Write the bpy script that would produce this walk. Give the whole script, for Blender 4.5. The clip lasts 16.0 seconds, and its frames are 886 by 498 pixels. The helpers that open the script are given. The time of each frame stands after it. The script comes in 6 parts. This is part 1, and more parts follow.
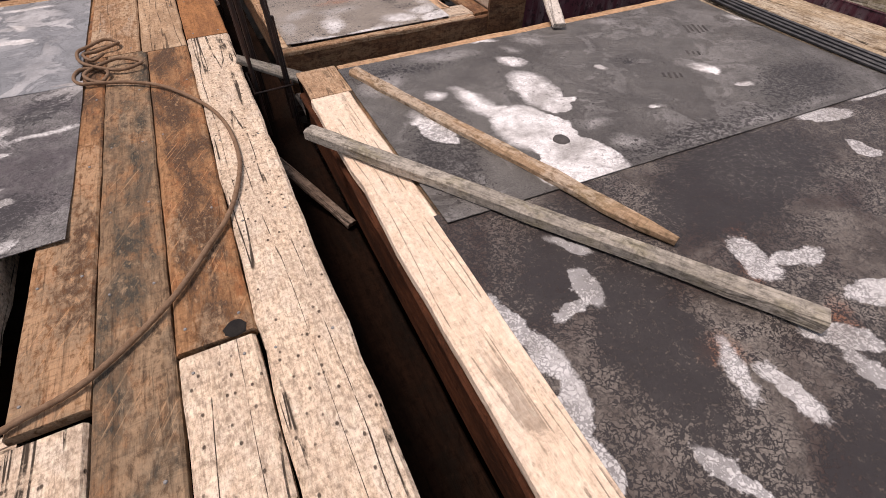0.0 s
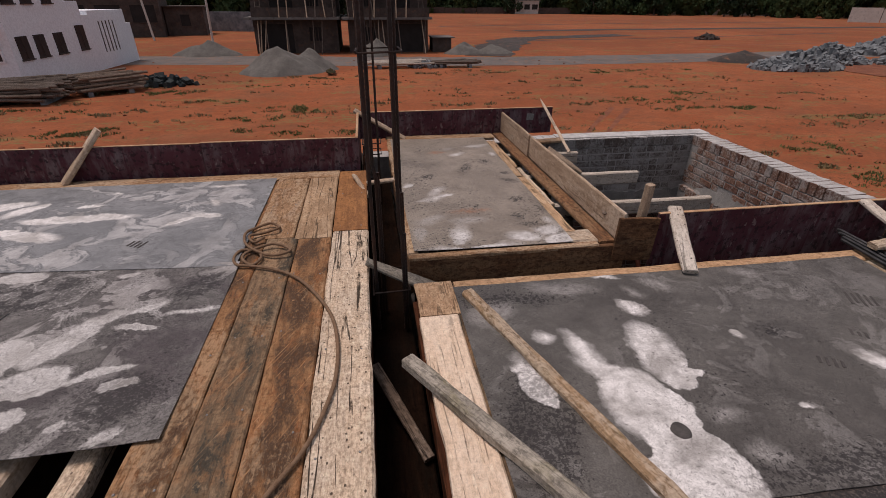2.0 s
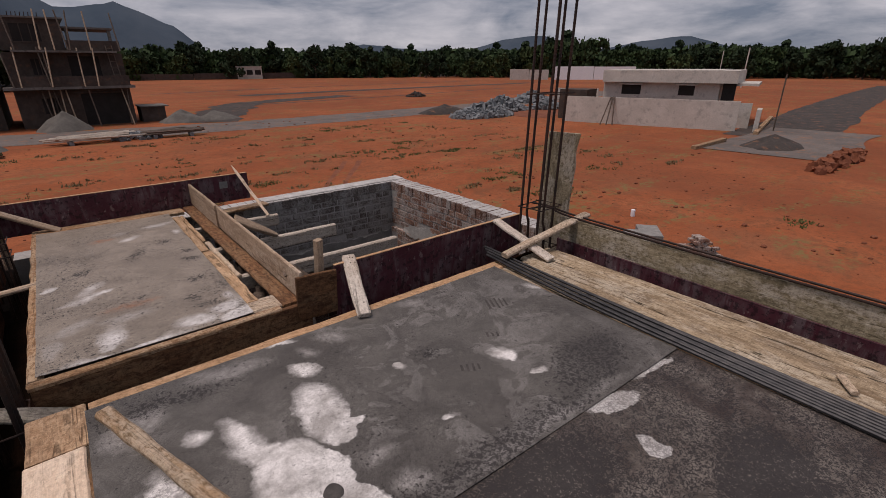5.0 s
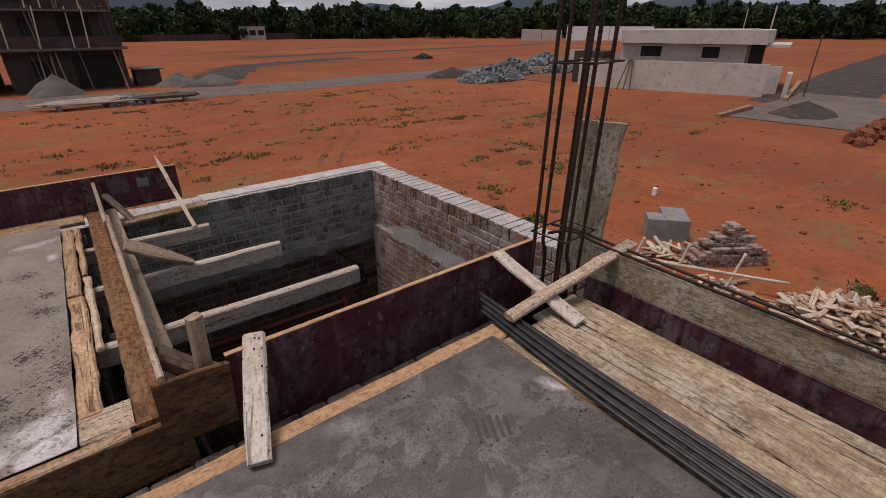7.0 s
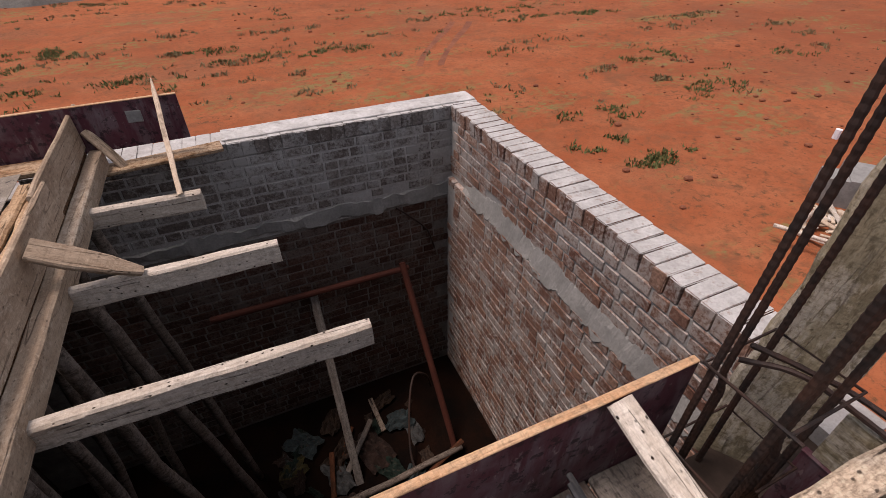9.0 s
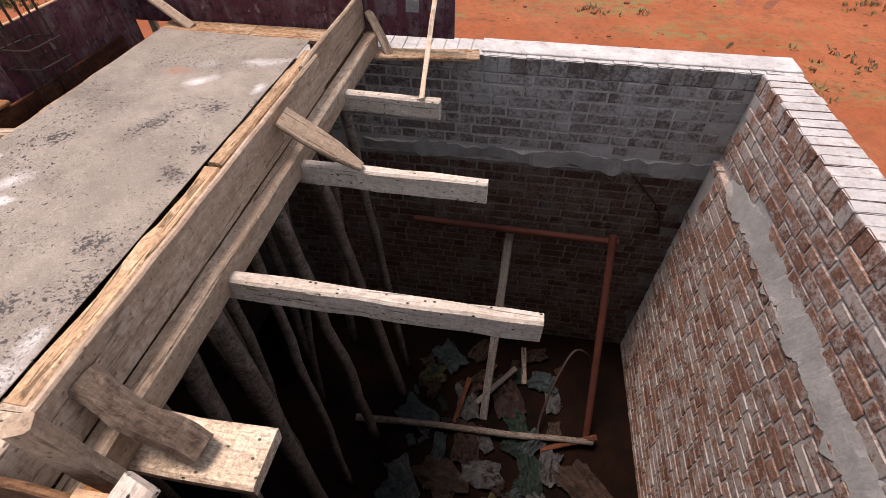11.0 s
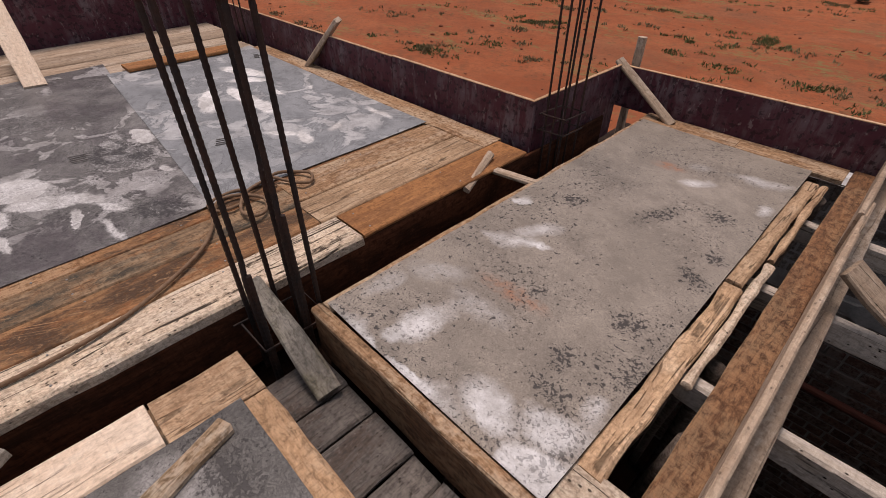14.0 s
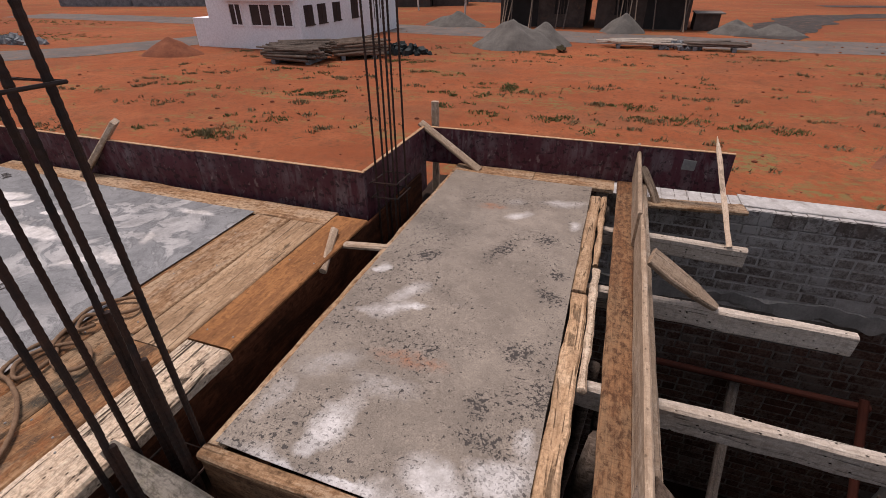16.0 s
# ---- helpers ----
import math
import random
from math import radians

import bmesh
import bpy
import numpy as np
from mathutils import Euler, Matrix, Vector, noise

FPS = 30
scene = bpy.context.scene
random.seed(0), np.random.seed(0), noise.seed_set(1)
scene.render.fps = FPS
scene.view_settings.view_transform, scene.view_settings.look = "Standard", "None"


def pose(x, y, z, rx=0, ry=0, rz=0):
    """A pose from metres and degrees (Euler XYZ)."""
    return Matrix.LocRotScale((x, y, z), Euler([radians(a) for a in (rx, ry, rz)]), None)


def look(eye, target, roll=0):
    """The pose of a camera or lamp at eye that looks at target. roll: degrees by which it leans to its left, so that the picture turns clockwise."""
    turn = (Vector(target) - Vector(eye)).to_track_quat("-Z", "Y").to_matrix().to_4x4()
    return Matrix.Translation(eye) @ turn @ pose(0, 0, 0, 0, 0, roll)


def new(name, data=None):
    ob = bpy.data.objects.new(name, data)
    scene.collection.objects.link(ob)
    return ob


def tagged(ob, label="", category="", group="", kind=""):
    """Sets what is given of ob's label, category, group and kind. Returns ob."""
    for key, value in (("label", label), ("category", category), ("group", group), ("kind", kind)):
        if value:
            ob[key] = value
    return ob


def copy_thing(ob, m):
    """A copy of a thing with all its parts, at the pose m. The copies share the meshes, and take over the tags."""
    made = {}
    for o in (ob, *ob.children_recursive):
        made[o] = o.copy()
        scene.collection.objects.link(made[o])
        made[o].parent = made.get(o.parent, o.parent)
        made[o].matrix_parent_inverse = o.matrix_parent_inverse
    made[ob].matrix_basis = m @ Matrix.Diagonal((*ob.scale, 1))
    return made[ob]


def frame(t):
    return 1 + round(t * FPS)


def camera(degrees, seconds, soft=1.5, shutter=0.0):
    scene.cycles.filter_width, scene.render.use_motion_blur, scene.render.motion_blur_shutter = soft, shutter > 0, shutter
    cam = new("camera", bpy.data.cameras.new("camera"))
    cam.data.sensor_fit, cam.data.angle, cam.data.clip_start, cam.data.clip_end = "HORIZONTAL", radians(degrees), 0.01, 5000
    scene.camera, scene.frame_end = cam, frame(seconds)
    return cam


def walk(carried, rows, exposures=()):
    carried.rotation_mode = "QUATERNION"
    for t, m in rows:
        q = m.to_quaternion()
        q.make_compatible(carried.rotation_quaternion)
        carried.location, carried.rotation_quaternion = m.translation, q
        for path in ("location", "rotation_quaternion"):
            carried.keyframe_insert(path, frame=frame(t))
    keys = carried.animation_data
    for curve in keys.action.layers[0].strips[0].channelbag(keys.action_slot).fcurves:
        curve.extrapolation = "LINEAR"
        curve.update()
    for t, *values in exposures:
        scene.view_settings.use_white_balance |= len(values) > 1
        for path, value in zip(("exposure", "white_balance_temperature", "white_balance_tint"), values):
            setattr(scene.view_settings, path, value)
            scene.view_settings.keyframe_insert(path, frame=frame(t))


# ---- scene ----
cam = camera(87.1, 16.0, soft=0.65)
PATH = [
    (0, (-0.327, -2.703, 1.082), (0.275, -1.444, -0.35), -0.5),
    (0.5, (-0.197, -2.53, 1.114), (0.286, -1.112, -0.211), -0.2),
    (1, (-0.146, -2.438, 1.212), (0.257, -0.886, 0.016), 0.1),
    (1.5, (-0.184, -2.424, 1.283), (0.152, -0.756, 0.232), 0.3),
    (2, (-0.179, -2.421, 1.356), (0.096, -0.678, 0.414), 0.3),
    (2.5, (-0.182, -2.433, 1.377), (0.061, -0.658, 0.488), 0.3),
    (3, (-0.187, -2.457, 1.354), (0.122, -0.672, 0.506), 0.1),
    (3.5, (-0.161, -2.468, 1.351), (0.362, -0.713, 0.546), 0.0),
    (4, (-0.068, -2.491, 1.365), (0.716, -0.818, 0.601), -0.2),
    (4.5, (0.106, -2.53, 1.374), (1.106, -0.962, 0.639), -0.2),
    (5, (0.388, -2.574, 1.38), (1.556, -1.126, 0.648), -0.2),
    (5.2, (0.467, -2.574, 1.374), (1.686, -1.17, 0.637), -0.2),
    (7.5, (1.619, -1.323, 1.339), (2.65, 0.125, 0.422), -0.5),
    (8.2, (1.984, -0.924, 1.328), (2.87, 0.548, 0.305), -0.7),
    (10.3, (2.457, -0.149, 1.181), (2.604, 1.217, -0.273), -0.4),
    (10.5, (2.442, -0.15, 1.18), (2.507, 1.216, -0.28), -0.3),
    (11, (2.343, -0.174, 1.22), (2.124, 1.189, -0.227), 0.0),
    (11.5, (2.191, -0.226, 1.253), (1.628, 1.075, -0.158), 0.3),
    (12, (2.078, -0.313, 1.266), (1.274, 0.92, -0.088), 0.4),
    (12.5, (1.931, -0.402, 1.284), (0.966, 0.781, -0.008), 0.6),
    (13, (1.745, -0.481, 1.319), (0.656, 0.637, 0.067), 0.5),
    (13.5, (1.486, -0.526, 1.302), (0.334, 0.542, 0.065), 0.6),
    (14, (1.26, -0.53, 1.282), (0.138, 0.581, 0.054), 0.2),
    (14.5, (1.098, -0.597, 1.295), (0.107, 0.643, 0.078), 0.0),
    (15, (1.041, -0.67, 1.305), (0.219, 0.705, 0.107), -0.2),
    (15.5, (1.076, -0.647, 1.318), (0.395, 0.849, 0.179), -0.4),
    (16, (1.088, -0.628, 1.345), (0.508, 0.988, 0.32), -0.6),
]
EXPOSURES = [(0.0, 0.22, 6600, 21), (1.0, 0.03, 6600, 21), (2.0, -0.43, 6600, 21), (3.0, -0.6, 6600, 21), (5.2, -0.5, 6600, 21), (7.3, -0.4, 6600, 21), (8.2, -0.25, 6600, 21), (10.3, 0.70, 6600, 21), (11.5, 0.70, 6600, 21), (12.3, 0.42, 6600, 21), (13.5, -0.08, 6600, 21), (14.5, -0.17, 6600, 21), (16.0, -0.05, 6600, 21)]
walk(cam, [(t, look(eye, target, roll)) for t, eye, target, roll in PATH], EXPOSURES)

GROUND = -3.3
R = random.Random(7)

# ---- world and sun ----
world = bpy.data.worlds.new("world")
scene.world = world
world.use_nodes = True
SUN_ELEVATION, SUN_AZIMUTH = 72.0, 290.0


class Nodes:
    """Short hand for building a node tree."""

    def __init__(self, tree):
        self.tree = tree
        tree.nodes.clear()

    def add(self, kind, values=None, **settings):
        n = self.tree.nodes.new(kind)
        for key, value in settings.items():
            setattr(n, key, value)
        for key, value in (values or {}).items():
            self.put(n.inputs[key], value)
        return n

    def put(self, socket, value):
        if isinstance(value, bpy.types.NodeSocket):
            self.tree.links.new(value, socket)
        else:
            if isinstance(value, tuple) and len(value) == 3 and len(socket.default_value) == 4:
                value = (*value, 1.0)
            socket.default_value = value

    def math(self, op, a, b=0.0, clamp=False):
        n = self.add("ShaderNodeMath", {0: a, 1: b}, operation=op, use_clamp=clamp)
        return n.outputs[0]

    def mix(self, fac, a, b, blend="MIX"):
        n = self.add("ShaderNodeMix", {"Factor": fac}, data_type="RGBA", blend_type=blend)
        colours = [s for s in n.inputs if s.type == "RGBA"]
        self.put(colours[0], a)
        self.put(colours[1], b)
        return [s for s in n.outputs if s.type == "RGBA"][0]

    def noise(self, vector, scale, detail=4.0, rough=0.6, distortion=0.0):
        n = self.add("ShaderNodeTexNoise", {"Scale": scale, "Detail": detail, "Roughness": rough, "Distortion": distortion})
        if vector is not None:
            self.put(n.inputs["Vector"], vector)
        return n.outputs["Fac"]

    def ramp(self, fac, lo, hi, a=0.0, b=1.0):
        n = self.add("ShaderNodeMapRange", {"Value": fac, "From Min": lo, "From Max": hi, "To Min": a, "To Max": b}, clamp=True)
        return n.outputs["Result"]

    def scaled(self, vector, s, offset=(0, 0, 0)):
        n = self.add("ShaderNodeMapping", {"Vector": vector, "Scale": s, "Location": offset})
        return n.outputs["Vector"]


w = Nodes(world.node_tree)
sky = w.add("ShaderNodeTexSky", sky_type="NISHITA", sun_disc=False, sun_elevation=radians(SUN_ELEVATION), sun_rotation=radians(SUN_AZIMUTH))
tc = w.add("ShaderNodeTexCoord").outputs["Generated"]
wide = w.noise(w.scaled(tc, (1.2, 1.2, 4.2)), 3.4, 7, 0.58, 0.4)
fine = w.noise(w.scaled(tc, (1.5, 1.5, 7.0), (3, 1, 0)), 5.0, 6, 0.6, 0.2)
cover = w.ramp(w.math("ADD", w.math("MULTIPLY", wide, 0.7), w.math("MULTIPLY", fine, 0.3)), 0.38, 0.66)
cloud = w.mix(cover, (2.0, 2.5, 3.2), (7.0, 7.15, 7.4))
sky_mix = w.mix(0.93, sky.outputs[0], cloud)
bg = w.add("ShaderNodeBackground", {"Color": sky_mix, "Strength": 0.106})
w.tree.links.new(bg.outputs[0], w.add("ShaderNodeOutputWorld").inputs["Surface"])

sun = new("sun", bpy.data.lights.new("sun", "SUN"))
sun.data.energy, sun.data.angle, sun.data.color = 3.1, radians(20), (1.0, 0.90, 0.80)
e, a = radians(SUN_ELEVATION), radians(SUN_AZIMUTH)
sun_from = Vector((math.sin(a) * math.cos(e), math.cos(a) * math.cos(e), math.sin(e)))
sun.matrix_world = look(sun_from * 50, (0, 0, 0))


# ---- materials ----
def material(name):
    m = bpy.data.materials.new(name)
    m.use_nodes = True
    return m, Nodes(m.node_tree)


def finish(n, colour, rough=0.8, bump=None, strength=0.3, distance=0.01, metallic=0.0, specular=0.4):
    b = n.add("ShaderNodeBsdfPrincipled", {"Base Color": colour, "Roughness": rough, "Metallic": metallic, "Specular IOR Level": specular})
    if bump is not None:
        bn = n.add("ShaderNodeBump", {"Height": bump, "Strength": strength, "Distance": distance})
        n.tree.links.new(bn.outputs[0], b.inputs["Normal"])
    n.tree.links.new(b.outputs[0], n.add("ShaderNodeOutputMaterial").inputs["Surface"])


def wood(name, light, dark, stain, stain_amount=0.5, grain=1.0, holes=0.5, crack=0.6, second=None, scratch=0.0, rough_grain=1.0, grit_amount=None, patch=None, specular=0.2):
    """Sawn timber, the grain along local x."""
    m, n = material(name)
    co = n.add("ShaderNodeTexCoord").outputs["Object"]
    rnd = n.add("ShaderNodeObjectInfo").outputs["Random"]
    shift = n.add("ShaderNodeVectorMath", {0: co, 1: n.add("ShaderNodeCombineXYZ", {0: n.math("MULTIPLY", rnd, 37.0), 1: n.math("MULTIPLY", rnd, 11.0), 2: 0.0}).outputs[0]}).outputs[0]
    streak = n.noise(n.scaled(shift, (1.6 * grain, 34.0, 34.0)), 1.0, 7, 0.7, 0.5)
    fibre = n.noise(n.scaled(shift, (14.0, 190.0, 190.0)), 1.0, 4, 0.65)
    mottle = n.noise(n.scaled(shift, (26.0, 44.0, 44.0), (2, 7, 3)), 1.0, 6, 0.72, 0.4)
    blot = n.noise(n.scaled(shift, (2.6, 6.5, 6.5)), 1.0, 6, 0.66, 0.5)
    blot2 = n.noise(n.scaled(shift, (5.5, 9.0, 9.0), (9, 4, 2)), 1.0, 6, 0.68, 0.3)
    c = n.mix(n.ramp(streak, 0.32, 0.68), dark, light)
    if second:
        c = n.mix(n.ramp(blot2, 0.50, 0.64, 0.0, 0.7), c, second)
    c = n.mix(n.math("MULTIPLY", n.ramp(n.math("ADD", blot, n.math("MULTIPLY", n.math("SUBTRACT", mottle, 0.5), 0.45)), 0.47, 0.58), stain_amount), c, stain)
    if patch:
        worn = n.math("ADD", n.noise(n.scaled(shift, (1.1, 3.0, 3.0), (4, 1, 6)), 1.0, 5, 0.62, 0.4), n.math("MULTIPLY", n.math("SUBTRACT", mottle, 0.5), 0.5))
        c = n.mix(n.ramp(worn, 0.52, 0.62, 0.0, 0.55), c, patch)
    c = n.mix(n.ramp(mottle, 0.36, 0.50, 0.75 * rough_grain, 0.0), c, tuple(0.45 * x for x in dark))
    c = n.mix(n.ramp(fibre, 0.32, 0.47, 0.45 * rough_grain, 0.0), c, tuple(0.3 * x for x in dark))
    c = n.mix(n.ramp(mottle, 0.56, 0.68, 0.0, 0.5), c, tuple(min(0.85, 1.35 * x) for x in light))
    rub = holes if grit_amount is None else grit_amount
    saw = n.noise(n.scaled(shift, (120.0, 9.0, 9.0), (3, 3, 3)), 1.0, 3, 0.6)
    c = n.mix(n.ramp(saw, 0.36, 0.48, 0.28 * rough_grain, 0.0), c, tuple(0.4 * x for x in dark))
    grit = n.noise(n.scaled(shift, (62.0, 95.0, 95.0), (1, 5, 8)), 1.0, 5, 0.7)
    c = n.mix(n.ramp(grit, 0.38, 0.50, min(0.55, 0.08 + 0.6 * rub), 0.0), c, tuple(0.35 * x for x in dark))
    c = n.mix(n.ramp(grit, 0.54, 0.64, 0.0, min(0.4, 0.08 + 0.4 * rub)), c, tuple(min(0.85, 1.3 * x) for x in light))
    if scratch:
        scrape = n.noise(n.scaled(n.add("ShaderNodeMapping", {"Vector": shift, "Rotation": (0, 0, 0.5)}).outputs[0], (3.0, 95.0, 3.0)), 1.0, 3, 0.6)
        c = n.mix(n.math("MULTIPLY", n.ramp(scrape, 0.60, 0.66, 0.0, scratch), n.ramp(blot2, 0.42, 0.56)), c, tuple(min(0.8, 1.9 * x) for x in light))
    lines = n.noise(n.scaled(shift, (0.55, 11.0, 11.0), (5, 2, 1)), 1.0, 3, 0.45, 0.35)
    split = n.math("MULTIPLY", n.ramp(n.math("ABSOLUTE", n.math("SUBTRACT", lines, 0.5)), 0.004, 0.011, crack, 0.0), n.ramp(blot2, 0.44, 0.52))
    c = n.mix(split, c, tuple(0.1 * x for x in dark))
    v = n.add("ShaderNodeTexVoronoi", {"Vector": n.scaled(shift, (36.0, 52.0, 52.0)), "Scale": 1.0, "Randomness": 1.0})
    pick = n.ramp(n.add("ShaderNodeSeparateColor", {0: v.outputs["Color"]}).outputs[0], 0.62, 0.66)
    dot = n.math("MULTIPLY", n.ramp(v.outputs["Distance"], 0.12, 0.24, holes, 0.0), pick)
    c = n.mix(dot, c, (0.030, 0.019, 0.013))
    tone = n.ramp(rnd, 0.0, 1.0, 0.82, 1.12)
    c = n.mix(1.0, c, n.add("ShaderNodeCombineColor", {0: tone, 1: tone, 2: tone}).outputs[0], "MULTIPLY")
    h = n.math("SUBTRACT", n.math("ADD", n.math("MULTIPLY", streak, 0.4), n.math("ADD", n.math("MULTIPLY", fibre, 0.3), n.math("MULTIPLY", mottle, 0.7))), n.math("ADD", split, dot))
    finish(n, c, 0.88, h, 0.9, 0.007, specular=specular)
    return m


def patches(n, co, spots, soft, wander=0.11):
    """0..1 mask of ragged patches with lobed edges: x, y, half length, half width, turn. soft: width of the edge, in metres."""
    slow = n.add("ShaderNodeTexNoise", {"Vector": co, "Scale": 6.5, "Detail": 3.0}).outputs["Color"]
    quick = n.add("ShaderNodeTexNoise", {"Vector": co, "Scale": 34.0, "Detail": 4.0, "Roughness": 0.65}).outputs["Color"]
    move = n.add("ShaderNodeVectorMath", {0: slow, 1: (0.5, 0.5, 0.5)}, operation="SUBTRACT").outputs[0]
    move = n.add("ShaderNodeVectorMath", {0: move, "Scale": wander}, operation="SCALE").outputs[0]
    move2 = n.add("ShaderNodeVectorMath", {0: quick, 1: (0.5, 0.5, 0.5)}, operation="SUBTRACT").outputs[0]
    move2 = n.add("ShaderNodeVectorMath", {0: move2, "Scale": 0.4 * wander}, operation="SCALE").outputs[0]
    p = n.add("ShaderNodeVectorMath", {0: co, 1: n.add("ShaderNodeVectorMath", {0: move, 1: move2}).outputs[0]}).outputs[0]
    p = n.add("ShaderNodeVectorMath", {0: p, 1: (1, 1, 0)}, operation="MULTIPLY").outputs[0]
    out = None
    for x, y, rx, ry, turn in spots:
        mp = n.add("ShaderNodeMapping", {"Vector": p, "Location": (x, y, 0), "Rotation": (0, 0, radians(turn)), "Scale": (rx, ry, 1.0)}, vector_type="TEXTURE")
        far = n.add("ShaderNodeVectorMath", {0: mp.outputs[0]}, operation="LENGTH").outputs["Value"]
        gap = n.math("MULTIPLY", n.math("SUBTRACT", far, 1.0), ry)
        out = gap if out is None else n.math("MINIMUM", out, gap)
    return n.math("SUBTRACT", 1.0, n.math("DIVIDE", n.math("ADD", out, n.math("MULTIPLY", soft, 0.5)), soft), clamp=True)


def sheet(name, base, second, white_spots, dark_spots=(), faint_spots=(), rust_spots=(), white=0.75, grain=0.5, chips=0.5, clouds=0.0, stain=0.0, stain_colour=(0.05, 0.028, 0.022), soft=(0.006, 0.05), rough=0.5, base_dark=0.4, crust=(0.42, 0.40, 0.38)):
    """Steel shuttering sheet: cement film, ragged white cement crusts, worm-like pitting, flaked dark chips and rust, in its thing's own metres."""
    m, n = material(name)
    co = n.add("ShaderNodeTexCoord").outputs["Object"]

    def at(x, y, z):
        return n.scaled(co, (1, 1, 1), (x, y, z))

    big = n.noise(at(1, 2, 3), 1.7, 5, 0.6, 0.5)
    mid = n.noise(at(7, 3, 1), 6.0, 6, 0.68, 0.3)
    small = n.noise(at(2, 8, 5), 26.0, 6, 0.72)
    tiny = n.noise(at(4, 4, 1), 170.0, 3, 0.6)
    c = n.mix(n.ramp(n.math("ADD", big, n.math("MULTIPLY", n.math("SUBTRACT", mid, 0.5), 0.6)), 0.38, 0.62), base, second)
    c = n.mix(n.ramp(mid, 0.38, 0.52, base_dark, 0.0), c, tuple(0.5 * x for x in base))
    c = n.mix(n.ramp(small, 0.53, 0.66, 0.0, 0.35), c, tuple(1.45 * x for x in second))
    c = n.mix(n.ramp(tiny, 0.40, 0.55, 0.4, 0.0), c, tuple(0.55 * x for x in base))
    if stain:
        where = n.ramp(n.noise(at(2, 2, 6), 2.2, 6, 0.68, 0.6), 0.46, 0.60, 0.0, stain)
        c = n.mix(n.math("MULTIPLY", where, n.ramp(small, 0.34, 0.56, 0.55, 1.0)), c, stain_colour)
    if rust_spots:
        rm = patches(n, co, rust_spots, 0.06)
        c = n.mix(n.math("MULTIPLY", rm, n.ramp(small, 0.42, 0.58, 0.15, 0.85)), c, (0.36, 0.135, 0.055))
    edge = n.ramp(n.noise(at(3, 9, 2), 3.0, 3, 0.5), 0.40, 0.60, soft[0], soft[1])
    wm = patches(n, co, white_spots, edge)
    if clouds:
        swirl = n.noise(at(3, 3, 3), 3.6, 7, 0.64, 1.1)
        film = n.math("MULTIPLY", n.ramp(swirl, 0.525, 0.545), n.ramp(n.noise(at(9, 1, 4), 1.4, 3, 0.5), 0.42, 0.58))
        wm = n.math("MAXIMUM", wm, n.math("MULTIPLY", film, clouds))
        rim = n.ramp(n.math("ABSOLUTE", n.math("SUBTRACT", swirl, 0.5)), 0.006, 0.018, min(0.5, 1.6 * clouds), 0.0)
        c = n.mix(rim, c, tuple(0.45 * x for x in base))
    if faint_spots:
        fm = patches(n, co, faint_spots, 0.05)
        c = n.mix(n.math("MULTIPLY", fm, n.ramp(small, 0.38, 0.56, 0.25, 0.6)), c, crust)
    wcol = n.mix(n.ramp(mid, 0.36, 0.58), crust, (white, white * 0.97, white * 0.945))
    c = n.mix(n.math("MULTIPLY", wm, n.ramp(small, 0.32, 0.52, 0.62, 1.0)), c, wcol)
    gate = n.ramp(n.math("ADD", n.noise(at(1, 8, 3), 2.6, 5, 0.62, 0.4), n.math("MULTIPLY", n.math("SUBTRACT", mid, 0.5), 0.4)), 0.44, 0.62)
    if dark_spots:
        dm = patches(n, co, dark_spots, 0.07)
        gate = n.math("MAXIMUM", gate, dm)
    worm = n.ramp(n.math("ABSOLUTE", n.math("SUBTRACT", n.noise(at(5, 5, 2), 62.0, 3, 0.55, 0.4), 0.5)), 0.028, 0.058, 1.0, 0.0)
    worm = n.math("MULTIPLY", worm, n.ramp(n.math("ADD", n.math("MULTIPLY", gate, 0.5), n.math("MULTIPLY", small, 0.8)), 0.26, 0.52, 0.0, grain))
    limit = n.math("SUBTRACT", 0.69 - 0.05 * chips, n.math("MULTIPLY", gate, 0.10 * chips))
    if dark_spots:
        limit = n.math("SUBTRACT", limit, n.math("MULTIPLY", dm, 0.10))
    flake = n.math("MULTIPLY", n.math("SUBTRACT", n.noise(at(6, 1, 4), 48.0, 4, 0.62, 0.3), limit), 60.0, clamp=True)
    flake2 = n.math("MULTIPLY", n.math("SUBTRACT", n.noise(at(2, 6, 9), 105.0, 3, 0.6), n.math("ADD", limit, 0.015)), 50.0, clamp=True)
    dark = n.math("MAXIMUM", n.math("MAXIMUM", worm, n.math("MULTIPLY", flake, 0.93)), n.math("MULTIPLY", flake2, 0.85))
    c = n.mix(n.math("MULTIPLY", dark, n.ramp(wm, 0.0, 1.0, 0.95, 0.5)), c, (0.028, 0.024, 0.024))
    h = n.math("ADD", n.math("MULTIPLY", small, 0.4), n.math("SUBTRACT", n.math("MULTIPLY", wm, 0.8), n.math("MULTIPLY", dark, 0.7)))
    finish(n, c, n.ramp(wm, 0, 1, rough, 0.88), h, 0.7, 0.005, specular=0.3)
    return m


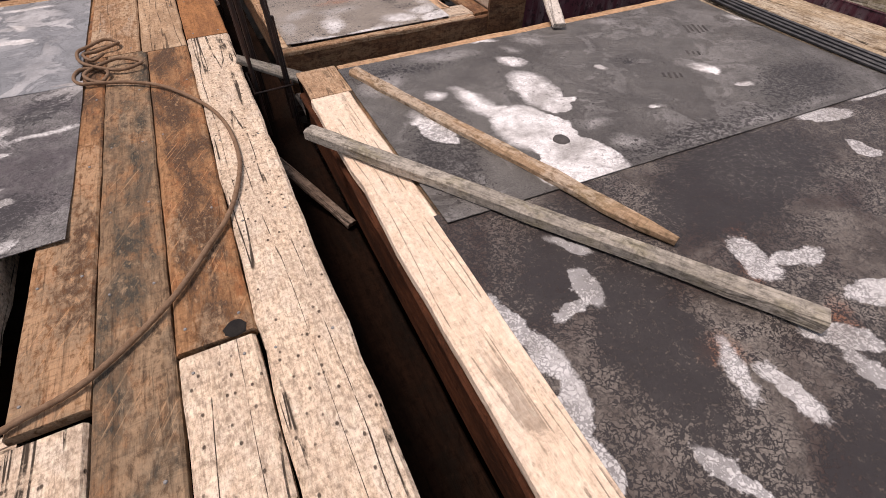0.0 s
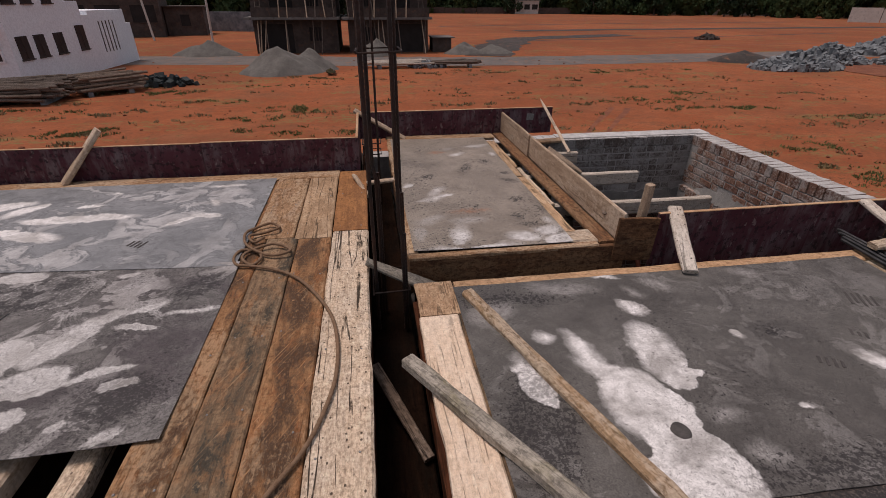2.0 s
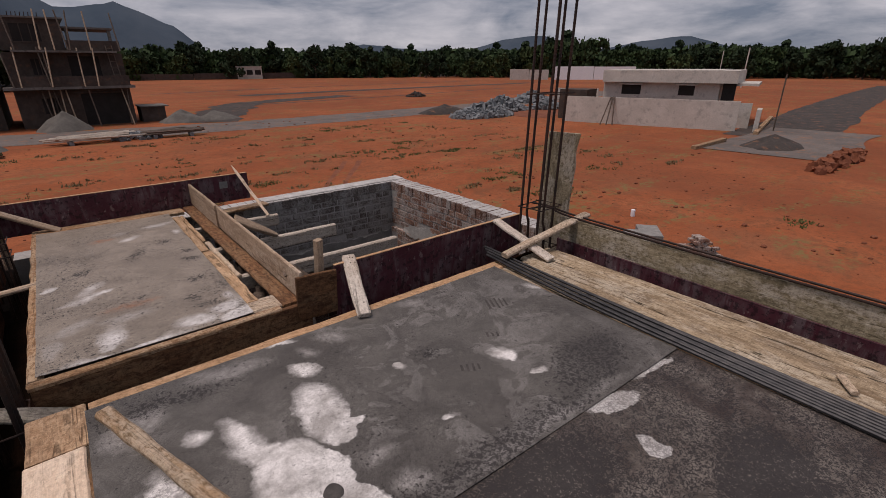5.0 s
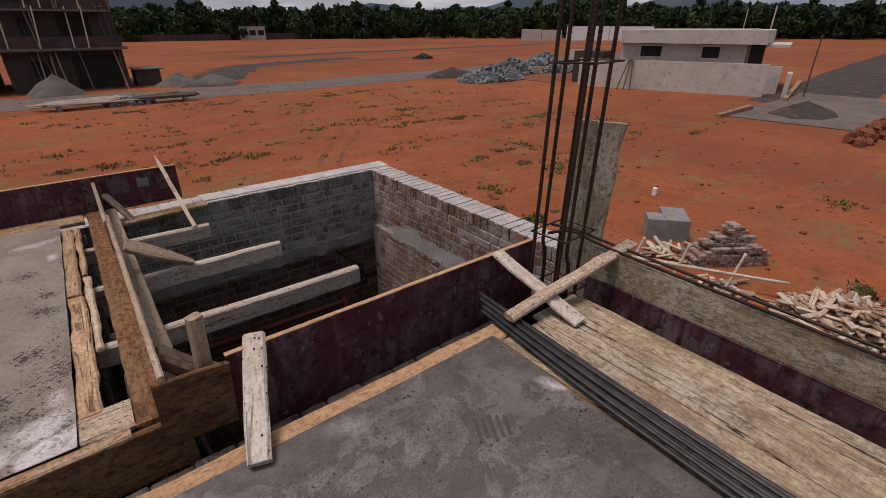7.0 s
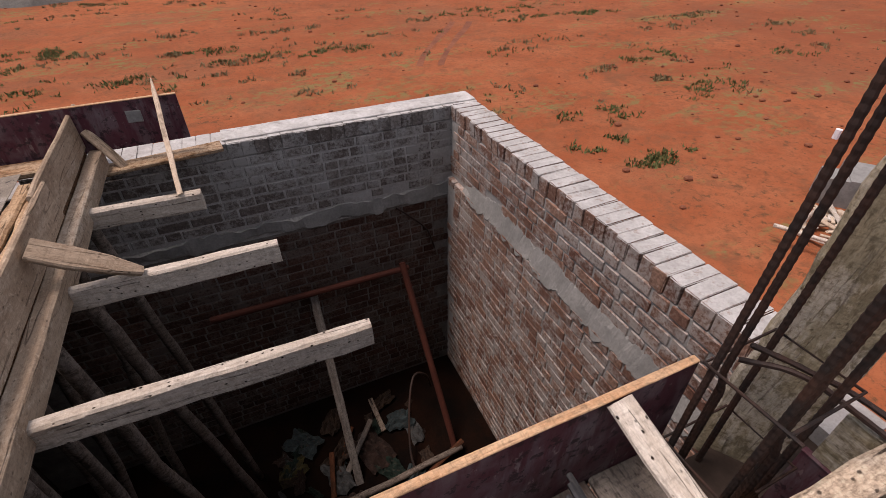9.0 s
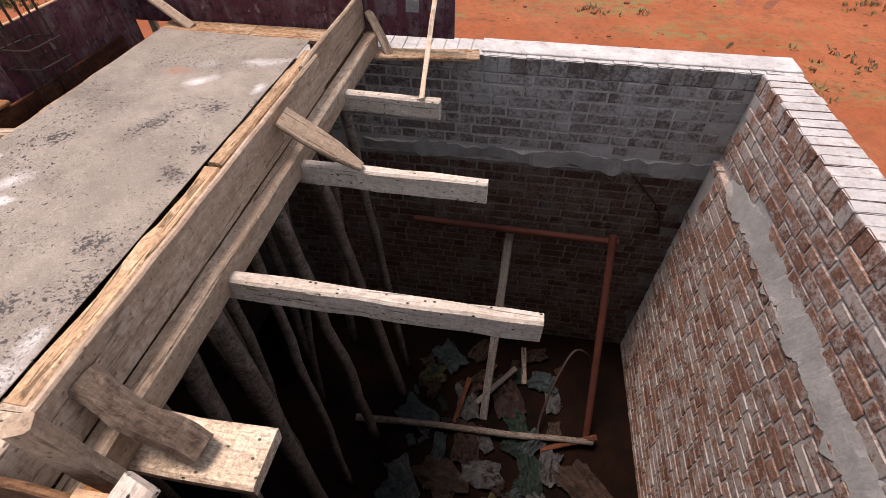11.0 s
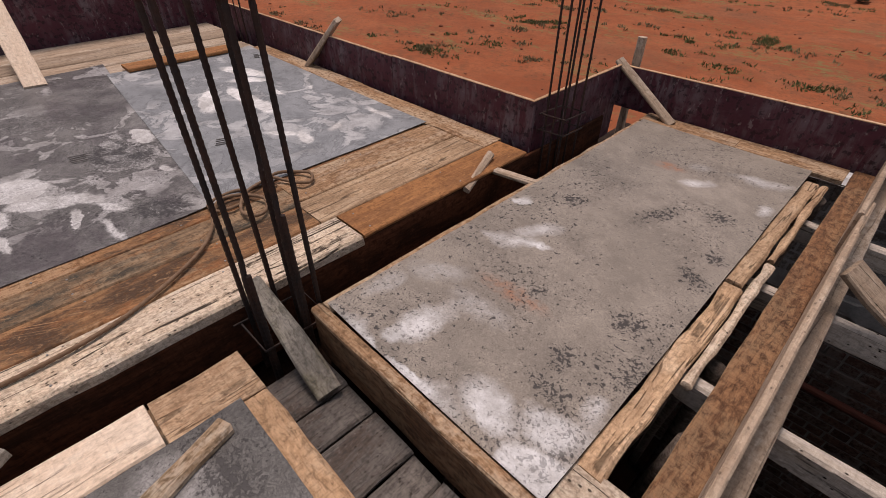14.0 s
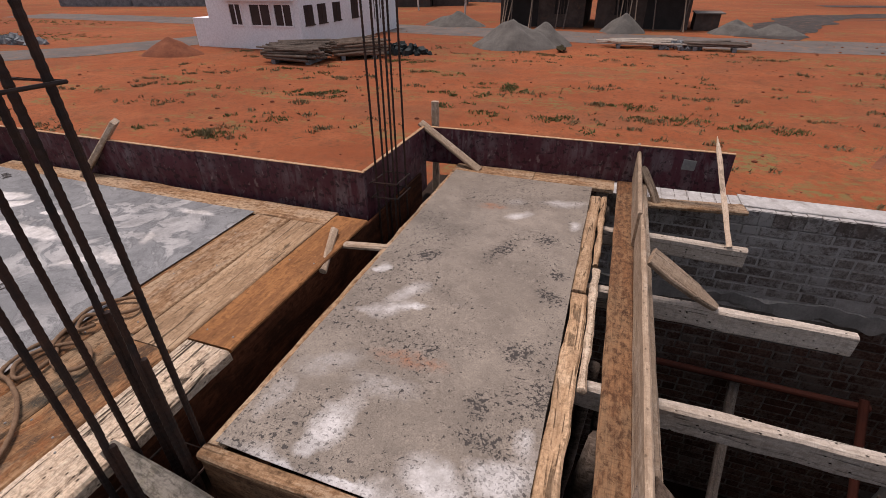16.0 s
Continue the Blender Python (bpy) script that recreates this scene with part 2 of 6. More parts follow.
def masonry(name, a, b, mortar, mortar_amount=0.5):
    """Fired brick smeared with grey mortar, each brick its own tone."""
    m, n = material(name)
    co = n.add("ShaderNodeNewGeometry").outputs["Position"]
    rnd = n.math("FRACT", n.math("ADD", n.add("ShaderNodeObjectInfo").outputs["Random"], n.add("ShaderNodeNewGeometry").outputs["Random Per Island"]))
    c = n.mix(rnd, a, b)
    grit = n.noise(co, 46.0, 7, 0.75)
    c = n.mix(n.ramp(grit, 0.38, 0.56, 0.65, 0.0), c, tuple(0.35 * x for x in a))
    smear = n.math("ADD", n.noise(co, 5.0, 7, 0.72), n.math("MULTIPLY", n.math("SUBTRACT", n.math("FRACT", n.math("MULTIPLY", rnd, 7.3)), 0.5), 0.12))
    smear = n.math("ADD", smear, n.math("MULTIPLY", n.math("SUBTRACT", grit, 0.5), 0.7))
    c = n.mix(n.ramp(smear, 0.44, 0.60, 0.0, mortar_amount), c, mortar)
    finish(n, c, 0.92, n.math("ADD", grit, smear), 0.5, 0.005, specular=0.2)
    return m


def rough_plain(name, a, b, scale=6.0, bump_scale=60.0, rough=0.9, bump=0.4, distance=0.006, metallic=0.0, third=None, specular=0.3):
    m, n = material(name)
    co = n.add("ShaderNodeNewGeometry").outputs["Position"]
    c = n.mix(n.ramp(n.noise(co, scale, 6, 0.65, 0.2), 0.35, 0.65), a, b)
    if third:
        c = n.mix(n.ramp(n.noise(n.scaled(co, (1, 1, 1), (5, 1, 7)), scale * 2.6, 6, 0.7), 0.55, 0.66), c, third)
    c = n.mix(n.ramp(n.noise(co, bump_scale, 4, 0.7), 0.35, 0.6, 0.3, 0.0), c, tuple(0.5 * x for x in a))
    finish(n, c, rough, n.noise(co, bump_scale, 5, 0.7), bump, distance, metallic, specular)
    return m


M_PALE = wood("wood_pale_weathered", (0.74, 0.58, 0.43), (0.54, 0.40, 0.28), (0.40, 0.33, 0.265), 0.4, holes=0.85, crack=1.0, second=(0.78, 0.66, 0.53))
M_CREAM = wood("wood_cream", (0.72, 0.565, 0.43), (0.62, 0.465, 0.335), (0.70, 0.59, 0.48), 0.4, holes=0.22, crack=0.45, rough_grain=0.5)
M_BROWN = wood("wood_brown_stained", (0.37, 0.205, 0.10), (0.21, 0.10, 0.044), (0.070, 0.044, 0.029), 0.95, holes=0.2, crack=0.3, second=(0.30, 0.105, 0.036), scratch=0.35, patch=(0.43, 0.295, 0.18))
M_DARKBOARD = wood("wood_dark_stained", (0.27, 0.175, 0.10), (0.135, 0.088, 0.055), (0.050, 0.046, 0.036), 1.0, holes=0.15, crack=0.25, second=(0.32, 0.155, 0.068), scratch=0.35, patch=(0.36, 0.25, 0.155))
M_TAN = wood("wood_tan", (0.46, 0.29, 0.165), (0.27, 0.145, 0.072), (0.52, 0.41, 0.30), 0.5, holes=0.3, crack=0.4, second=(0.17, 0.085, 0.042), patch=(0.50, 0.37, 0.24))
M_ORANGE = wood("wood_orange_ply", (0.46, 0.215, 0.085), (0.31, 0.135, 0.05), (0.17, 0.075, 0.035), 0.55, holes=0.1, crack=0.15)
M_GREYWOOD = wood("wood_grey_cement", (0.50, 0.385, 0.28), (0.36, 0.26, 0.18), (0.25, 0.165, 0.105), 0.55, holes=0.45, crack=0.5, rough_grain=0.7, grit_amount=0.12, patch=(0.54, 0.455, 0.365))
M_WHITEWOOD = wood("wood_limewashed", (0.66, 0.585, 0.505), (0.50, 0.42, 0.34), (0.40, 0.31, 0.23), 0.45, holes=1.0, crack=0.6, rough_grain=0.7, grit_amount=0.2, patch=(0.70, 0.64, 0.57))
M_BATTEN = wood("wood_muddy_grey", (0.33, 0.295, 0.245), (0.225, 0.20, 0.165), (0.48, 0.43, 0.36), 0.5, holes=0.25, crack=0.3, second=(0.24, 0.21, 0.13))
M_MUDTAN = wood("wood_muddy_tan", (0.40, 0.275, 0.17), (0.27, 0.175, 0.10), (0.50, 0.42, 0.33), 0.6, holes=0.2, crack=0.3, second=(0.24, 0.18, 0.10))
M_PALETAN = wood("wood_pale_tan", (0.62, 0.43, 0.27), (0.42, 0.26, 0.145), (0.27, 0.165, 0.095), 0.6, holes=0.35, crack=0.7, second=(0.66, 0.49, 0.33))
M_BARK = wood("wood_bark", (0.25, 0.18, 0.135), (0.10, 0.07, 0.05), (0.34, 0.28, 0.23), 0.4, grain=2.0, holes=0.0, crack=0.9)
M_POLE = wood("pole_bark", (0.20, 0.155, 0.125), (0.085, 0.064, 0.05), (0.26, 0.22, 0.19), 0.5, grain=1.0, holes=0.4, crack=0.2)
M_MOSSY = wood("wood_mossy", (0.42, 0.36, 0.245), (0.28, 0.225, 0.14), (0.56, 0.50, 0.42), 0.7, holes=0.3, crack=0.3, second=(0.16, 0.13, 0.08))
M_RIPPED = wood("wood_delaminated_ply", (0.58, 0.47, 0.325), (0.30, 0.205, 0.12), (0.17, 0.115, 0.07), 0.75, grain=2.5, holes=0.3, crack=0.9, second=(0.66, 0.58, 0.47), patch=(0.60, 0.53, 0.42))
M_STRIP = wood("wood_orange_tan_fibre", (0.60, 0.385, 0.225), (0.45, 0.265, 0.14), (0.36, 0.20, 0.10), 0.4, grain=6.0, holes=0.25, crack=0.2, second=(0.64, 0.45, 0.29))
M_OSB = wood("chip_board", (0.55, 0.385, 0.245), (0.34, 0.205, 0.115), (0.20, 0.11, 0.06), 0.5, grain=8.0, holes=0.3, crack=0.5)
M_RUSTWOOD = wood("wood_rust_stained", (0.23, 0.115, 0.055), (0.11, 0.055, 0.03), (0.33, 0.225, 0.13), 0.35, holes=0.2, crack=0.2, second=(0.065, 0.034, 0.021), grit_amount=0.1, patch=(0.28, 0.15, 0.075))
# Near-black ply: the shade deep in the trenches is put into the colour.
M_TRENCH = wood("ply_trench_shade", (0.020, 0.010, 0.006), (0.009, 0.005, 0.0035), (0.006, 0.005, 0.004), 0.7, holes=0.0, crack=0.1, specular=0.02)
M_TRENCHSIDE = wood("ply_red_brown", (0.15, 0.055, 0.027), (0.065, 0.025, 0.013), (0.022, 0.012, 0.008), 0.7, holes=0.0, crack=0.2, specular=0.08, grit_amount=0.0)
M_DIRTY = wood("wood_dirty_cement", (0.22, 0.195, 0.175), (0.14, 0.12, 0.105), (0.085, 0.055, 0.040), 0.7, holes=0.5, crack=0.3, grit_amount=0.2, patch=(0.27, 0.235, 0.20))
M_EDGE = wood("ply_edge", (0.62, 0.42, 0.26), (0.46, 0.28, 0.16), (0.42, 0.20, 0.09), 0.5, holes=0.2, crack=0.2)


def film_ply():
    """Film-faced formwork ply: dark purple with scratches and grey cement haze."""
    m, n = material("film_faced_ply")
    co = n.add("ShaderNodeTexCoord").outputs["Object"]
    big = n.noise(co, 2.2, 5, 0.6)
    c = n.mix(n.ramp(big, 0.35, 0.65), (0.060, 0.015, 0.023), (0.092, 0.028, 0.038))
    run = n.noise(n.scaled(co, (18, 18, 3)), 1.0, 6, 0.7, 0.3)
    haze = n.ramp(n.noise(co, 3.3, 6, 0.65), 0.42, 0.64, 0.0, 0.6)
    c = n.mix(n.math("MULTIPLY", haze, n.ramp(run, 0.42, 0.56)), c, (0.20, 0.175, 0.18))
    c = n.mix(n.ramp(n.noise(n.scaled(co, (30, 30, 14)), 1.0, 4, 0.6), 0.63, 0.67, 0.0, 0.45), c, (0.27, 0.22, 0.21))
    c = n.mix(n.ramp(n.noise(n.scaled(co, (1, 1, 1), (8, 8, 8)), 24.0, 4, 0.7), 0.54, 0.60, 0.0, 0.7), c, (0.014, 0.008, 0.010))
    finish(n, c, n.ramp(run, 0.3, 0.7, 0.45, 0.75), run, 0.3, 0.004, specular=0.22)
    return m


M_PLY = film_ply()
M_STEEL = rough_plain("rebar_steel", (0.022, 0.018, 0.017), (0.060, 0.030, 0.021), 9.0, 120.0, 0.6, 0.3, 0.002, 0.15, specular=0.25)
M_RODS = rough_plain("fresh_rod_steel", (0.030, 0.031, 0.034), (0.065, 0.063, 0.064), 14.0, 120.0, 0.5, 0.3, 0.002, 0.4)
M_ROPE = rough_plain("jute_rope", (0.16, 0.095, 0.055), (0.25, 0.16, 0.10), 40.0, 300.0, 0.95, 0.6, 0.003)
M_BRICK = masonry("brick_smeared", (0.17, 0.082, 0.058), (0.33, 0.195, 0.14), (0.43, 0.41, 0.385), 0.68)
# Unsmeared dark red brick, darkened further for the shade down the pit.
M_BRICKRAW = masonry("brick_dark_red_shaded", (0.055, 0.024, 0.016), (0.11, 0.058, 0.043), (0.16, 0.143, 0.127), 0.5)
M_BRICKGREY = masonry("brick_mortar_washed", (0.13, 0.105, 0.092), (0.25, 0.225, 0.205), (0.35, 0.34, 0.325), 0.72)
M_MORTAR = rough_plain("mortar_joint", (0.30, 0.285, 0.27), (0.42, 0.40, 0.38), 12.0, 90.0, 0.95, 0.6)
# Mortar darkened to put the pit's shade on the lower north wall.
M_MORTARSHADE = rough_plain("shaded_mortar_joint", (0.12, 0.105, 0.093), (0.21, 0.19, 0.17), 9.0, 90.0, 0.95, 0.6, specular=0.1)
M_CONCRETE = rough_plain("concrete_band", (0.20, 0.195, 0.185), (0.30, 0.29, 0.275), 5.0, 60.0, 0.92, 0.6)
M_COPING = rough_plain("coping_plaster", (0.40, 0.385, 0.37), (0.60, 0.585, 0.57), 5.0, 50.0, 0.92, 0.8, 0.01, third=(0.34, 0.315, 0.29))
M_COPINGBRICK = rough_plain("coping_brick_mortar", (0.37, 0.355, 0.34), (0.52, 0.505, 0.49), 7.0, 50.0, 0.92, 0.8, 0.01, third=(0.31, 0.245, 0.21))
# Earth darkened to near black: the pit's shade sits in this colour.
M_FLOORSHADE = rough_plain("earth_floor_shaded", (0.005, 0.004, 0.0035), (0.013, 0.006, 0.004), 3.0, 40.0, 1.0, 0.6, 0.02, specular=0.0)
M_SOOT = rough_plain("charred_wood", (0.012, 0.010, 0.009), (0.022, 0.018, 0.015), 30.0, 200.0, 0.95)
# Brick tone lowered so the under-deck shade is part of the colour.
M_UNDERSHADE = rough_plain("underside_brick_shaded", (0.030, 0.022, 0.018), (0.055, 0.040, 0.033), 4.0, 40.0, 0.95, specular=0.0)
M_REDPAINT = rough_plain("red_oxide_paint", (0.050, 0.012, 0.007), (0.080, 0.020, 0.011), 8.0, 120.0, 0.8, 0.2)


# ---- mesh helpers ----
def link_mesh(name, bm, mat, parent=None, label="", smooth=False):
    me = bpy.data.meshes.new(name)
    bm.normal_update()
    bm.to_mesh(me)
    bm.free()
    for x in (mat if isinstance(mat, (list, tuple)) else [mat]):
        me.materials.append(x)
    if smooth:
        for p in me.polygons:
            p.use_smooth = True
    ob = new(name, me)
    if parent is not None:
        ob.parent = parent
    if label:
        ob["label"] = label
    return ob


def part(name, bm, mat, parent, label="", smooth=False):
    return link_mesh(name, bm, mat, parent, label, smooth)


def empty(name, place, label, category, group="", kind=""):
    ob = new(name)
    ob.empty_display_size = 0.1
    ob.matrix_world = place if isinstance(place, Matrix) else Matrix.Translation(place)
    return tagged(ob, label, category, group, kind)


def add_box(bm, lo, hi, m=None, mat=0):
    vs = [bm.verts.new((x, y, z)) for x in (lo[0], hi[0]) for y in (lo[1], hi[1]) for z in (lo[2], hi[2])]
    if m is not None:
        for v in vs:
            v.co = m @ v.co
    out = []
    for q in ((0, 1, 3, 2), (4, 6, 7, 5), (0, 4, 5, 1), (2, 3, 7, 6), (0, 2, 6, 4), (1, 5, 7, 3)):
        f = bm.faces.new([vs[i] for i in q])
        f.material_index = mat
        out.append(f)
    return out


def board_bm(length, width, thick, wear=0.003, step=0.12, wane=0.0, tip0=1.0, tip1=1.0, seed=0, warp=0.0):
    """A sawn board along x, centred, its top at z = 0; the edges eased and uneven. tip: width left at either end."""
    r = random.Random(seed)
    bm = bmesh.new()
    n = max(2, int(length / step))
    c = min(0.004 + wear, thick * 0.3)
    rings = []
    phase = r.random() * 50
    for i in range(n + 1):
        u = i / n
        x = -length / 2 + length * u
        taper = 1.0
        if tip0 < 1:
            taper = min(taper, tip0 + (1 - tip0) * min(1.0, u * length / max(0.001, min(length * 0.45, width * 2.6))))
        if tip1 < 1:
            taper = min(taper, tip1 + (1 - tip1) * min(1.0, (1 - u) * length / max(0.001, min(length * 0.45, width * 2.6))))
        hw = width / 2 * taper
        jl = wear * 1.6 * noise.noise(Vector((x * 9 + phase, 1.3, 0)))
        jr = wear * 1.6 * noise.noise(Vector((x * 9 + phase, 7.7, 0))) - wane * max(0.0, noise.noise(Vector((x * 2.1 + phase, 3.1, 0))))
        jz = wear * 0.5 * noise.noise(Vector((x * 6 + phase, 4.4, 0))) + warp * math.sin(u * math.pi)
        end = (r.random() - 0.5) * wear * 2 if i in (0, n) else 0.0
        ring = []
        for y, z in ((-hw + c, 0), (hw - c, 0), (hw, -c), (hw, -thick + c), (hw - c, -thick), (-hw + c, -thick), (-hw, -thick + c), (-hw, -c)):
            yy = y + (jl if y < 0 else jr)
            ring.append(bm.verts.new((x + end + (r.random() - 0.5) * wear * (1 if i in (0, n) else 0), yy, z + jz + (r.random() - 0.5) * wear * 0.3)))
        rings.append(ring)
    for a_, b_ in zip(rings, rings[1:]):
        for k in range(8):
            bm.faces.new((a_[k], b_[k], b_[(k + 1) % 8], a_[(k + 1) % 8]))
    bm.faces.new(rings[0])
    bm.faces.new(rings[-1][::-1])
    bmesh.ops.recalc_face_normals(bm, faces=bm.faces)
    return bm


SEED = [0]


def along(a_, b_, up=(0, 0, 1)):
    """Pose whose x runs from a to b, centred between them, z as near to up as can be."""
    a_, b_ = Vector(a_), Vector(b_)
    x = (b_ - a_).normalized()
    y = Vector(up).cross(x).normalized()
    z = x.cross(y)
    m = Matrix((x, y, z)).transposed().to_4x4()
    m.translation = (a_ + b_) / 2
    return m, (b_ - a_).length


def board(name, a_, b_, width, thick, mat, label="", category="plank", group="", up=(0, 0, 1), parent=None, kind="", **more):
    """A board whose top face's middle line runs from a to b."""
    SEED[0] += 1
    m, length = along(a_, b_, up)
    ob = link_mesh(name, board_bm(length, width, thick, seed=SEED[0], **more), mat, parent)
    ob.matrix_world = m
    if parent is None:
        tagged(ob, label, category, group, kind)
    elif label:
        ob["label"] = label
    return ob


def deck(name, x0, x1, y0, y1, mat, label, thick=0.035, z=0.0, lengthwise="y", **more):
    """A board lying flat over the rectangle."""
    if lengthwise == "y":
        return board(name, ((x0 + x1) / 2, y0, z), ((x0 + x1) / 2, y1, z), x1 - x0, thick, mat, label, **more)
    return board(name, (x0, (y0 + y1) / 2, z), (x1, (y0 + y1) / 2, z), y1 - y0, thick, mat, label, **more)


def tube_bm(points, radius, sides=8, ribs=0.0, pitch=0.02, bm=None, taper=None):
    """A round bar through the points; ribs: height of the rings of deformed bar."""
    bm = bm or bmesh.new()
    pts = [Vector(p) for p in points]
    if ribs:
        dense = []
        for p, q in zip(pts, pts[1:]):
            k = max(1, int((q - p).length / pitch))
            dense += [p.lerp(q, i / k) for i in range(k)]
        pts = dense + [pts[-1]]
    rings = []
    side = None
    for i, p in enumerate(pts):
        d = (pts[min(i + 1, len(pts) - 1)] - pts[max(i - 1, 0)]).normalized()
        ref = side if side is not None else (Vector((1, 0, 0)) if abs(d.x) < 0.8 else Vector((0, 1, 0)))
        side = (ref - d * ref.dot(d)).normalized()
        other = d.cross(side)
        r = radius + (ribs if ribs and i % 2 else 0.0)
        if taper:
            r *= taper[0] + (taper[1] - taper[0]) * i / (len(pts) - 1)
        rings.append([bm.verts.new(p + (side * math.cos(t) + other * math.sin(t)) * r) for t in (2 * math.pi * k / sides for k in range(sides))])
    for a_, b_ in zip(rings, rings[1:]):
        for k in range(sides):
            bm.faces.new((a_[k], a_[(k + 1) % sides], b_[(k + 1) % sides], b_[k]))
    bm.faces.new(rings[0][::-1])
    bm.faces.new(rings[-1])
    return bm


def smooth_path(points, steps=6):
    """Catmull-Rom through the points."""
    p = [Vector(q) for q in points]
    p = [2 * p[0] - p[1]] + p + [2 * p[-1] - p[-2]]
    out = []
    for i in range(1, len(p) - 2):
        for k in range(steps):
            t = k / steps
            out.append(0.5 * (2 * p[i] + (p[i + 1] - p[i - 1]) * t + (2 * p[i - 1] - 5 * p[i] + 4 * p[i + 1] - p[i + 2]) * t * t + (3 * p[i] - p[i - 1] - 3 * p[i + 1] + p[i + 2]) * t ** 3))
    return out + [p[-2]]


# ---- ground ----
def ground_material():
    m, n = material("red_earth")
    co = n.add("ShaderNodeNewGeometry").outputs["Position"]
    big = n.noise(co, 0.06, 6, 0.6, 0.4)
    mid = n.noise(co, 0.7, 7, 0.65, 0.3)
    fine = n.noise(co, 9.0, 5, 0.7)
    c = n.mix(n.ramp(big, 0.35, 0.65), (0.255, 0.073, 0.030), (0.335, 0.103, 0.043))
    c = n.mix(n.ramp(mid, 0.42, 0.66, 0.0, 0.5), c, (0.37, 0.138, 0.066))
    c = n.mix(n.ramp(n.noise(n.scaled(co, (1, 1, 1), (2, 5, 0)), 2.6, 7, 0.72, 0.3), 0.36, 0.5, 0.55, 0.0), c, (0.19, 0.068, 0.032))
    c = n.mix(n.ramp(n.noise(n.scaled(co, (1, 1, 1), (40, 9, 0)), 0.22, 6, 0.66), 0.54, 0.66, 0.0, 0.5), c, (0.21, 0.095, 0.052))
    c = n.mix(n.ramp(fine, 0.36, 0.5, 0.4, 0.0), c, (0.16, 0.06, 0.028))
    c = n.mix(n.ramp(n.noise(n.scaled(co, (1, 1, 1), (8, 30, 0)), 1.1, 8, 0.74, 0.5), 0.54, 0.62, 0.0, 0.55), c, (0.155, 0.072, 0.038))
    c = n.mix(n.ramp(n.noise(n.scaled(co, (1, 1, 1), (3, 3, 0)), 30.0, 4, 0.7), 0.56, 0.64, 0.0, 0.5), c, (0.11, 0.05, 0.028))
    c = n.mix(n.ramp(n.noise(n.scaled(co, (1, 1, 1), (11, 4, 0)), 0.035, 6, 0.7, 0.8), 0.43, 0.58, 0.0, 0.7), c, (0.195, 0.062, 0.030))
    crumb = n.ramp(n.noise(n.scaled(co, (1, 1, 1), (5, 13, 0)), 5.5, 6, 0.76, 0.3), 0.55, 0.61, 0.0, 0.75)
    c = n.mix(n.math("MULTIPLY", crumb, n.ramp(n.noise(n.scaled(co, (1, 1, 1), (21, 3, 0)), 0.45, 4, 0.6), 0.42, 0.56)), c, (0.10, 0.055, 0.028))
    weed = n.math("MULTIPLY", n.ramp(n.noise(n.scaled(co, (0.6, 1.6, 1), (3, 11, 0)), 0.33, 6, 0.7, 0.6), 0.53, 0.62), n.ramp(n.noise(co, 4.0, 5, 0.7), 0.46, 0.55, 0.0, 0.8))
    c = n.mix(weed, c, (0.165, 0.145, 0.058))
    finish(n, c, 1.0, n.math("ADD", n.math("MULTIPLY", fine, 0.3), mid), 0.6, 0.05, specular=0.1)
    return m


M_EARTH = ground_material()
bm = bmesh.new()
xs = [-3000, -800, -200, -80, -40, -20, -8, -4, 0.9, 4.3, 8, 20, 40, 80, 200, 800, 3000]
ys = [-3000, -800, -200, -80, -30, -10, -5, 0, 3.3, 8, 20, 40, 80, 200, 800, 3000]
grid = [[bm.verts.new((x, y, GROUND)) for y in ys] for x in xs]
for i in range(len(xs) - 1):
    for j in range(len(ys) - 1):
        bm.faces.new((grid[i][j], grid[i + 1][j], grid[i + 1][j + 1], grid[i][j + 1]))
tagged(link_mesh("ground", bm, M_EARTH), "bare red earth building plots with sparse weeds", "ground", kind="structure")

# ---- shell below the deck ----
def wall_box(name, lo, hi, mat, label):
    bm = bmesh.new()
    add_box(bm, lo, hi)
    return tagged(link_mesh(name, bm, mat), label, "wall", kind="structure")


PIT = -3.27
wall_box("floor", (-5.5, -5.0, PIT - 0.024), (4.2, 3.3, PIT), M_FLOORSHADE, "trodden red earth floor, darkened for the pit's shade")
# Walls below the deck are added to close it off and keep it dark.
wall_box("wall_west", (-5.5, -5.0, PIT), (-5.3, 1.98, -0.06), M_UNDERSHADE, "added brick wall keeping light out below the formwork")
wall_box("wall_south", (-5.3, -5.0, PIT), (4.2, -4.8, -0.06), M_UNDERSHADE, "added brick wall keeping light out below the formwork")
wall_box("wall_north_west", (-5.3, 1.82, PIT), (-0.35, 1.98, -0.3), M_UNDERSHADE, "added brick wall keeping light out below the formwork")
wall_box("wall_inner", (-0.35, 1.82, PIT), (-0.2, 3.25, -0.3), M_UNDERSHADE, "added brick wall keeping light out below the formwork")
wall_box("wall_east_south", (3.55, -4.8, PIT), (3.78, -0.3, -0.34), M_UNDERSHADE, "added brick wall keeping light out below the formwork")
wall_box("wall_pit_south", (0.9, -0.3, PIT), (3.9, -0.07, -0.34), M_UNDERSHADE, "added brick wall below the beam formwork, shade in its colour")

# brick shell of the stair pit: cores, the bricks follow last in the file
E_IN, E_OUT, N_IN, N_OUT, TOP = 3.885, 4.13, 2.925, 3.18, -0.14
wall_box("wall_east", (E_IN + 0.003, -0.3, PIT), (E_OUT - 0.01, N_OUT - 0.012, TOP - 0.12), M_MORTAR, "exposed brick pit wall with smeared grey mortar joints")
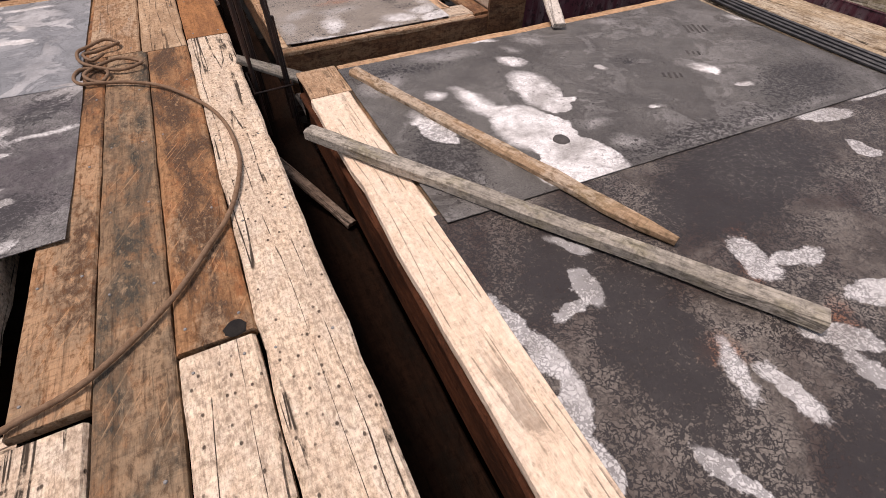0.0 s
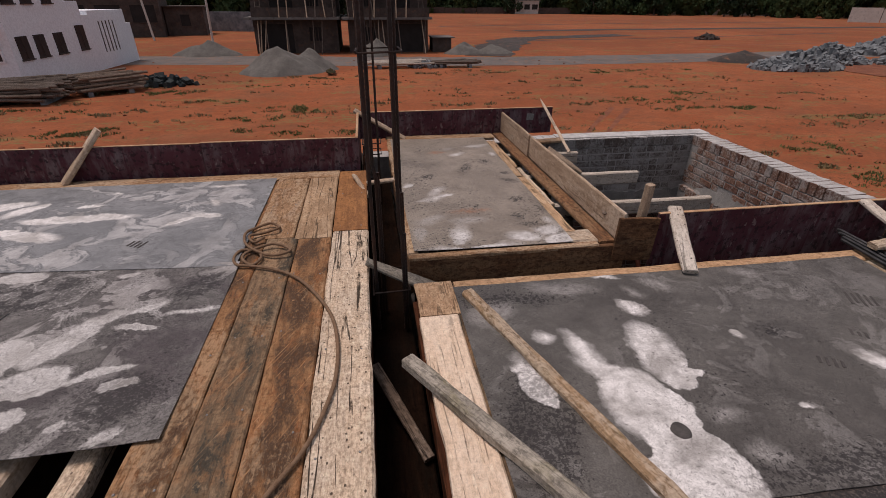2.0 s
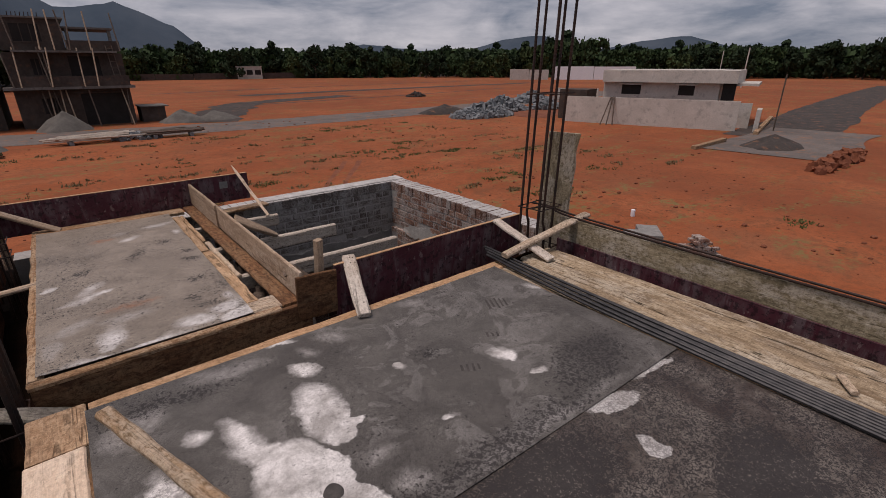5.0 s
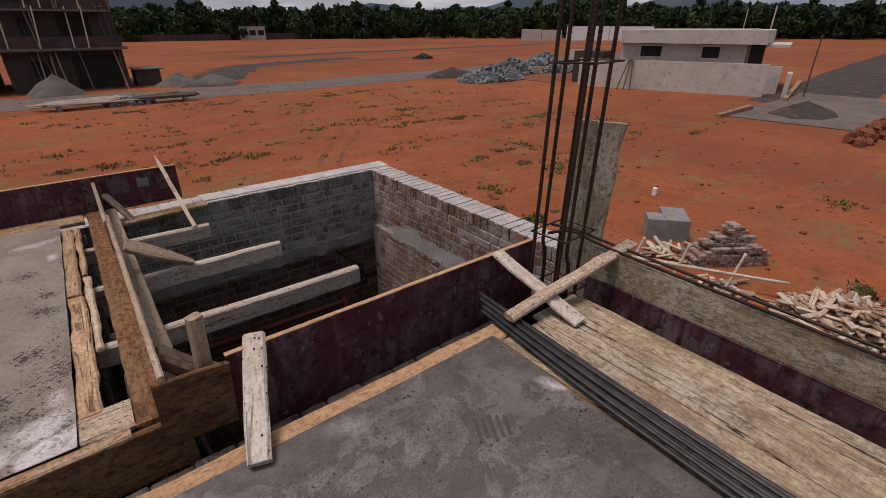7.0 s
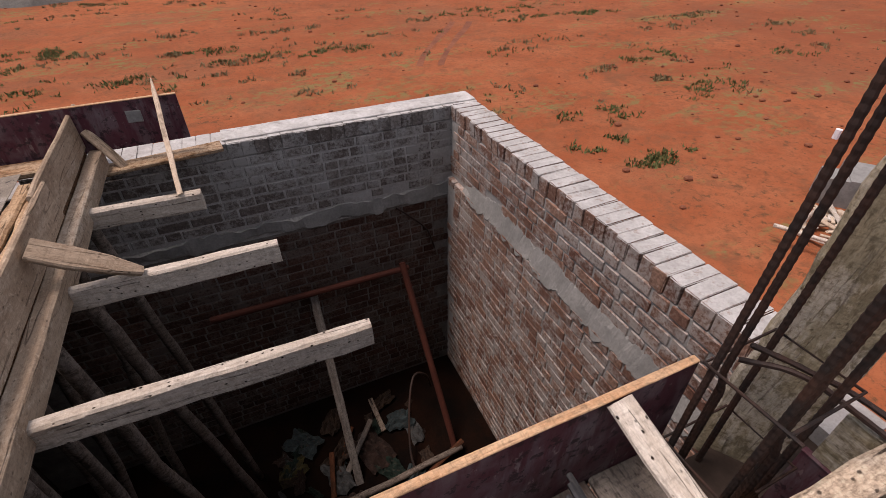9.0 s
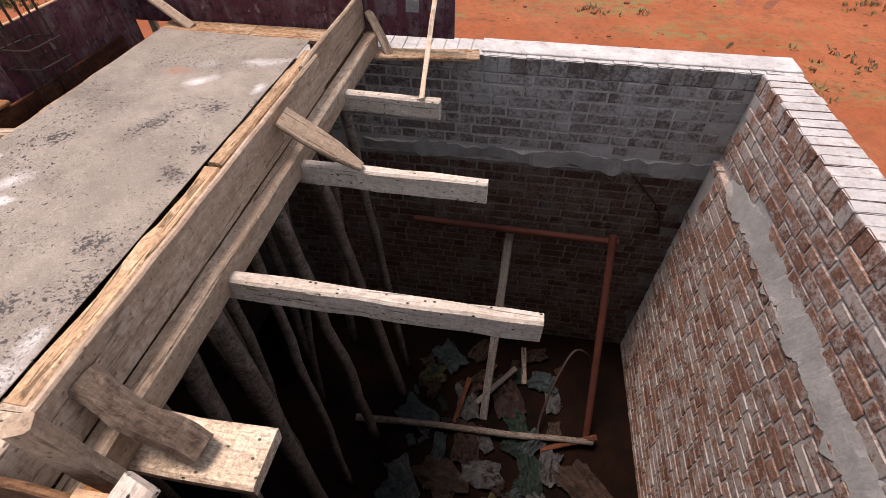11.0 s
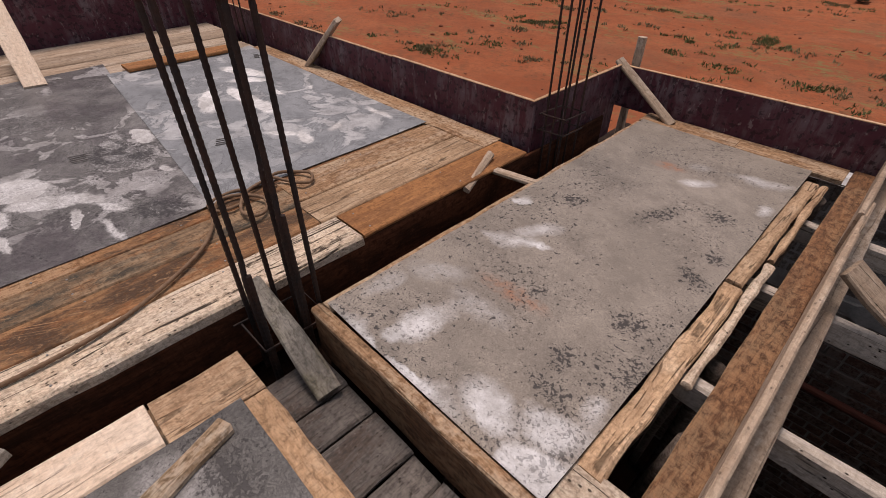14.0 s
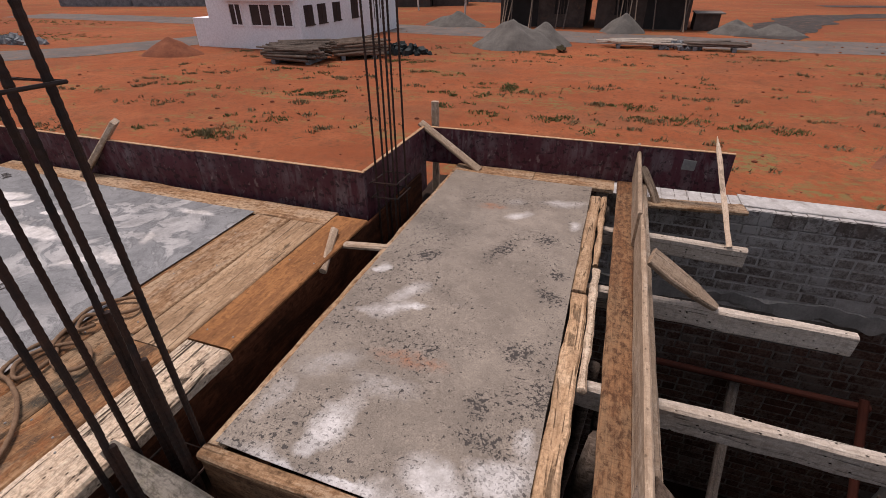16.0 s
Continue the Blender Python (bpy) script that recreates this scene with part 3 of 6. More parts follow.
wall_box("wall_north", (-0.2, N_IN + 0.004, PIT), (E_IN + 0.003, N_OUT - 0.012, TOP - 0.12), M_MORTAR, "exposed brick pit wall washed with grey mortar")


def ledge(name, lo, hi, axis):
    """A rough cast concrete band, its lower and upper edge uneven."""
    bm = bmesh.new()
    n = 90
    rows = []
    for i in range(n + 1):
        u = i / n
        ring = []
        for k, (d, z) in enumerate(((0, hi[2]), (1, hi[2] - 0.012), (1, lo[2] + 0.012), (0, lo[2]))):
            j = 0.05 * noise.noise(Vector((u * 9, k * 3.3, 1.0))) + 0.03 * noise.noise(Vector((u * 31, k * 3.3, 4.0)))
            if axis == "x":
                p = (lo[0] + (hi[0] - lo[0]) * u, (hi[1] if d == 0 else lo[1]) + 0.3 * j, z + j)
            else:
                p = ((hi[0] if d == 0 else lo[0]) + 0.3 * j, lo[1] + (hi[1] - lo[1]) * u, z + j)
            ring.append(bm.verts.new(p))
        rows.append(ring)
    for p, q in zip(rows, rows[1:]):
        for k in range(3):
            bm.faces.new((p[k], p[k + 1], q[k + 1], q[k]))
    bmesh.ops.recalc_face_normals(bm, faces=bm.faces)
    return tagged(link_mesh(name, bm, M_CONCRETE), "rough cast concrete band in the brick wall", "lintel band", kind="structure")


ledge("trim_north_band", (1.2, N_IN - 0.016, -0.98), (E_IN, N_IN + 0.03, -0.85), "x")

wall_box("wall_north_lower", (-0.2, N_IN + 0.001, PIT), (E_IN + 0.002, N_IN + 0.006, -0.98), M_MORTARSHADE, "lower part of the brick pit wall, shade in its mortar")


def fillet(y0, y1):
    """The sloped mortar shoulder on top of the thicker lower wall, fading out before the corner."""
    bm = bmesh.new()
    rows = []
    for i in range(201):
        y = y0 + (y1 - y0) * i / 200
        fade = min(1.0, (y1 - y) / 0.25)
        row = []
        for k, (x, z) in enumerate(((0.012, -0.64), (-0.006, -0.66), (-0.030, -0.74), (-0.047, -0.80), (-0.03, -0.83))):
            j = 0.035 * noise.noise(Vector((y * 4, k * 3.3, 1.0))) + 0.03 * noise.noise(Vector((y * 15, k * 3.3, 4.0))) + 0.02 * noise.noise(Vector((y * 42, k * 5.3, 7.0)))
            row.append(bm.verts.new((E_IN + x + 0.25 * j + 0.03 * (1 - fade) * (k < 3), y, z + j * (0.4 + fade))))
        rows.append(row)
    for p, q in zip(rows, rows[1:]):
        for k in range(4):
            bm.faces.new((p[k], p[k + 1], q[k + 1], q[k]))
    bmesh.ops.recalc_face_normals(bm, faces=bm.faces)
    return tagged(link_mesh("trim_east_band", bm, M_CONCRETE), "sloped grey mortar shoulder in the brick wall", "mortar band", kind="structure")


fillet(-0.2, N_IN - 0.3)
wall_box("wall_east_lower", (E_IN - 0.037, -0.2, PIT), (E_IN + 0.002, N_IN + 0.003, -0.80), M_MORTAR, "thicker lower part of the brick pit wall")

# ---- west deck planks ----
W = "planks of the west deck"
deck("timber_plank", -1.07, -0.886, -1.86, 1.5, M_BROWN, "brown stained sawn deck plank beside the sheet", group=W)
deck("timber_plank", -1.065, -0.89, -4.7, -1.885, M_PALE, "pale pitted deck plank with a split face", group=W, thick=0.04, z=-0.004, wear=0.005)
deck("timber_plank", -0.881, -0.686, -4.7, 0.38, M_DARKBOARD, "long dark-stained sawn deck plank", group=W)
deck("timber_plank", -0.975, -0.715, 0.387, 1.525, M_TAN, "tan deck plank with cement stains", group=W, z=0.001)
burnt = deck("timber_plank", -0.681, -0.474, -1.795, 0.35, M_BROWN, "reddish-brown deck plank with a burnt notch", group=W)
bm = bmesh.new()
bmesh.ops.create_cone(bm, cap_ends=True, segments=18, radius1=0.03, radius2=0.026, depth=0.003)
for v in bm.verts:
    v.co.x *= 1.1 + 0.4 * noise.noise(v.co * 60)
notch = part("notch", bm, M_SOOT, burnt, "charred black notch")
notch.matrix_world = pose(-0.525, -1.772, 0.002)
deck("timber_plank", -0.708, -0.476, 0.356, 1.53, M_PALETAN, "cleaner pale tan deck plank", group=W, z=0.001)
deck("timber_plank", -0.676, -0.476, -4.7, -1.815, M_PALE, "pale worm-pitted deck plank butting a brown one", group=W, thick=0.045, z=0.004, wear=0.005)
deck("timber_plank", -0.469, -0.238, -4.7, 0.435, M_PALE, "broad pale cracked plank along the beam trench", group=W, thick=0.06, z=0.004, wear=0.006)
deck("timber_plank", -0.468, -0.236, 0.442, 1.67, M_ORANGE, "orange-brown plywood strip beside the beam trench", group=W, thick=0.022, z=0.002, wear=0.002)
deck("edge_plank", -1.95, -0.475, 1.535, 1.715, M_TAN, "tan edge plank along the purple formwork board", group=W, lengthwise="x")
deck("edge_plank", -3.62, -1.957, 1.56, 1.725, M_TAN, "tan edge plank along the purple formwork board", group=W, lengthwise="x")
for k, x in enumerate((-1.245, -1.5, -1.78, -2.1)):
    board("floor_joist", (x + 0.03, -4.7, -0.05), (x, -1.0, -0.05), 0.09, 0.09, M_PALE if k == 0 else M_GREYWOOD, "pale joist bridging the open gap in the deck", "joist", "joists of the open gap", wear=0.006)
board("floor_joist", (-2.2, -1.87, -0.055), (-1.07, -1.84, -0.055), 0.08, 0.05, M_PALE, "short pale cross timber under the deck edge", "joist", "joists of the open gap")
for x in (-3.0, -2.2, -1.4):
    board("deck_bearer", (x, -1.0, -0.012), (x, 1.7, -0.012), 0.09, 0.09, M_GREYWOOD, "bearer under the shuttering sheets", "joist", "bearers under the west deck")


def flat_sheet(name, corners, z, mat, label, curl=0.0, thick=0.003, nx=14, ny=8):
    """A steel sheet between four corners, slightly wavy, its corners lifting a little."""
    bm = bmesh.new()
    c = [Vector((x, y, 0)) for x, y in corners]
    mid = sum(c, Vector()) / 4
    top, low = [], []
    for i in range(nx + 1):
        a_, b_ = [], []
        for j in range(ny + 1):
            u, v = i / nx, j / ny
            p = (c[0] * (1 - u) + c[1] * u) * (1 - v) + (c[3] * (1 - u) + c[2] * u) * v - mid
            rim = min(u, 1 - u, v, 1 - v) < 0.001
            if rim:
                p += Vector((noise.noise(p * 9), noise.noise(p * 9 + Vector((5, 5, 5))), 0)) * 0.004
            dz = 0.0015 * noise.noise(p * 2.3 + Vector((z * 99, 0, 0))) + curl * (abs(u - 0.5) * 2) ** 6 * (abs(v - 0.5) * 2) ** 4
            a_.append(bm.verts.new((p.x, p.y, dz)))
            b_.append(bm.verts.new((p.x, p.y, dz - thick)))
        top.append(a_)
        low.append(b_)
    for i in range(nx):
        for j in range(ny):
            bm.faces.new((top[i][j], top[i + 1][j], top[i + 1][j + 1], top[i][j + 1]))
            bm.faces.new((low[i][j], low[i][j + 1], low[i + 1][j + 1], low[i + 1][j]))
    for i in range(nx):
        bm.faces.new((top[i][0], low[i][0], low[i + 1][0], top[i + 1][0]))
        bm.faces.new((top[i + 1][ny], low[i + 1][ny], low[i][ny], top[i][ny]))
    for j in range(ny):
        bm.faces.new((top[0][j + 1], low[0][j + 1], low[0][j], top[0][j]))
        bm.faces.new((top[nx][j], low[nx][j], low[nx][j + 1], top[nx][j + 1]))
    ob = link_mesh(name, bm, mat, smooth=False)
    ob.location = (mid.x, mid.y, z)
    return tagged(ob, label, "metal sheet", "shuttering sheets")


def local(spots, corners):
    mx = sum(p[0] for p in corners) / 4
    my = sum(p[1] for p in corners) / 4
    return [(x - mx, y - my, a_, b_, t) for x, y, a_, b_, t in spots]


# sheet outlines, and the white cement patches on them
C_L1 = ((-3.62, 0.27), (-0.99, 0.035), (-0.985, 1.53), (-3.62, 1.56))
C_L2 = ((-3.95, -1.2), (-0.972, -1.175), (-0.975, 0.075), (-3.95, 0.33))
C_L3 = ((-4.9, -4.6), (-2.3, -4.6), (-2.3, -1.15), (-4.9, -1.15))
C_S1 = ((0.19, -1.66), (2.62, -1.735), (2.64, -0.38), (0.2, -0.37))
C_S2 = ((0.14, -3.4), (2.62, -3.4), (2.63, -1.6), (0.165, -1.6))
C_S3 = ((0.14, -4.75), (2.62, -4.75), (2.62, -3.3), (0.14, -3.3))
C_P = ((0.035, 0.06), (1.05, 0.045), (1.055, 2.615), (0.03, 2.64))
S1_WHITE = [(0.99, -1.02, 0.2, 0.1, -92), (1.06, -1.14, 0.06, 0.03, -25), (0.68, -0.96, 0.14, 0.04, -80), (0.72, -1.09, 0.12, 0.06, -46), (0.79, -1.31, 0.25, 0.15, -78), (0.85, -1.51, 0.21, 0.12, -67), (0.75, -1.59, 0.14, 0.12, -68), (1.05, -0.67, 0.08, 0.045, -55),
            (1.42, -0.94, 0.03, 0.025, -45), (1.89, -1.19, 0.06, 0.04, -69), (1.92, -1.39, 0.05, 0.025, -10), (1.37, -1.37, 0.03, 0.014, -21), (0.53, -0.83, 0.03, 0.03, -18), (2.61, -0.78, 0.04, 0.02, -48), (1.04, -0.38, 0.07, 0.015, -19), (0.4, -1.1, 0.13, 0.05, -73)]
S1_FAINT = [(1.28, -0.48, 0.07, 0.04, -45), (1.85, -0.45, 0.08, 0.04, -26), (1.08, -1.54, 0.05, 0.04, -17), (1.05, -1.37, 0.05, 0.035, -11), (0.76, -0.46, 0.16, 0.05, -13), (1.13, -0.55, 0.05, 0.03, -60), (0.34, -0.62, 0.12, 0.08, 20), (1.7, -1.66, 0.3, 0.015, -2)]
S1_DARK = [(0.36, -1.3, 0.3, 0.14, 80), (1.5, -1.63, 0.6, 0.07, -2), (0.5, -0.52, 0.3, 0.06, -5), (1.6, -0.95, 0.06, 0.04, 0), (2.2, -1.5, 0.3, 0.15, 10)]
S2_WHITE = [(0.99, -2.22, 0.11, 0.06, -96), (1.11, -2.29, 0.09, 0.03, -15), (0.95, -2.52, 0.11, 0.05, -34), (0.92, -2.62, 0.07, 0.03, -90), (0.61, -2.48, 0.1, 0.03, -119), (0.69, -2.57, 0.1, 0.035, -84), (0.39, -2.64, 0.08, 0.025, -71), (0.17, -2.09, 0.13, 0.03, -80), (0.2, -2.24, 0.09, 0.045, -84), (0.18, -2.38, 0.1, 0.035, -112),
            (0.15, -2.5, 0.08, 0.025, -104), (0.44, -2.09, 0.08, 0.045, -99), (0.35, -2.14, 0.07, 0.025, 6), (0.5, -1.92, 0.07, 0.025, -55), (1.19, -2.47, 0.09, 0.05, -1), (2.0, -1.75, 0.14, 0.045, -17), (2.38, -1.73, 0.14, 0.02, -4), (2.44, -1.63, 0.05, 0.025, -42), (1.9, -2.0, 0.06, 0.05, -42)]
S2_DARK = [(0.45, -1.95, 0.3, 0.12, 40), (0.5, -2.3, 0.3, 0.15, 70), (1.3, -1.9, 0.5, 0.2, 10), (0.8, -2.8, 0.4, 0.15, 20), (2.0, -2.4, 0.4, 0.2, 30)]
P_WHITE = [(0.3, 0.9, 0.13, 0.025, 24), (0.31, 1.03, 0.09, 0.03, 57), (0.1, 1.2, 0.05, 0.025, 47), (0.35, 0.24, 0.12, 0.06, 77), (0.25, 0.05, 0.11, 0.03, 1), (0.53, 0.06, 0.13, 0.035, 5), (0.77, 0.16, 0.09, 0.06, -9), (0.95, 0.24, 0.1, 0.06, 19), (0.98, 0.1, 0.1, 0.08, 0), (1.01, 0.39, 0.04, 0.02, -63), (0.65, 2.01, 0.07, 0.03, 41), (0.89, 2.28, 0.09, 0.035, 12), (1.01, 1.98, 0.04, 0.025, 76)]
P_DARK = [(0.28, 1.39, 0.09, 0.05, 43), (0.82, 0.49, 0.05, 0.045, -74), (0.84, 0.36, 0.07, 0.03, -9), (0.89, 0.78, 0.06, 0.05, -49), (0.96, 1.22, 0.07, 0.05, -27), (0.87, 1.75, 0.05, 0.05, -32), (0.56, 0.7, 0.02, 0.018, -16), (0.97, 1.42, 0.04, 0.04, -51), (1.02, 0.59, 0.06, 0.03, 86), (0.64, 1.57, 0.12, 0.04, 70), (1.0, 0.2, 0.1, 0.03, 80)]
L1_WHITE = [(-2.22, 0.87, 0.36, 0.07, 1), (-2.65, 1.08, 0.15, 0.06, 49), (-1.51, 0.73, 0.13, 0.035, 48), (-1.36, 0.81, 0.12, 0.035, -24), (-1.36, 1.06, 0.07, 0.03, -58), (-1.36, 1.4, 0.13, 0.025, 2), (-2.15, 1.35, 0.05, 0.015, -1), (-2.25, 1.1, 0.08, 0.025, 9), (-2.41, 0.63, 0.24, 0.07, -21), (-2.9, 1.15, 0.25, 0.08, 20)]
L2_WHITE = [(-1.58, -0.81, 0.14, 0.09, 19), (-1.6, -0.58, 0.17, 0.08, 59), (-1.5, -0.39, 0.13, 0.05, 35), (-1.33, -0.31, 0.09, 0.03, 28), (-1.32, -0.48, 0.11, 0.025, -4), (-1.35, -0.79, 0.13, 0.03, 14), (-1.23, -0.88, 0.07, 0.035, 13), (-1.1, -0.38, 0.13, 0.018, 5), (-1.36, -1.05, 0.03, 0.025, 57), (-1.17, -1.12, 0.06, 0.025, 25), (-2.12, 0.08, 0.14, 0.06, 4), (-1.55, 0.02, 0.07, 0.025, 9), (-1.55, -1.0, 0.06, 0.05, 101), (-1.86, -0.7, 0.2, 0.15, 58)]
L2_DARK = [(-1.91, -0.12, 0.23, 0.16, 11), (-1.21, -0.95, 0.17, 0.12, 25), (-1.14, -0.15, 0.13, 0.10, 43)]
M_L1 = sheet("sheet_west_grey", (0.20, 0.205, 0.21), (0.27, 0.275, 0.28), local(L1_WHITE, C_L1), white=0.74, grain=0.1, chips=0.2, clouds=0.38, soft=(0.006, 0.03), base_dark=0.3)
M_L2 = sheet("sheet_west_dark", (0.145, 0.134, 0.126), (0.225, 0.212, 0.20), local(L2_WHITE, C_L2), local(L2_DARK, C_L2), white=0.62, grain=0.55, chips=0.75, clouds=0.55, stain=0.8, stain_colour=(0.07, 0.055, 0.06), soft=(0.005, 0.02))
M_S1 = sheet("sheet_south_grey", (0.104, 0.096, 0.087), (0.152, 0.142, 0.129), local(S1_WHITE, C_S1), local(S1_DARK, C_S1), local(S1_FAINT, C_S1), white=0.80, grain=0.35, chips=0.55, clouds=0.10, soft=(0.005, 0.055), stain=0.35, stain_colour=(0.055, 0.048, 0.045), base_dark=0.3)
M_S2 = sheet("sheet_south_dark", (0.100, 0.080, 0.067), (0.205, 0.180, 0.155), local(S2_WHITE, C_S2), local(S2_DARK, C_S2), rust_spots=local([(0.62, -2.42, 0.05, 0.04, 0), (1.0, -2.5, 0.06, 0.03, 40), (0.98, -2.2, 0.08, 0.02, 60), (0.9, -2.75, 0.06, 0.05, 0)], C_S2), white=0.60, grain=1.0, chips=0.9, stain=0.85, stain_colour=(0.040, 0.023, 0.020), soft=(0.004, 0.012), base_dark=0.7)
M_P = sheet("sheet_centre_grey", (0.245, 0.207, 0.168), (0.322, 0.275, 0.225), local(P_WHITE, C_P), local(P_DARK, C_P), local([(0.2, 0.5, 0.1, 0.05, 30), (0.45, 0.45, 0.12, 0.05, 0), (0.1, 0.3, 0.05, 0.1, 0), (0.6, 2.2, 0.06, 0.03, 0)], C_P), local([(0.46, 2.09, 0.06, 0.03, 0), (0.52, 0.03, 0.06, 0.02, 0), (0.5, 0.62, 0.1, 0.03, 0)], C_P), white=0.66, grain=0.22, chips=0.72, soft=(0.01, 0.08), base_dark=0.2)
flat_sheet("steel_sheet", C_L1, 0.010, M_L1, "grey steel shuttering sheet with white cement patches", curl=0.006)
flat_sheet("steel_sheet", C_L2, 0.0055, M_L2, "dark stained steel shuttering sheet with swirled cement residue", curl=0.012)
flat_sheet("steel_sheet", C_L3, 0.004, M_L2, "dark stained steel shuttering sheet at the deck's far end")
flat_sheet("steel_sheet", C_S1, 0.012, M_S1, "grey steel shuttering sheet with a large white cement splash", curl=0.004, nx=20)
flat_sheet("steel_sheet", C_S2, 0.006, M_S2, "dark rust-brown wet steel shuttering sheet with pale cement flakes", nx=20)
flat_sheet("steel_sheet", C_S3, 0.010, M_S2, "dark rust-brown wet steel shuttering sheet")
flat_sheet("steel_sheet", C_P, 0.012, M_P, "grey steel sheet with dark pitting over the narrow panel", curl=0.005, ny=16)

# nail heads along the planks
bm = bmesh.new()
bmesh.ops.create_cone(bm, cap_ends=True, segments=9, radius1=0.0048, radius2=0.0036, depth=0.003)
nail = bpy.data.meshes.new("nail")
bm.to_mesh(nail)
bm.free()
nail.materials.append(M_CONCRETE)
for plank in [o for o in scene.objects if o.name.startswith(("timber_plank", "edge_timber"))]:
    l, w_ = plank.dimensions.x, plank.dimensions.y
    x = -l / 2 + 0.06
    while x < l / 2:
        for s in (-0.33, 0.3):
            if R.random() < 0.8:
                ob = new("nail", nail)
                ob.parent = plank
                ob.location = (x + 0.04 * R.random(), w_ * s + 0.015 * R.random(), 0.0015)
        x += 0.42 + 0.25 * R.random()

# dark dried mud disc and finger streaks on the sheets
M_MUD = rough_plain("dried_mud", (0.06, 0.055, 0.052), (0.10, 0.09, 0.085), 20.0, 90.0, 0.9)
bm = bmesh.new()
bmesh.ops.create_cone(bm, cap_ends=True, segments=22, radius1=0.036, radius2=0.028, depth=0.006)
for v in bm.verts:
    v.co *= 1 + 0.16 * noise.noise(v.co * 40)
ob = tagged(link_mesh("mud_disc", bm, M_MUD), "dark dried mud disc on the white cement splash", "mud")
ob.location = (0.84, -1.41, 0.0155)
for x, y, count, l, turn in ((2.3, -0.82, 5, 0.12, 62), (1.72, -1.2, 4, 0.06, 60), (2.0, -1.05, 3, 0.05, 60), (-1.98, -0.32, 4, 0.11, 80), (-1.62, 0.38, 4, 0.09, 70), (-3.2, 1.42, 5, 0.06, 70)):
    root = empty("streak_marks", pose(x, y, 0.0135, 0, 0, turn), "row of dark finger streaks in the cement film", "streaks")
    for k in range(count):
        part("streak", board_bm(l * (0.7 + 0.4 * R.random()), 0.012, 0.0015, wear=0.0015, step=0.02, seed=k), M_MUD, root).location = (0.01 * R.random(), 0.028 * k, 0)

# west end of the deck
deck("timber_plank", -4.2, -3.95, -4.6, 1.6, M_GREYWOOD, "grey cement-coated deck plank", group=W)
deck("timber_plank", -3.94, -3.64, -1.1, 1.62, M_GREYWOOD, "grey cement-coated deck plank", group=W, z=-0.004)
deck("timber_plank", -4.55, -4.22, -4.6, 1.7, M_GREYWOOD, "grey cement-coated deck plank", group=W, z=0.003)
deck("timber_plank", -5.0, -4.57, -4.6, 1.7, M_GREYWOOD, "grey cement-coated deck plank", group=W)
deck("loose_plank", -3.72, -3.52, 0.42, 1.36, M_ORANGE, "loose orange-brown plank lying on the sheet", z=0.046, thick=0.03)


def form_panel(name, a_, b_, z0, z1, thick, label, edge=M_EDGE, face=M_PLY):
    """A formwork ply board standing on edge, with a bare wooden top edge."""
    a_, b_ = Vector((*a_, 0)), Vector((*b_, 0))
    m, length = along(a_, b_)
    m.translation.z = 0
    root = empty(name, m, label, "formwork board")
    bm = bmesh.new()
    n = max(2, int(length / 0.25))
    for i in range(n):
        add_box(bm, (-length / 2 + length * i / n, -thick / 2, z0), (-length / 2 + length * (i + 1) / n, thick / 2, z1 - 0.006))
    bmesh.ops.remove_doubles(bm, verts=bm.verts, dist=0.0005)
    part("face", bm, face, root)
    part("edge", board_bm(length, thick + 0.003, 0.007, wear=0.0015, seed=int(length * 100)), edge, root, "bare wooden top edge").location = (0, 0, z1)
    return root


form_panel("formwork_board", (-4.98, 1.775), (-1.62, 1.775), -0.25, 0.275, 0.02, "purple film-faced ply board standing along the deck edge")
form_panel("formwork_board", (-1.615, 1.775), (-0.29, 1.775), -0.25, 0.28, 0.02, "purple film-faced ply board standing along the deck edge")
form_panel("formwork_board", (-0.3, 1.79), (-0.3, 2.82), -0.25, 0.28, 0.02, "purple film-faced ply board at the return corner")
form_panel("formwork_board", (-0.31, 2.84), (1.93, 2.86), -0.02, 0.275, 0.02, "purple film-faced ply board closing the panel's end")
form_panel("formwork_board", (1.56, -0.005), (3.3, -0.005), -0.28, 0.2, 0.022, "purple film-faced ply beam side over the pit")
form_panel("formwork_board", (-5.1, -4.6), (-5.1, 1.9), -0.1, 0.75, 0.022, "tall dark purple ply board closing the west end")
form_panel("formwork_board", (3.5, -4.7), (3.5, -0.28), -0.3, 0.01, 0.02, "wine-red ply lining of the east beam side", M_PLY)
form_panel("formwork_board", (3.512, -4.7), (3.512, -0.3), 0.012, 0.205, 0.03, "mossy yellowish board topping the east beam side", M_MOSSY, M_MOSSY)
form_panel("formwork_board", (3.29, -4.7), (3.29, -0.32), -0.3, -0.03, 0.02, "wine-red ply inner side of the east beam", M_PLY)

# ---- centre panel ----
frame_label = "weathered brown timber side of the narrow panel"
board("formwork_board", (0.0, 0.008, -0.0), (1.38, 0.0, -0.0), 0.25, 0.03, M_RUSTWOOD, frame_label, "formwork board", up=(0, -1, 0), wear=0.004).location.z = -0.13
deck("timber_strip", 0.0, 1.2, 0.002, 0.055, M_TAN, "tan strip along the panel's end", 0.03, z=0.001, lengthwise="x")
board("formwork_board", (0.005, 0.03, -0.13), (0.005, 2.6, -0.13), 0.25, 0.03, M_RUSTWOOD, frame_label, "formwork board", up=(-1, 0, 0), wear=0.003)
deck("timber_strip", -0.008, 0.06, 0.06, 2.62, M_TAN, "chipped tan timber strip under the sheet's edge", z=0.002, wear=0.006)
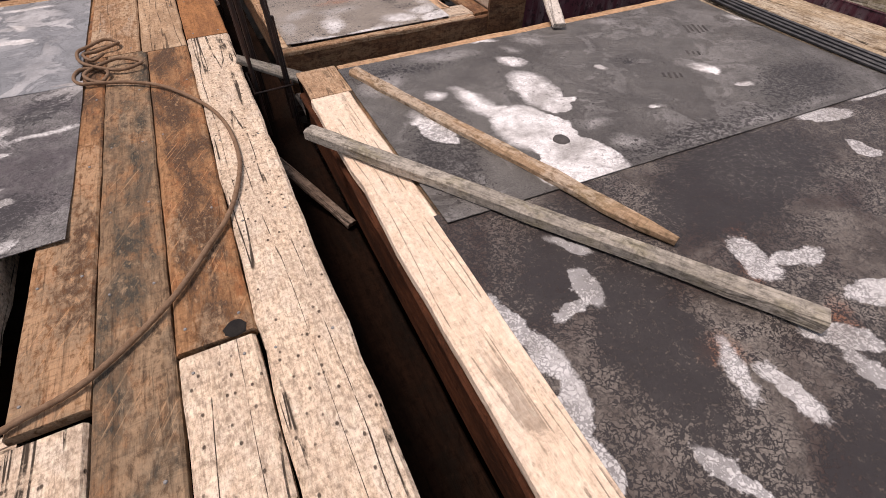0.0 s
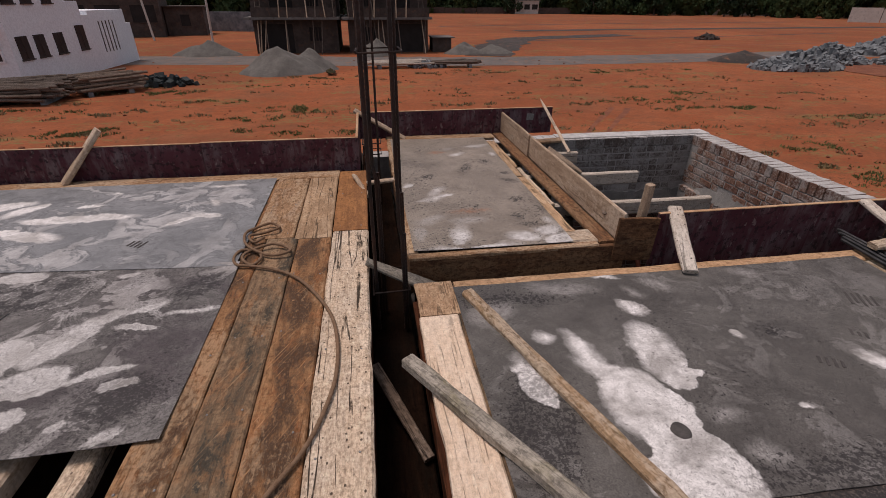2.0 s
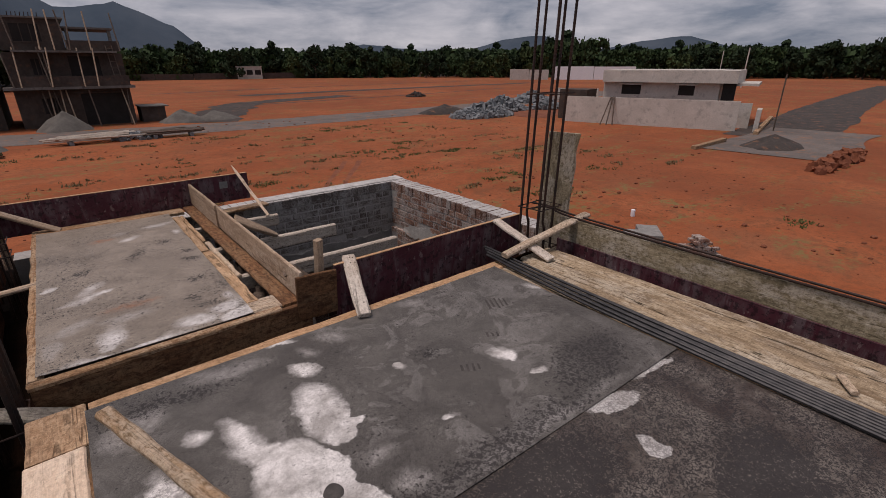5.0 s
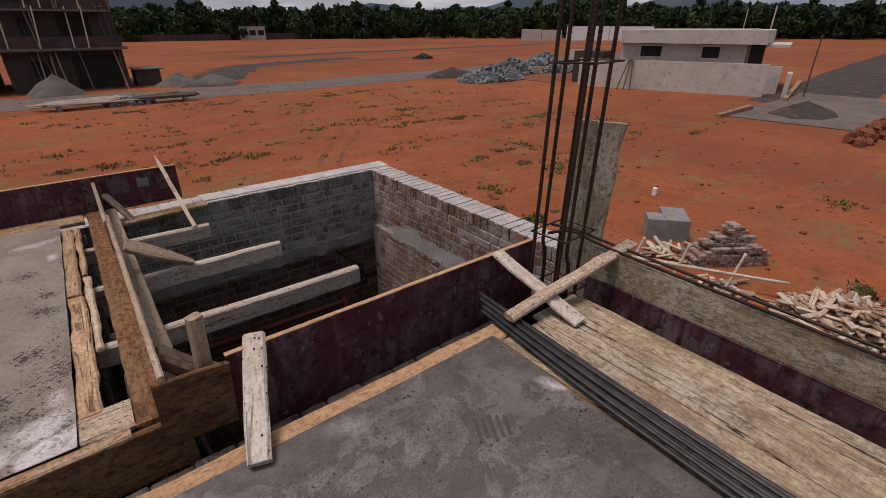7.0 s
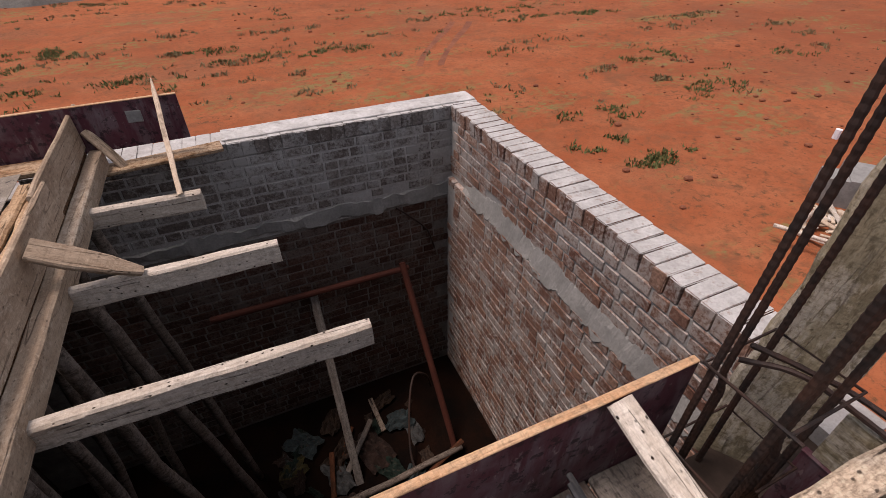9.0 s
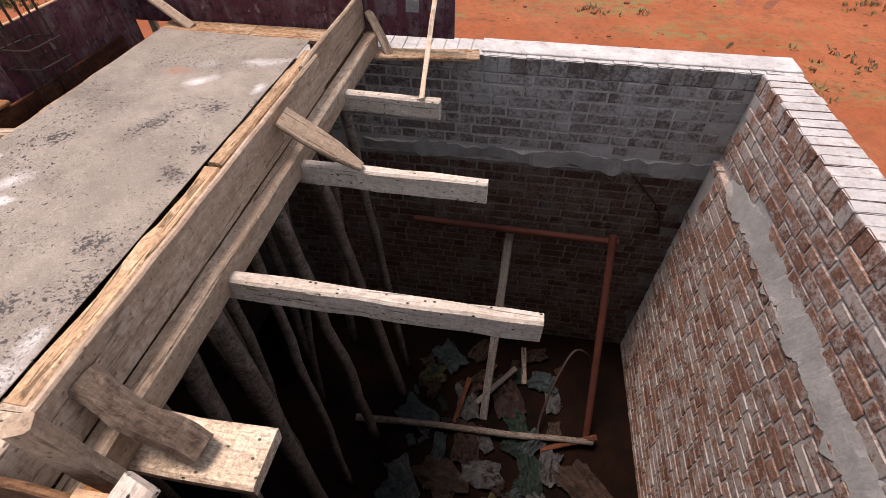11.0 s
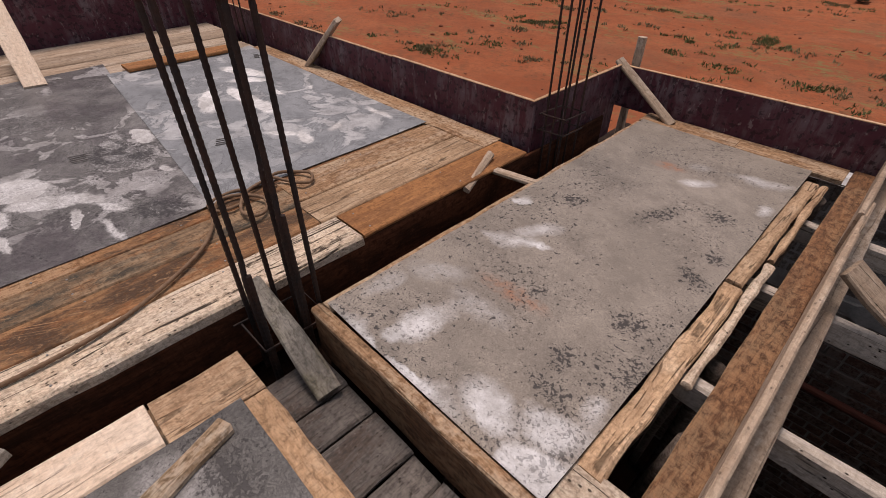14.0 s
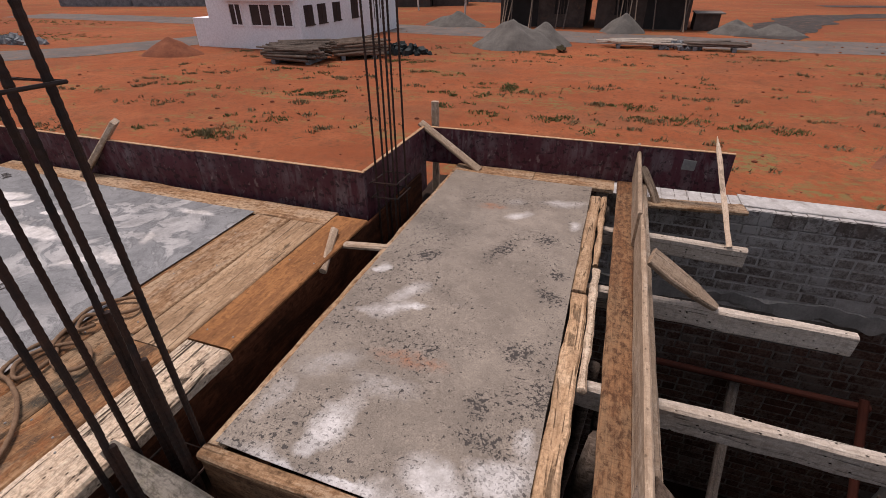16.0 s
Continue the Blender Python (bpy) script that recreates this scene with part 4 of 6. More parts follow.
deck("end_plank", 1.05, 1.22, 0.06, 0.23, M_PALE, "cracked pale offcut at the panel corner", z=0.003, wear=0.006, lengthwise="x")
deck("end_plank", 0.0, 0.62, 2.64, 2.82, M_TAN, "tan plank along the end formwork", z=0.004, lengthwise="x")
deck("end_plank", 0.625, 1.2, 2.65, 2.825, M_TAN, "tan plank along the end formwork", z=0.002, lengthwise="x")
deck("slat", 1.05, 1.135, 0.21, 1.3, M_PALETAN, "rough splintered slat beside the sheet", z=0.006, wear=0.007, wane=0.03, thick=0.035, step=0.09)
deck("slat", 1.05, 1.125, 1.325, 2.48, M_PALETAN, "rough splintered slat beside the sheet", z=0.006, wear=0.007, wane=0.03, thick=0.035, step=0.09)
deck("slat", 1.14, 1.178, 0.7, 1.56, M_PALE, "thin wavy bark-edged slat", z=-0.002, wear=0.008, wane=0.02, thick=0.03, step=0.07)
deck("slat", 1.132, 1.168, 1.6, 2.52, M_PALETAN, "thin wavy bark-edged slat", z=-0.002, wear=0.008, thick=0.03, step=0.07)
deck("formwork_plank", 1.225, 1.338, 0.04, 2.83, M_RUSTWOOD, "rust-brown base board of the edge beam", z=0.002, thick=0.03)
board("formwork_board", (1.355, -0.005, 0.105), (1.36, 2.0, 0.11), 0.2, 0.025, M_GREYWOOD, "grey cement-coated side board of the edge beam", "formwork board", up=(1, 0, 0), wear=0.003)
board("formwork_board", (1.345, 1.85, 0.115), (1.345, 3.04, 0.125), 0.22, 0.025, M_GREYWOOD, "grey bark-edged board lapping the beam side", "formwork board", up=(1, 0, 0), wear=0.004, wane=0.05)
board("ledger_timber", (1.425, 0.02, -0.055), (1.425, 2.83, -0.055), 0.12, 0.075, M_GREYWOOD, "grey ledger timber under the beam side", "timber", up=(1, 0, 0), wear=0.004)
J = "joists over the pit"
board("pit_joist", (1.12, 0.775, -0.045), (2.535, 0.755, -0.04), 0.055, 0.115, M_WHITEWOOD, "limewashed joist reaching over the pit", "joist", J, wear=0.006)
board("pit_joist", (1.12, 1.475, -0.052), (2.285, 1.455, -0.05), 0.055, 0.115, M_WHITEWOOD, "limewashed joist reaching over the pit", "joist", J, wear=0.006)
board("pit_joist", (1.12, 2.135, -0.045), (1.955, 2.115, -0.042), 0.055, 0.115, M_WHITEWOOD, "short limewashed joist reaching over the pit", "joist", J, wear=0.006)
board("stub_plank", (1.3, 0.215, -0.118), (1.785, 0.215, -0.118), 0.17, 0.055, M_PALE, "cracked mossy plank end sticking out over the pit", wear=0.007)
board("wedge_brace", (1.392, 1.455, 0.19), (1.72, 1.448, -0.03), 0.1, 0.035, M_GREYWOOD, "tapered wooden wedge propping the beam side", "brace", up=(0.55, -0.45, 0.7), tip1=0.35)
board("log_brace", (1.37, 0.235, 0.165), (1.62, 0.19, -0.055), 0.085, 0.075, M_BARK, "split bark-covered log propping the beam side", "brace", up=(0.7, -0.3, 0.7), wear=0.012, step=0.04)
board("stake", (1.507, 0.037, 0.363), (1.49, 0.055, -0.15), 0.055, 0.045, M_GREYWOOD, "short square stake nailed to the beam end", "stake", up=(0.4, -1, 0), wear=0.004)
board("rust_plate", (1.3, -0.012, 0.03), (1.56, -0.02, 0.02), 0.3, 0.02, M_RUSTWOOD, "rust-brown ply offcut closing the beam end", "formwork board", up=(0, -1, 0), wear=0.006)
board("end_block", (1.42, 0.03, 0.0), (1.54, 0.06, 0.0), 0.07, 0.05, M_ORANGE, "rough orange-brown wooden block", "block", wear=0.006)
board("lath", (1.86, 2.09, -0.03), (1.81, 2.97, 0.35), 0.03, 0.012, M_CREAM, "thin split lath leaning over the end formwork", "lath", tip1=0.3, up=(-0.4, -0.5, 1))
board("wall_plank", (1.37, 2.77, -0.105), (2.1, 2.86, -0.105), 0.14, 0.03, M_TAN, "tan plank lying across the pit wall", wear=0.003)
board("short_brace", (1.38, 2.84, 0.13), (1.52, 2.76, -0.1), 0.055, 0.025, M_GREYWOOD, "short grey brace against the end formwork", "brace", up=(0.5, -1, 0.5))
board("corner_brace", (0.2, 2.71, 0.012), (-0.33, 2.83, 0.31), 0.06, 0.03, M_GREYWOOD, "grey brace nailed across the formwork corner", "brace", up=(0.3, -0.6, 1))
board("corner_post", (-0.235, 2.885, 0.46), (-0.235, 2.885, -0.3), 0.055, 0.04, M_GREYWOOD, "grey post behind the formwork corner", "post", up=(0, -1, 0))
board("form_brace", (-2.72, 1.66, 0.012), (-2.42, 1.84, 0.41), 0.11, 0.04, M_GREYWOOD, "grey plank bracing the purple formwork", "brace", up=(-0.6, -0.4, 0.8))
board("strut", (-0.32, 1.37, -0.005), (0.03, 1.41, 0.01), 0.05, 0.03, M_GREYWOOD, "cement-coated strut across the beam trench", "strut", wear=0.005)
board("cleat", (-0.33, 1.45, 0.045), (-0.215, 1.12, -0.02), 0.04, 0.03, M_GREYWOOD, "short cleat nailed to the strut's end", "cleat", up=(0.6, 0.3, 1), wear=0.005)
board("leaning_plank", (-3.68, -0.22, 0.02), (-4.75, -0.16, 0.62), 0.16, 0.025, M_CREAM, "cream plank leaning on the west formwork", "plank", up=(0.5, 0, 1))
board("form_brace", (1.525, -0.44, 0.05), (1.69, 0.035, 0.225), 0.085, 0.035, M_WHITEWOOD, "limewashed brace against the beam side", "brace", up=(-0.1, -0.3, 1), wear=0.006)
bm = board_bm(0.085, 0.075, 0.006)
ob = tagged(link_mesh("patch_plate", bm, M_CONCRETE), "small grey patch nailed on the purple board", "patch")
ob.matrix_world = along((1.62, 2.84, 0.17), (1.71, 2.84, 0.165), (0, -1, 0))[0]

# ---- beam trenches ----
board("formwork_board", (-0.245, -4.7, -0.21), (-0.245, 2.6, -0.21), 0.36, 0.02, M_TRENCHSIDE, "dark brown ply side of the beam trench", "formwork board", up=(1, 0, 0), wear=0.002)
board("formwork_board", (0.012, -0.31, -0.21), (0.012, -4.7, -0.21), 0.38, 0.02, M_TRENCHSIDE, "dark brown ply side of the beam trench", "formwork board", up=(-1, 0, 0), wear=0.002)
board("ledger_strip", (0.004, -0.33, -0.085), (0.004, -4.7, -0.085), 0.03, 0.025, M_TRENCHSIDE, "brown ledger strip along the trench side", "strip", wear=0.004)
deck("formwork_plank", -0.243, 0.0, -4.7, 2.6, M_TRENCH, "trench bottom board, shade put into its colour", z=-0.4, thick=0.03)
board("trench_strut", (-0.235, -0.62, -0.24), (-0.02, -1.1, -0.36), 0.05, 0.03, M_BARK, "grey timber wedged down in the beam trench", "strut")
board("bridge_board", (-0.245, -0.095, 0.06), (0.235, -0.1, -0.2), 0.1, 0.03, M_BATTEN, "grey weathered board wedged by the column bars", "plank", up=(0.45, -0.25, 0.8), wear=0.006, tip0=0.45)
board("formwork_board", (0.0, -0.297, -0.13), (3.28, -0.297, -0.13), 0.24, 0.02, M_TRENCH, "ply side of the cross trench, coloured for its shade", "formwork board", up=(0, 1, 0), wear=0.002)
xx = 0.0
while xx < 3.25:
    ww = 0.13 + 0.1 * R.random()
    deck("bottom_board", xx + 0.004, min(xx + ww, 3.27) - 0.004, -0.285, -0.018, M_DIRTY, "dirty cement-grey base board in the cross trench", z=-0.235 - 0.008 * R.random(), thick=0.03, group="base boards of the cross trench", wear=0.005)
    xx += ww
deck("formwork_plank", 3.3, 3.49, -4.7, -0.3, M_TRENCH, "east trench bottom board, shade put into its colour", z=-0.29, thick=0.03)

# ---- south slab ----
deck("chip_board", 0.0, 0.205, -0.585, -0.292, M_OSB, "flaky brown chipboard square at the slab corner", z=0.004, thick=0.02, wear=0.004)
deck("edge_timber", -0.006, 0.185, -4.7, -0.595, M_CREAM, "smooth cream timber with nail holes along the trench", z=0.004, thick=0.05, wear=0.003, wane=0.035)
deck("timber_strip", 0.21, 2.86, -0.405, -0.288, M_STRIP, "orange-tan timber strip along the slab edge", z=0.003, lengthwise="x", wear=0.005)
deck("boarding", 0.02, 2.7, -4.7, -0.41, M_DARKBOARD, "dark boarding under the shuttering sheets", z=-0.004, thick=0.03)
deck("east_plank", 2.66, 2.93, -4.7, -0.42, M_RIPPED, "delaminated pale ply plank beside the rods", z=0.0, thick=0.02)
deck("east_plank", 2.93, 3.275, -4.7, -0.37, M_RIPPED, "broad delaminated yellowish ply plank along the east beam", z=0.006, thick=0.025, wear=0.004)
board("cleat", (2.87, -2.41, 0.03), (2.98, -2.33, 0.03), 0.035, 0.02, M_PALE, "small wooden cleat nailed on the plank", "cleat")
board("round_batten", (0.265, -0.45, 0.04), (0.80, -2.075, 0.045), 0.062, 0.04, M_MUDTAN, "muddy tan batten with a pointed end on the sheet", "batten", wear=0.007, tip1=0.35)
board("square_batten", (-0.09, -0.93, 0.062), (0.925, -2.49, 0.06), 0.062, 0.05, M_BATTEN, "square muddy grey batten lying across the slab edge", "batten", wear=0.004)
board("cross_brace", (2.99, -0.03, 0.225), (3.035, -0.585, 0.04), 0.085, 0.03, M_WHITEWOOD, "pale worn brace leaning on the beam side", "brace", wear=0.007)
board("tie_board", (2.735, -0.375, 0.09), (3.65, -0.435, 0.245), 0.075, 0.035, M_PALE, "pale board tied across the corner formwork", "plank", wear=0.006)
board("upright_board", (3.615, -0.165, 0.87), (3.56, -0.12, -0.4), 0.25, 0.035, M_MOSSY, "mossy yellow-grey board standing by the column bars", "plank", up=(-0.83, -0.55, 0), wear=0.01, wane=0.03, step=0.05)


# ---- bars ----
def rebar_column(name, bars, top, label, radius=0.0095, ribs=0.0014, stirrups=(), bottom=-0.38, crank=None, lean=(0, 0)):
    cx = sum(b[0] for b in bars) / len(bars)
    cy = sum(b[1] for b in bars) / len(bars)
    root = empty(name, (cx, cy, 0), label, "rebar column")
    for k, (x, y) in enumerate(bars):
        x, y = x - cx, y - cy
        pts = [(x, y, bottom), (x, y, 0.1)]
        if crank and k in crank:
            zc = crank[k]
            pts = [(x, y, bottom), (x, y, zc - 0.03), (x - 0.016, y + 0.012, zc + 0.05), (x - 0.016, y + 0.012, zc + 0.1)]
            part("lap_bar", tube_bm([(x + 0.012, y + 0.010, bottom), (x + 0.010, y + 0.012, zc)], radius, 8, ribs, 0.012), M_STEEL, root)
            x, y = x - 0.016, y + 0.012
        h = top + 0.12 * R.random()
        pts.append((x + lean[0] * h + 0.01 * (R.random() - 0.5), y + lean[1] * h + 0.01 * (R.random() - 0.5), h))
        part("rebar", tube_bm(pts, radius, 8, ribs, 0.012), M_STEEL, root)
    x0, x1 = min(b[0] for b in bars) - cx - 0.02, max(b[0] for b in bars) - cx + 0.02
    y0, y1 = min(b[1] for b in bars) - cy - 0.02, max(b[1] for b in bars) - cy + 0.02
    for z in stirrups:
        ox, oy = lean[0] * z, lean[1] * z
        pts = [(x0 + ox, y0 + oy, z), (x1 + ox, y0 + oy, z + 0.006), (x1 + ox, y1 + oy, z), (x0 + ox, y1 + oy, z - 0.004), (x0 + ox, y0 + oy - 0.03, z + 0.008)]
        part("stirrup", tube_bm(pts, 0.005, 6), M_STEEL, root)
    return root


rebar_column("column_bars", [(-0.2, -0.16), (-0.045, -0.178), (-0.2, -0.044), (-0.165, 0.018), (-0.04, -0.015), (-0.035, 0.06)], 2.3, "tall dark rusty ribbed column bars rising from the trench", stirrups=(-0.1, 1.15, 1.75), crank={1: 0.25, 3: 0.53, 4: 0.42})
rebar_column("column_bars", [(3.22, -0.09), (3.33, -0.09), (3.45, -0.09), (3.23, -0.27), (3.31, -0.28), (3.395, -0.28)], 2.3, "tall dark rusty ribbed column bars at the slab corner", stirrups=(-0.05, 0.3, 1.18), crank={1: 0.16, 4: 0.14}, lean=(0.04, 0.0))
rebar_column("column_bars", [(-0.235, 1.83), (-0.18, 1.83), (-0.12, 1.84), (-0.235, 2.0), (-0.17, 2.0), (-0.11, 2.0)], 1.6, "thin rusty column bars inside the formwork corner", radius=0.006, stirrups=(0.1, 0.2))
rebar_column("column_bars", [(-4.0, 1.6), (-3.9, 1.62), (-3.82, 1.64), (-3.95, 1.7)], 1.5, "thin rusty column bars at the deck's west edge", radius=0.006)

root = empty("rod_bundle", (2.72, -0.1, 0.0), "bundle of new steel rods laid along the slab edge", "steel rods")
for k in range(7):
    x = -0.033 * k + 0.1
    end = -0.02 * k + 0.03 * R.random()
    pts = [(x * 0.55 + 0.06, end, 0.03 + 0.012 * (k % 2)), (x * 0.7, -1.0, 0.024 + 0.01 * (k % 2)), (x * 0.75 - 0.03, -2.4, 0.022), (x * 0.8 - 0.05, -4.4, 0.022)]
    part("rod", tube_bm(smooth_path(pts, 8), 0.009, 7, 0.001, 0.03), M_RODS, root)
for k, x in enumerate((3.5, 3.56)):
    pts = [(3.35 + 0.02 * k, -0.08, 0.25 + 0.05 * k), (3.42 + 0.03 * k, -0.2, 0.28), (x, -0.38, 0.222), (x, -1.2, 0.215), (x - 0.01, -2.4, 0.215), (x, -4.5, 0.215)]
    tagged(link_mesh("bent_rod", tube_bm(smooth_path(pts, 6), 0.008, 7, 0.001, 0.02), M_STEEL), "bent ribbed rod lying on the mossy board", "steel rod")

rope = [(-1.09, -1.86), (-1.03, -1.835), (-0.88, -1.785), (-0.68, -1.61), (-0.55, -1.42), (-0.47, -1.29), (-0.41, -1.11), (-0.38, -0.92), (-0.395, -0.66), (-0.46, -0.44), (-0.61, -0.18), (-0.76, -0.05), (-0.9, 0.01), (-0.98, 0.03), (-1.02, 0.13), (-0.99, 0.21), (-0.9, 0.19), (-0.86, 0.1), (-0.9, 0.03),
        (-0.96, 0.08), (-0.95, 0.18), (-0.82, 0.25), (-0.72, 0.2), (-0.71, 0.13), (-0.81, 0.12), (-0.93, 0.2), (-1.0, 0.33), (-1.01, 0.43), (-0.97, 0.52), (-0.88, 0.56), (-0.82, 0.52), (-0.83, 0.46), (-0.92, 0.43), (-0.98, 0.38), (-0.94, 0.31), (-0.88, 0.35)]
pts = [(x, y, 0.018 + 0.006 * math.sin(3.1 * i) * (1 if i > 12 else 0) + (0.008 if i > 18 else 0)) for i, (x, y) in enumerate(rope)]
tagged(link_mesh("rope", tube_bm(smooth_path(pts, 7), 0.008, 8, 0.0012, 0.011), M_ROPE, smooth=True), "brown jute rope lying loosely coiled on the planks", "rope")


# ---- props and rubbish in the pit ----
def pole(a_, b_, r0, r1, label, mat=M_POLE, name="prop_pole", cat="prop", group="props under the deck"):
    a_, b_ = Vector(a_), Vector(b_)
    pts = []
    for i in range(15):
        u = i / 14
        p = a_.lerp(b_, u)
        bend = math.sin(u * math.pi)
        pts.append(p + Vector((noise.noise(p * 1.7), noise.noise(p * 1.7 + Vector((9, 9, 9))), 0)) * 0.03 * bend + Vector((noise.noise(p * 9), noise.noise(p * 9 + Vector((3, 3, 3))), 0)) * 0.008)
    c = (a_ + b_) / 2
    bm = tube_bm([p - c for p in pts], 1.0, 9, taper=(r0, r1))
    for v in bm.verts:
        v.co += Vector((noise.noise(v.co * 25), noise.noise(v.co * 25 + Vector((7, 7, 7))), 0)) * 0.006
    ob = link_mesh(name, bm, mat, smooth=True)
    ob.location = c
    return tagged(ob, label, cat, group)


for a_, b_, r0, r1 in (((1.36, 0.62, PIT), (1.3, 0.72, -0.14), 0.05, 0.045), ((1.42, 1.5, PIT), (1.32, 1.3, -0.14), 0.042, 0.036), ((1.6, 1.95, PIT), (1.33, 1.72, -0.14), 0.04, 0.036), ((1.55, 2.3, PIT), (1.36, 2.2, -0.14), 0.035, 0.032),
                       ((0.95, 0.4, PIT), (1.25, 0.6, -0.14), 0.055, 0.045), ((0.7, 1.2, PIT), (0.8, 1.3, -0.05), 0.04, 0.04), ((0.5, 2.2, PIT), (0.6, 2.2, -0.05), 0.04, 0.04), ((0.2, 0.5, PIT), (0.3, 0.6, -0.05), 0.04, 0.04), ((0.9, 2.5, PIT), (1.15, 2.45, -0.05), 0.04, 0.035), ((1.05, 0.9, PIT), (1.2, 0.95, -0.1), 0.03, 0.03), ((1.3, 1.05, PIT), (1.28, 1.1, -0.1), 0.028, 0.025), ((0.8, 1.75, PIT), (1.1, 1.8, -0.1), 0.03, 0.028), ((1.5, 0.3, PIT), (1.3, 0.35, -0.14), 0.03, 0.03)):
    pole(a_, b_, r0, r1, "crooked bark-stripped prop pole under the formwork")
board("pit_post", (2.46, 2.86, -1.62), (2.42, 1.82, PIT), 0.075, 0.05, M_DIRTY, "grey square post standing in the pit", "post", up=(0, -1, 0))
pole((1.2, 1.62, PIT + 0.08), (3.45, 1.72, PIT + 0.1), 0.035, 0.03, "brown pole lying across the pit floor", name="floor_pole", cat="pole", group="")
fr = empty("pipe_frame", (2.55, 2.72, 0), "red oxide painted pipe frame by the brick wall", "pipe frame")
part("pipe", tube_bm([(-0.95, 0.1, -1.6), (0.83, 0.1, -1.63)], 0.03, 10), M_REDPAINT, fr)
part("pipe", tube_bm([(0.77, 0.1, -1.55), (0.86, -0.95, PIT)], 0.032, 10), M_REDPAINT, fr)
cable = [(3.0, 1.6, PIT + 0.02), (2.95, 1.8, PIT + 0.1), (3.05, 2.1, PIT + 0.4), (3.2, 2.35, PIT + 0.6), (3.35, 2.4, PIT + 0.5), (3.42, 2.42, PIT + 0.25)]
tagged(link_mesh("hose", tube_bm(smooth_path(cable, 6), 0.012, 7), M_STEEL, smooth=True), "black hose looping over the pit floor", "hose")
wire = [(3.33, 2.905, -0.98), (3.45, 2.9, -1.1), (3.62, 2.9, -1.3), (3.7, 2.905, -1.55)]
tagged(link_mesh("cable", tube_bm(smooth_path(wire, 6), 0.008, 6), M_STEEL, smooth=True), "black cable hanging on the brick wall", "cable")
# Sack colours are scaled down to carry the shade of the deep pit.
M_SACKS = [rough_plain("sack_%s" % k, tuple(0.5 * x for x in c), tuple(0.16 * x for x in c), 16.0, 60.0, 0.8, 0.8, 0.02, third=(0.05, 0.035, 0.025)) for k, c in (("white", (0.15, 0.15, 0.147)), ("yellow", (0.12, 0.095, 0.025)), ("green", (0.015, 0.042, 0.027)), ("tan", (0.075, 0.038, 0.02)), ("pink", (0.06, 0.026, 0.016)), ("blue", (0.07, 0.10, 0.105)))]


def sack(x, y, z, size, mat, label, name="cement_sack", cat="sack"):
    """A thrown-away sack: two creased layers, folded over and joined at the rim."""
    n_ = 13
    off = Vector((x * 7, y * 5, 0))
    bm = bmesh.new()
    layers = []
    for side in (1, -1):
        rows = []
        for i in range(n_ + 1):
            row = []
            for k in range(n_ + 1):
                u, v = 2 * i / n_ - 1, 2 * k / n_ - 1
                p = Vector((u, v, 0))
                crease = abs(noise.noise(p * 1.6 + off)) * 1.3 + abs(noise.noise(p * 3.7 + off)) * 0.7 + 0.2 * noise.noise(p * 9.0 + off)
                rim = max(abs(u), abs(v))
                fat = 0.35 * (1 - rim ** 4) * side
                edge = 1 + 0.35 * noise.noise(Vector((u, v, 3)) * 1.5 + off) * rim
                row.append(bm.verts.new((u * edge * size[0], v * edge * size[1], (crease + fat) * size[2])))
            rows.append(row)
        layers.append(rows)
    for a_, rows in enumerate(layers):
        for i in range(n_):
            for k in range(n_):
                q = (rows[i][k], rows[i + 1][k], rows[i + 1][k + 1], rows[i][k + 1])
                bm.faces.new(q if a_ == 0 else q[::-1])
    bmesh.ops.remove_doubles(bm, verts=bm.verts, dist=0.0008)
    ob = link_mesh(name, bm, mat)
    ob.matrix_world = pose(x, y, z, 0, 0, R.random() * 180)
    return tagged(ob, label, cat, "rubbish in the pit")


litter = ("crumpled white cement sack", "crumpled yellow plastic bag", "crumpled green plastic sack", "torn tan cement sack", "torn pinkish paper sack", "crumpled pale blue plastic sack")
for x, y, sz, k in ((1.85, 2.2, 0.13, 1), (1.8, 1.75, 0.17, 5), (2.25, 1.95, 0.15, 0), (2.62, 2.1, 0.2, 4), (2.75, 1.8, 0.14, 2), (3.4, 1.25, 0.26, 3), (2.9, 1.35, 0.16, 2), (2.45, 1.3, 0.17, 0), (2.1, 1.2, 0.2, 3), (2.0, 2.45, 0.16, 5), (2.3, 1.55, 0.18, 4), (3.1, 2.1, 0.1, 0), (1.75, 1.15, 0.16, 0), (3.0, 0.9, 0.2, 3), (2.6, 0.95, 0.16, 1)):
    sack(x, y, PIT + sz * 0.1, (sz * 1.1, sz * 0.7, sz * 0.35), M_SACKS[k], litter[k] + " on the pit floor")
rl = random.Random(77)
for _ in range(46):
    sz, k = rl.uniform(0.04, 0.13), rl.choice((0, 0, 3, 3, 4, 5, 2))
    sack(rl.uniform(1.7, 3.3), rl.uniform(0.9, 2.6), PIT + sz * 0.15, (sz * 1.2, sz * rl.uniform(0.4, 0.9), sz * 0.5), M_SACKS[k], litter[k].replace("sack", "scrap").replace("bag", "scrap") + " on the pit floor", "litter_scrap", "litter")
for _ in range(5):
    x, y, t = rl.uniform(1.8, 3.3), rl.uniform(1.0, 2.5), rl.uniform(0, 3.1)
    l = rl.uniform(0.25, 0.6)
    board("offcut", (x, y, PIT + 0.04), (x + l * math.cos(t), y + l * math.sin(t), PIT + rl.uniform(0.04, 0.2)), 0.05, 0.025, rl.choice((M_BARK, M_DIRTY, M_TRENCHSIDE)), "broken board offcut among the pit rubbish", "offcut", "offcuts in the pit", wear=0.005)

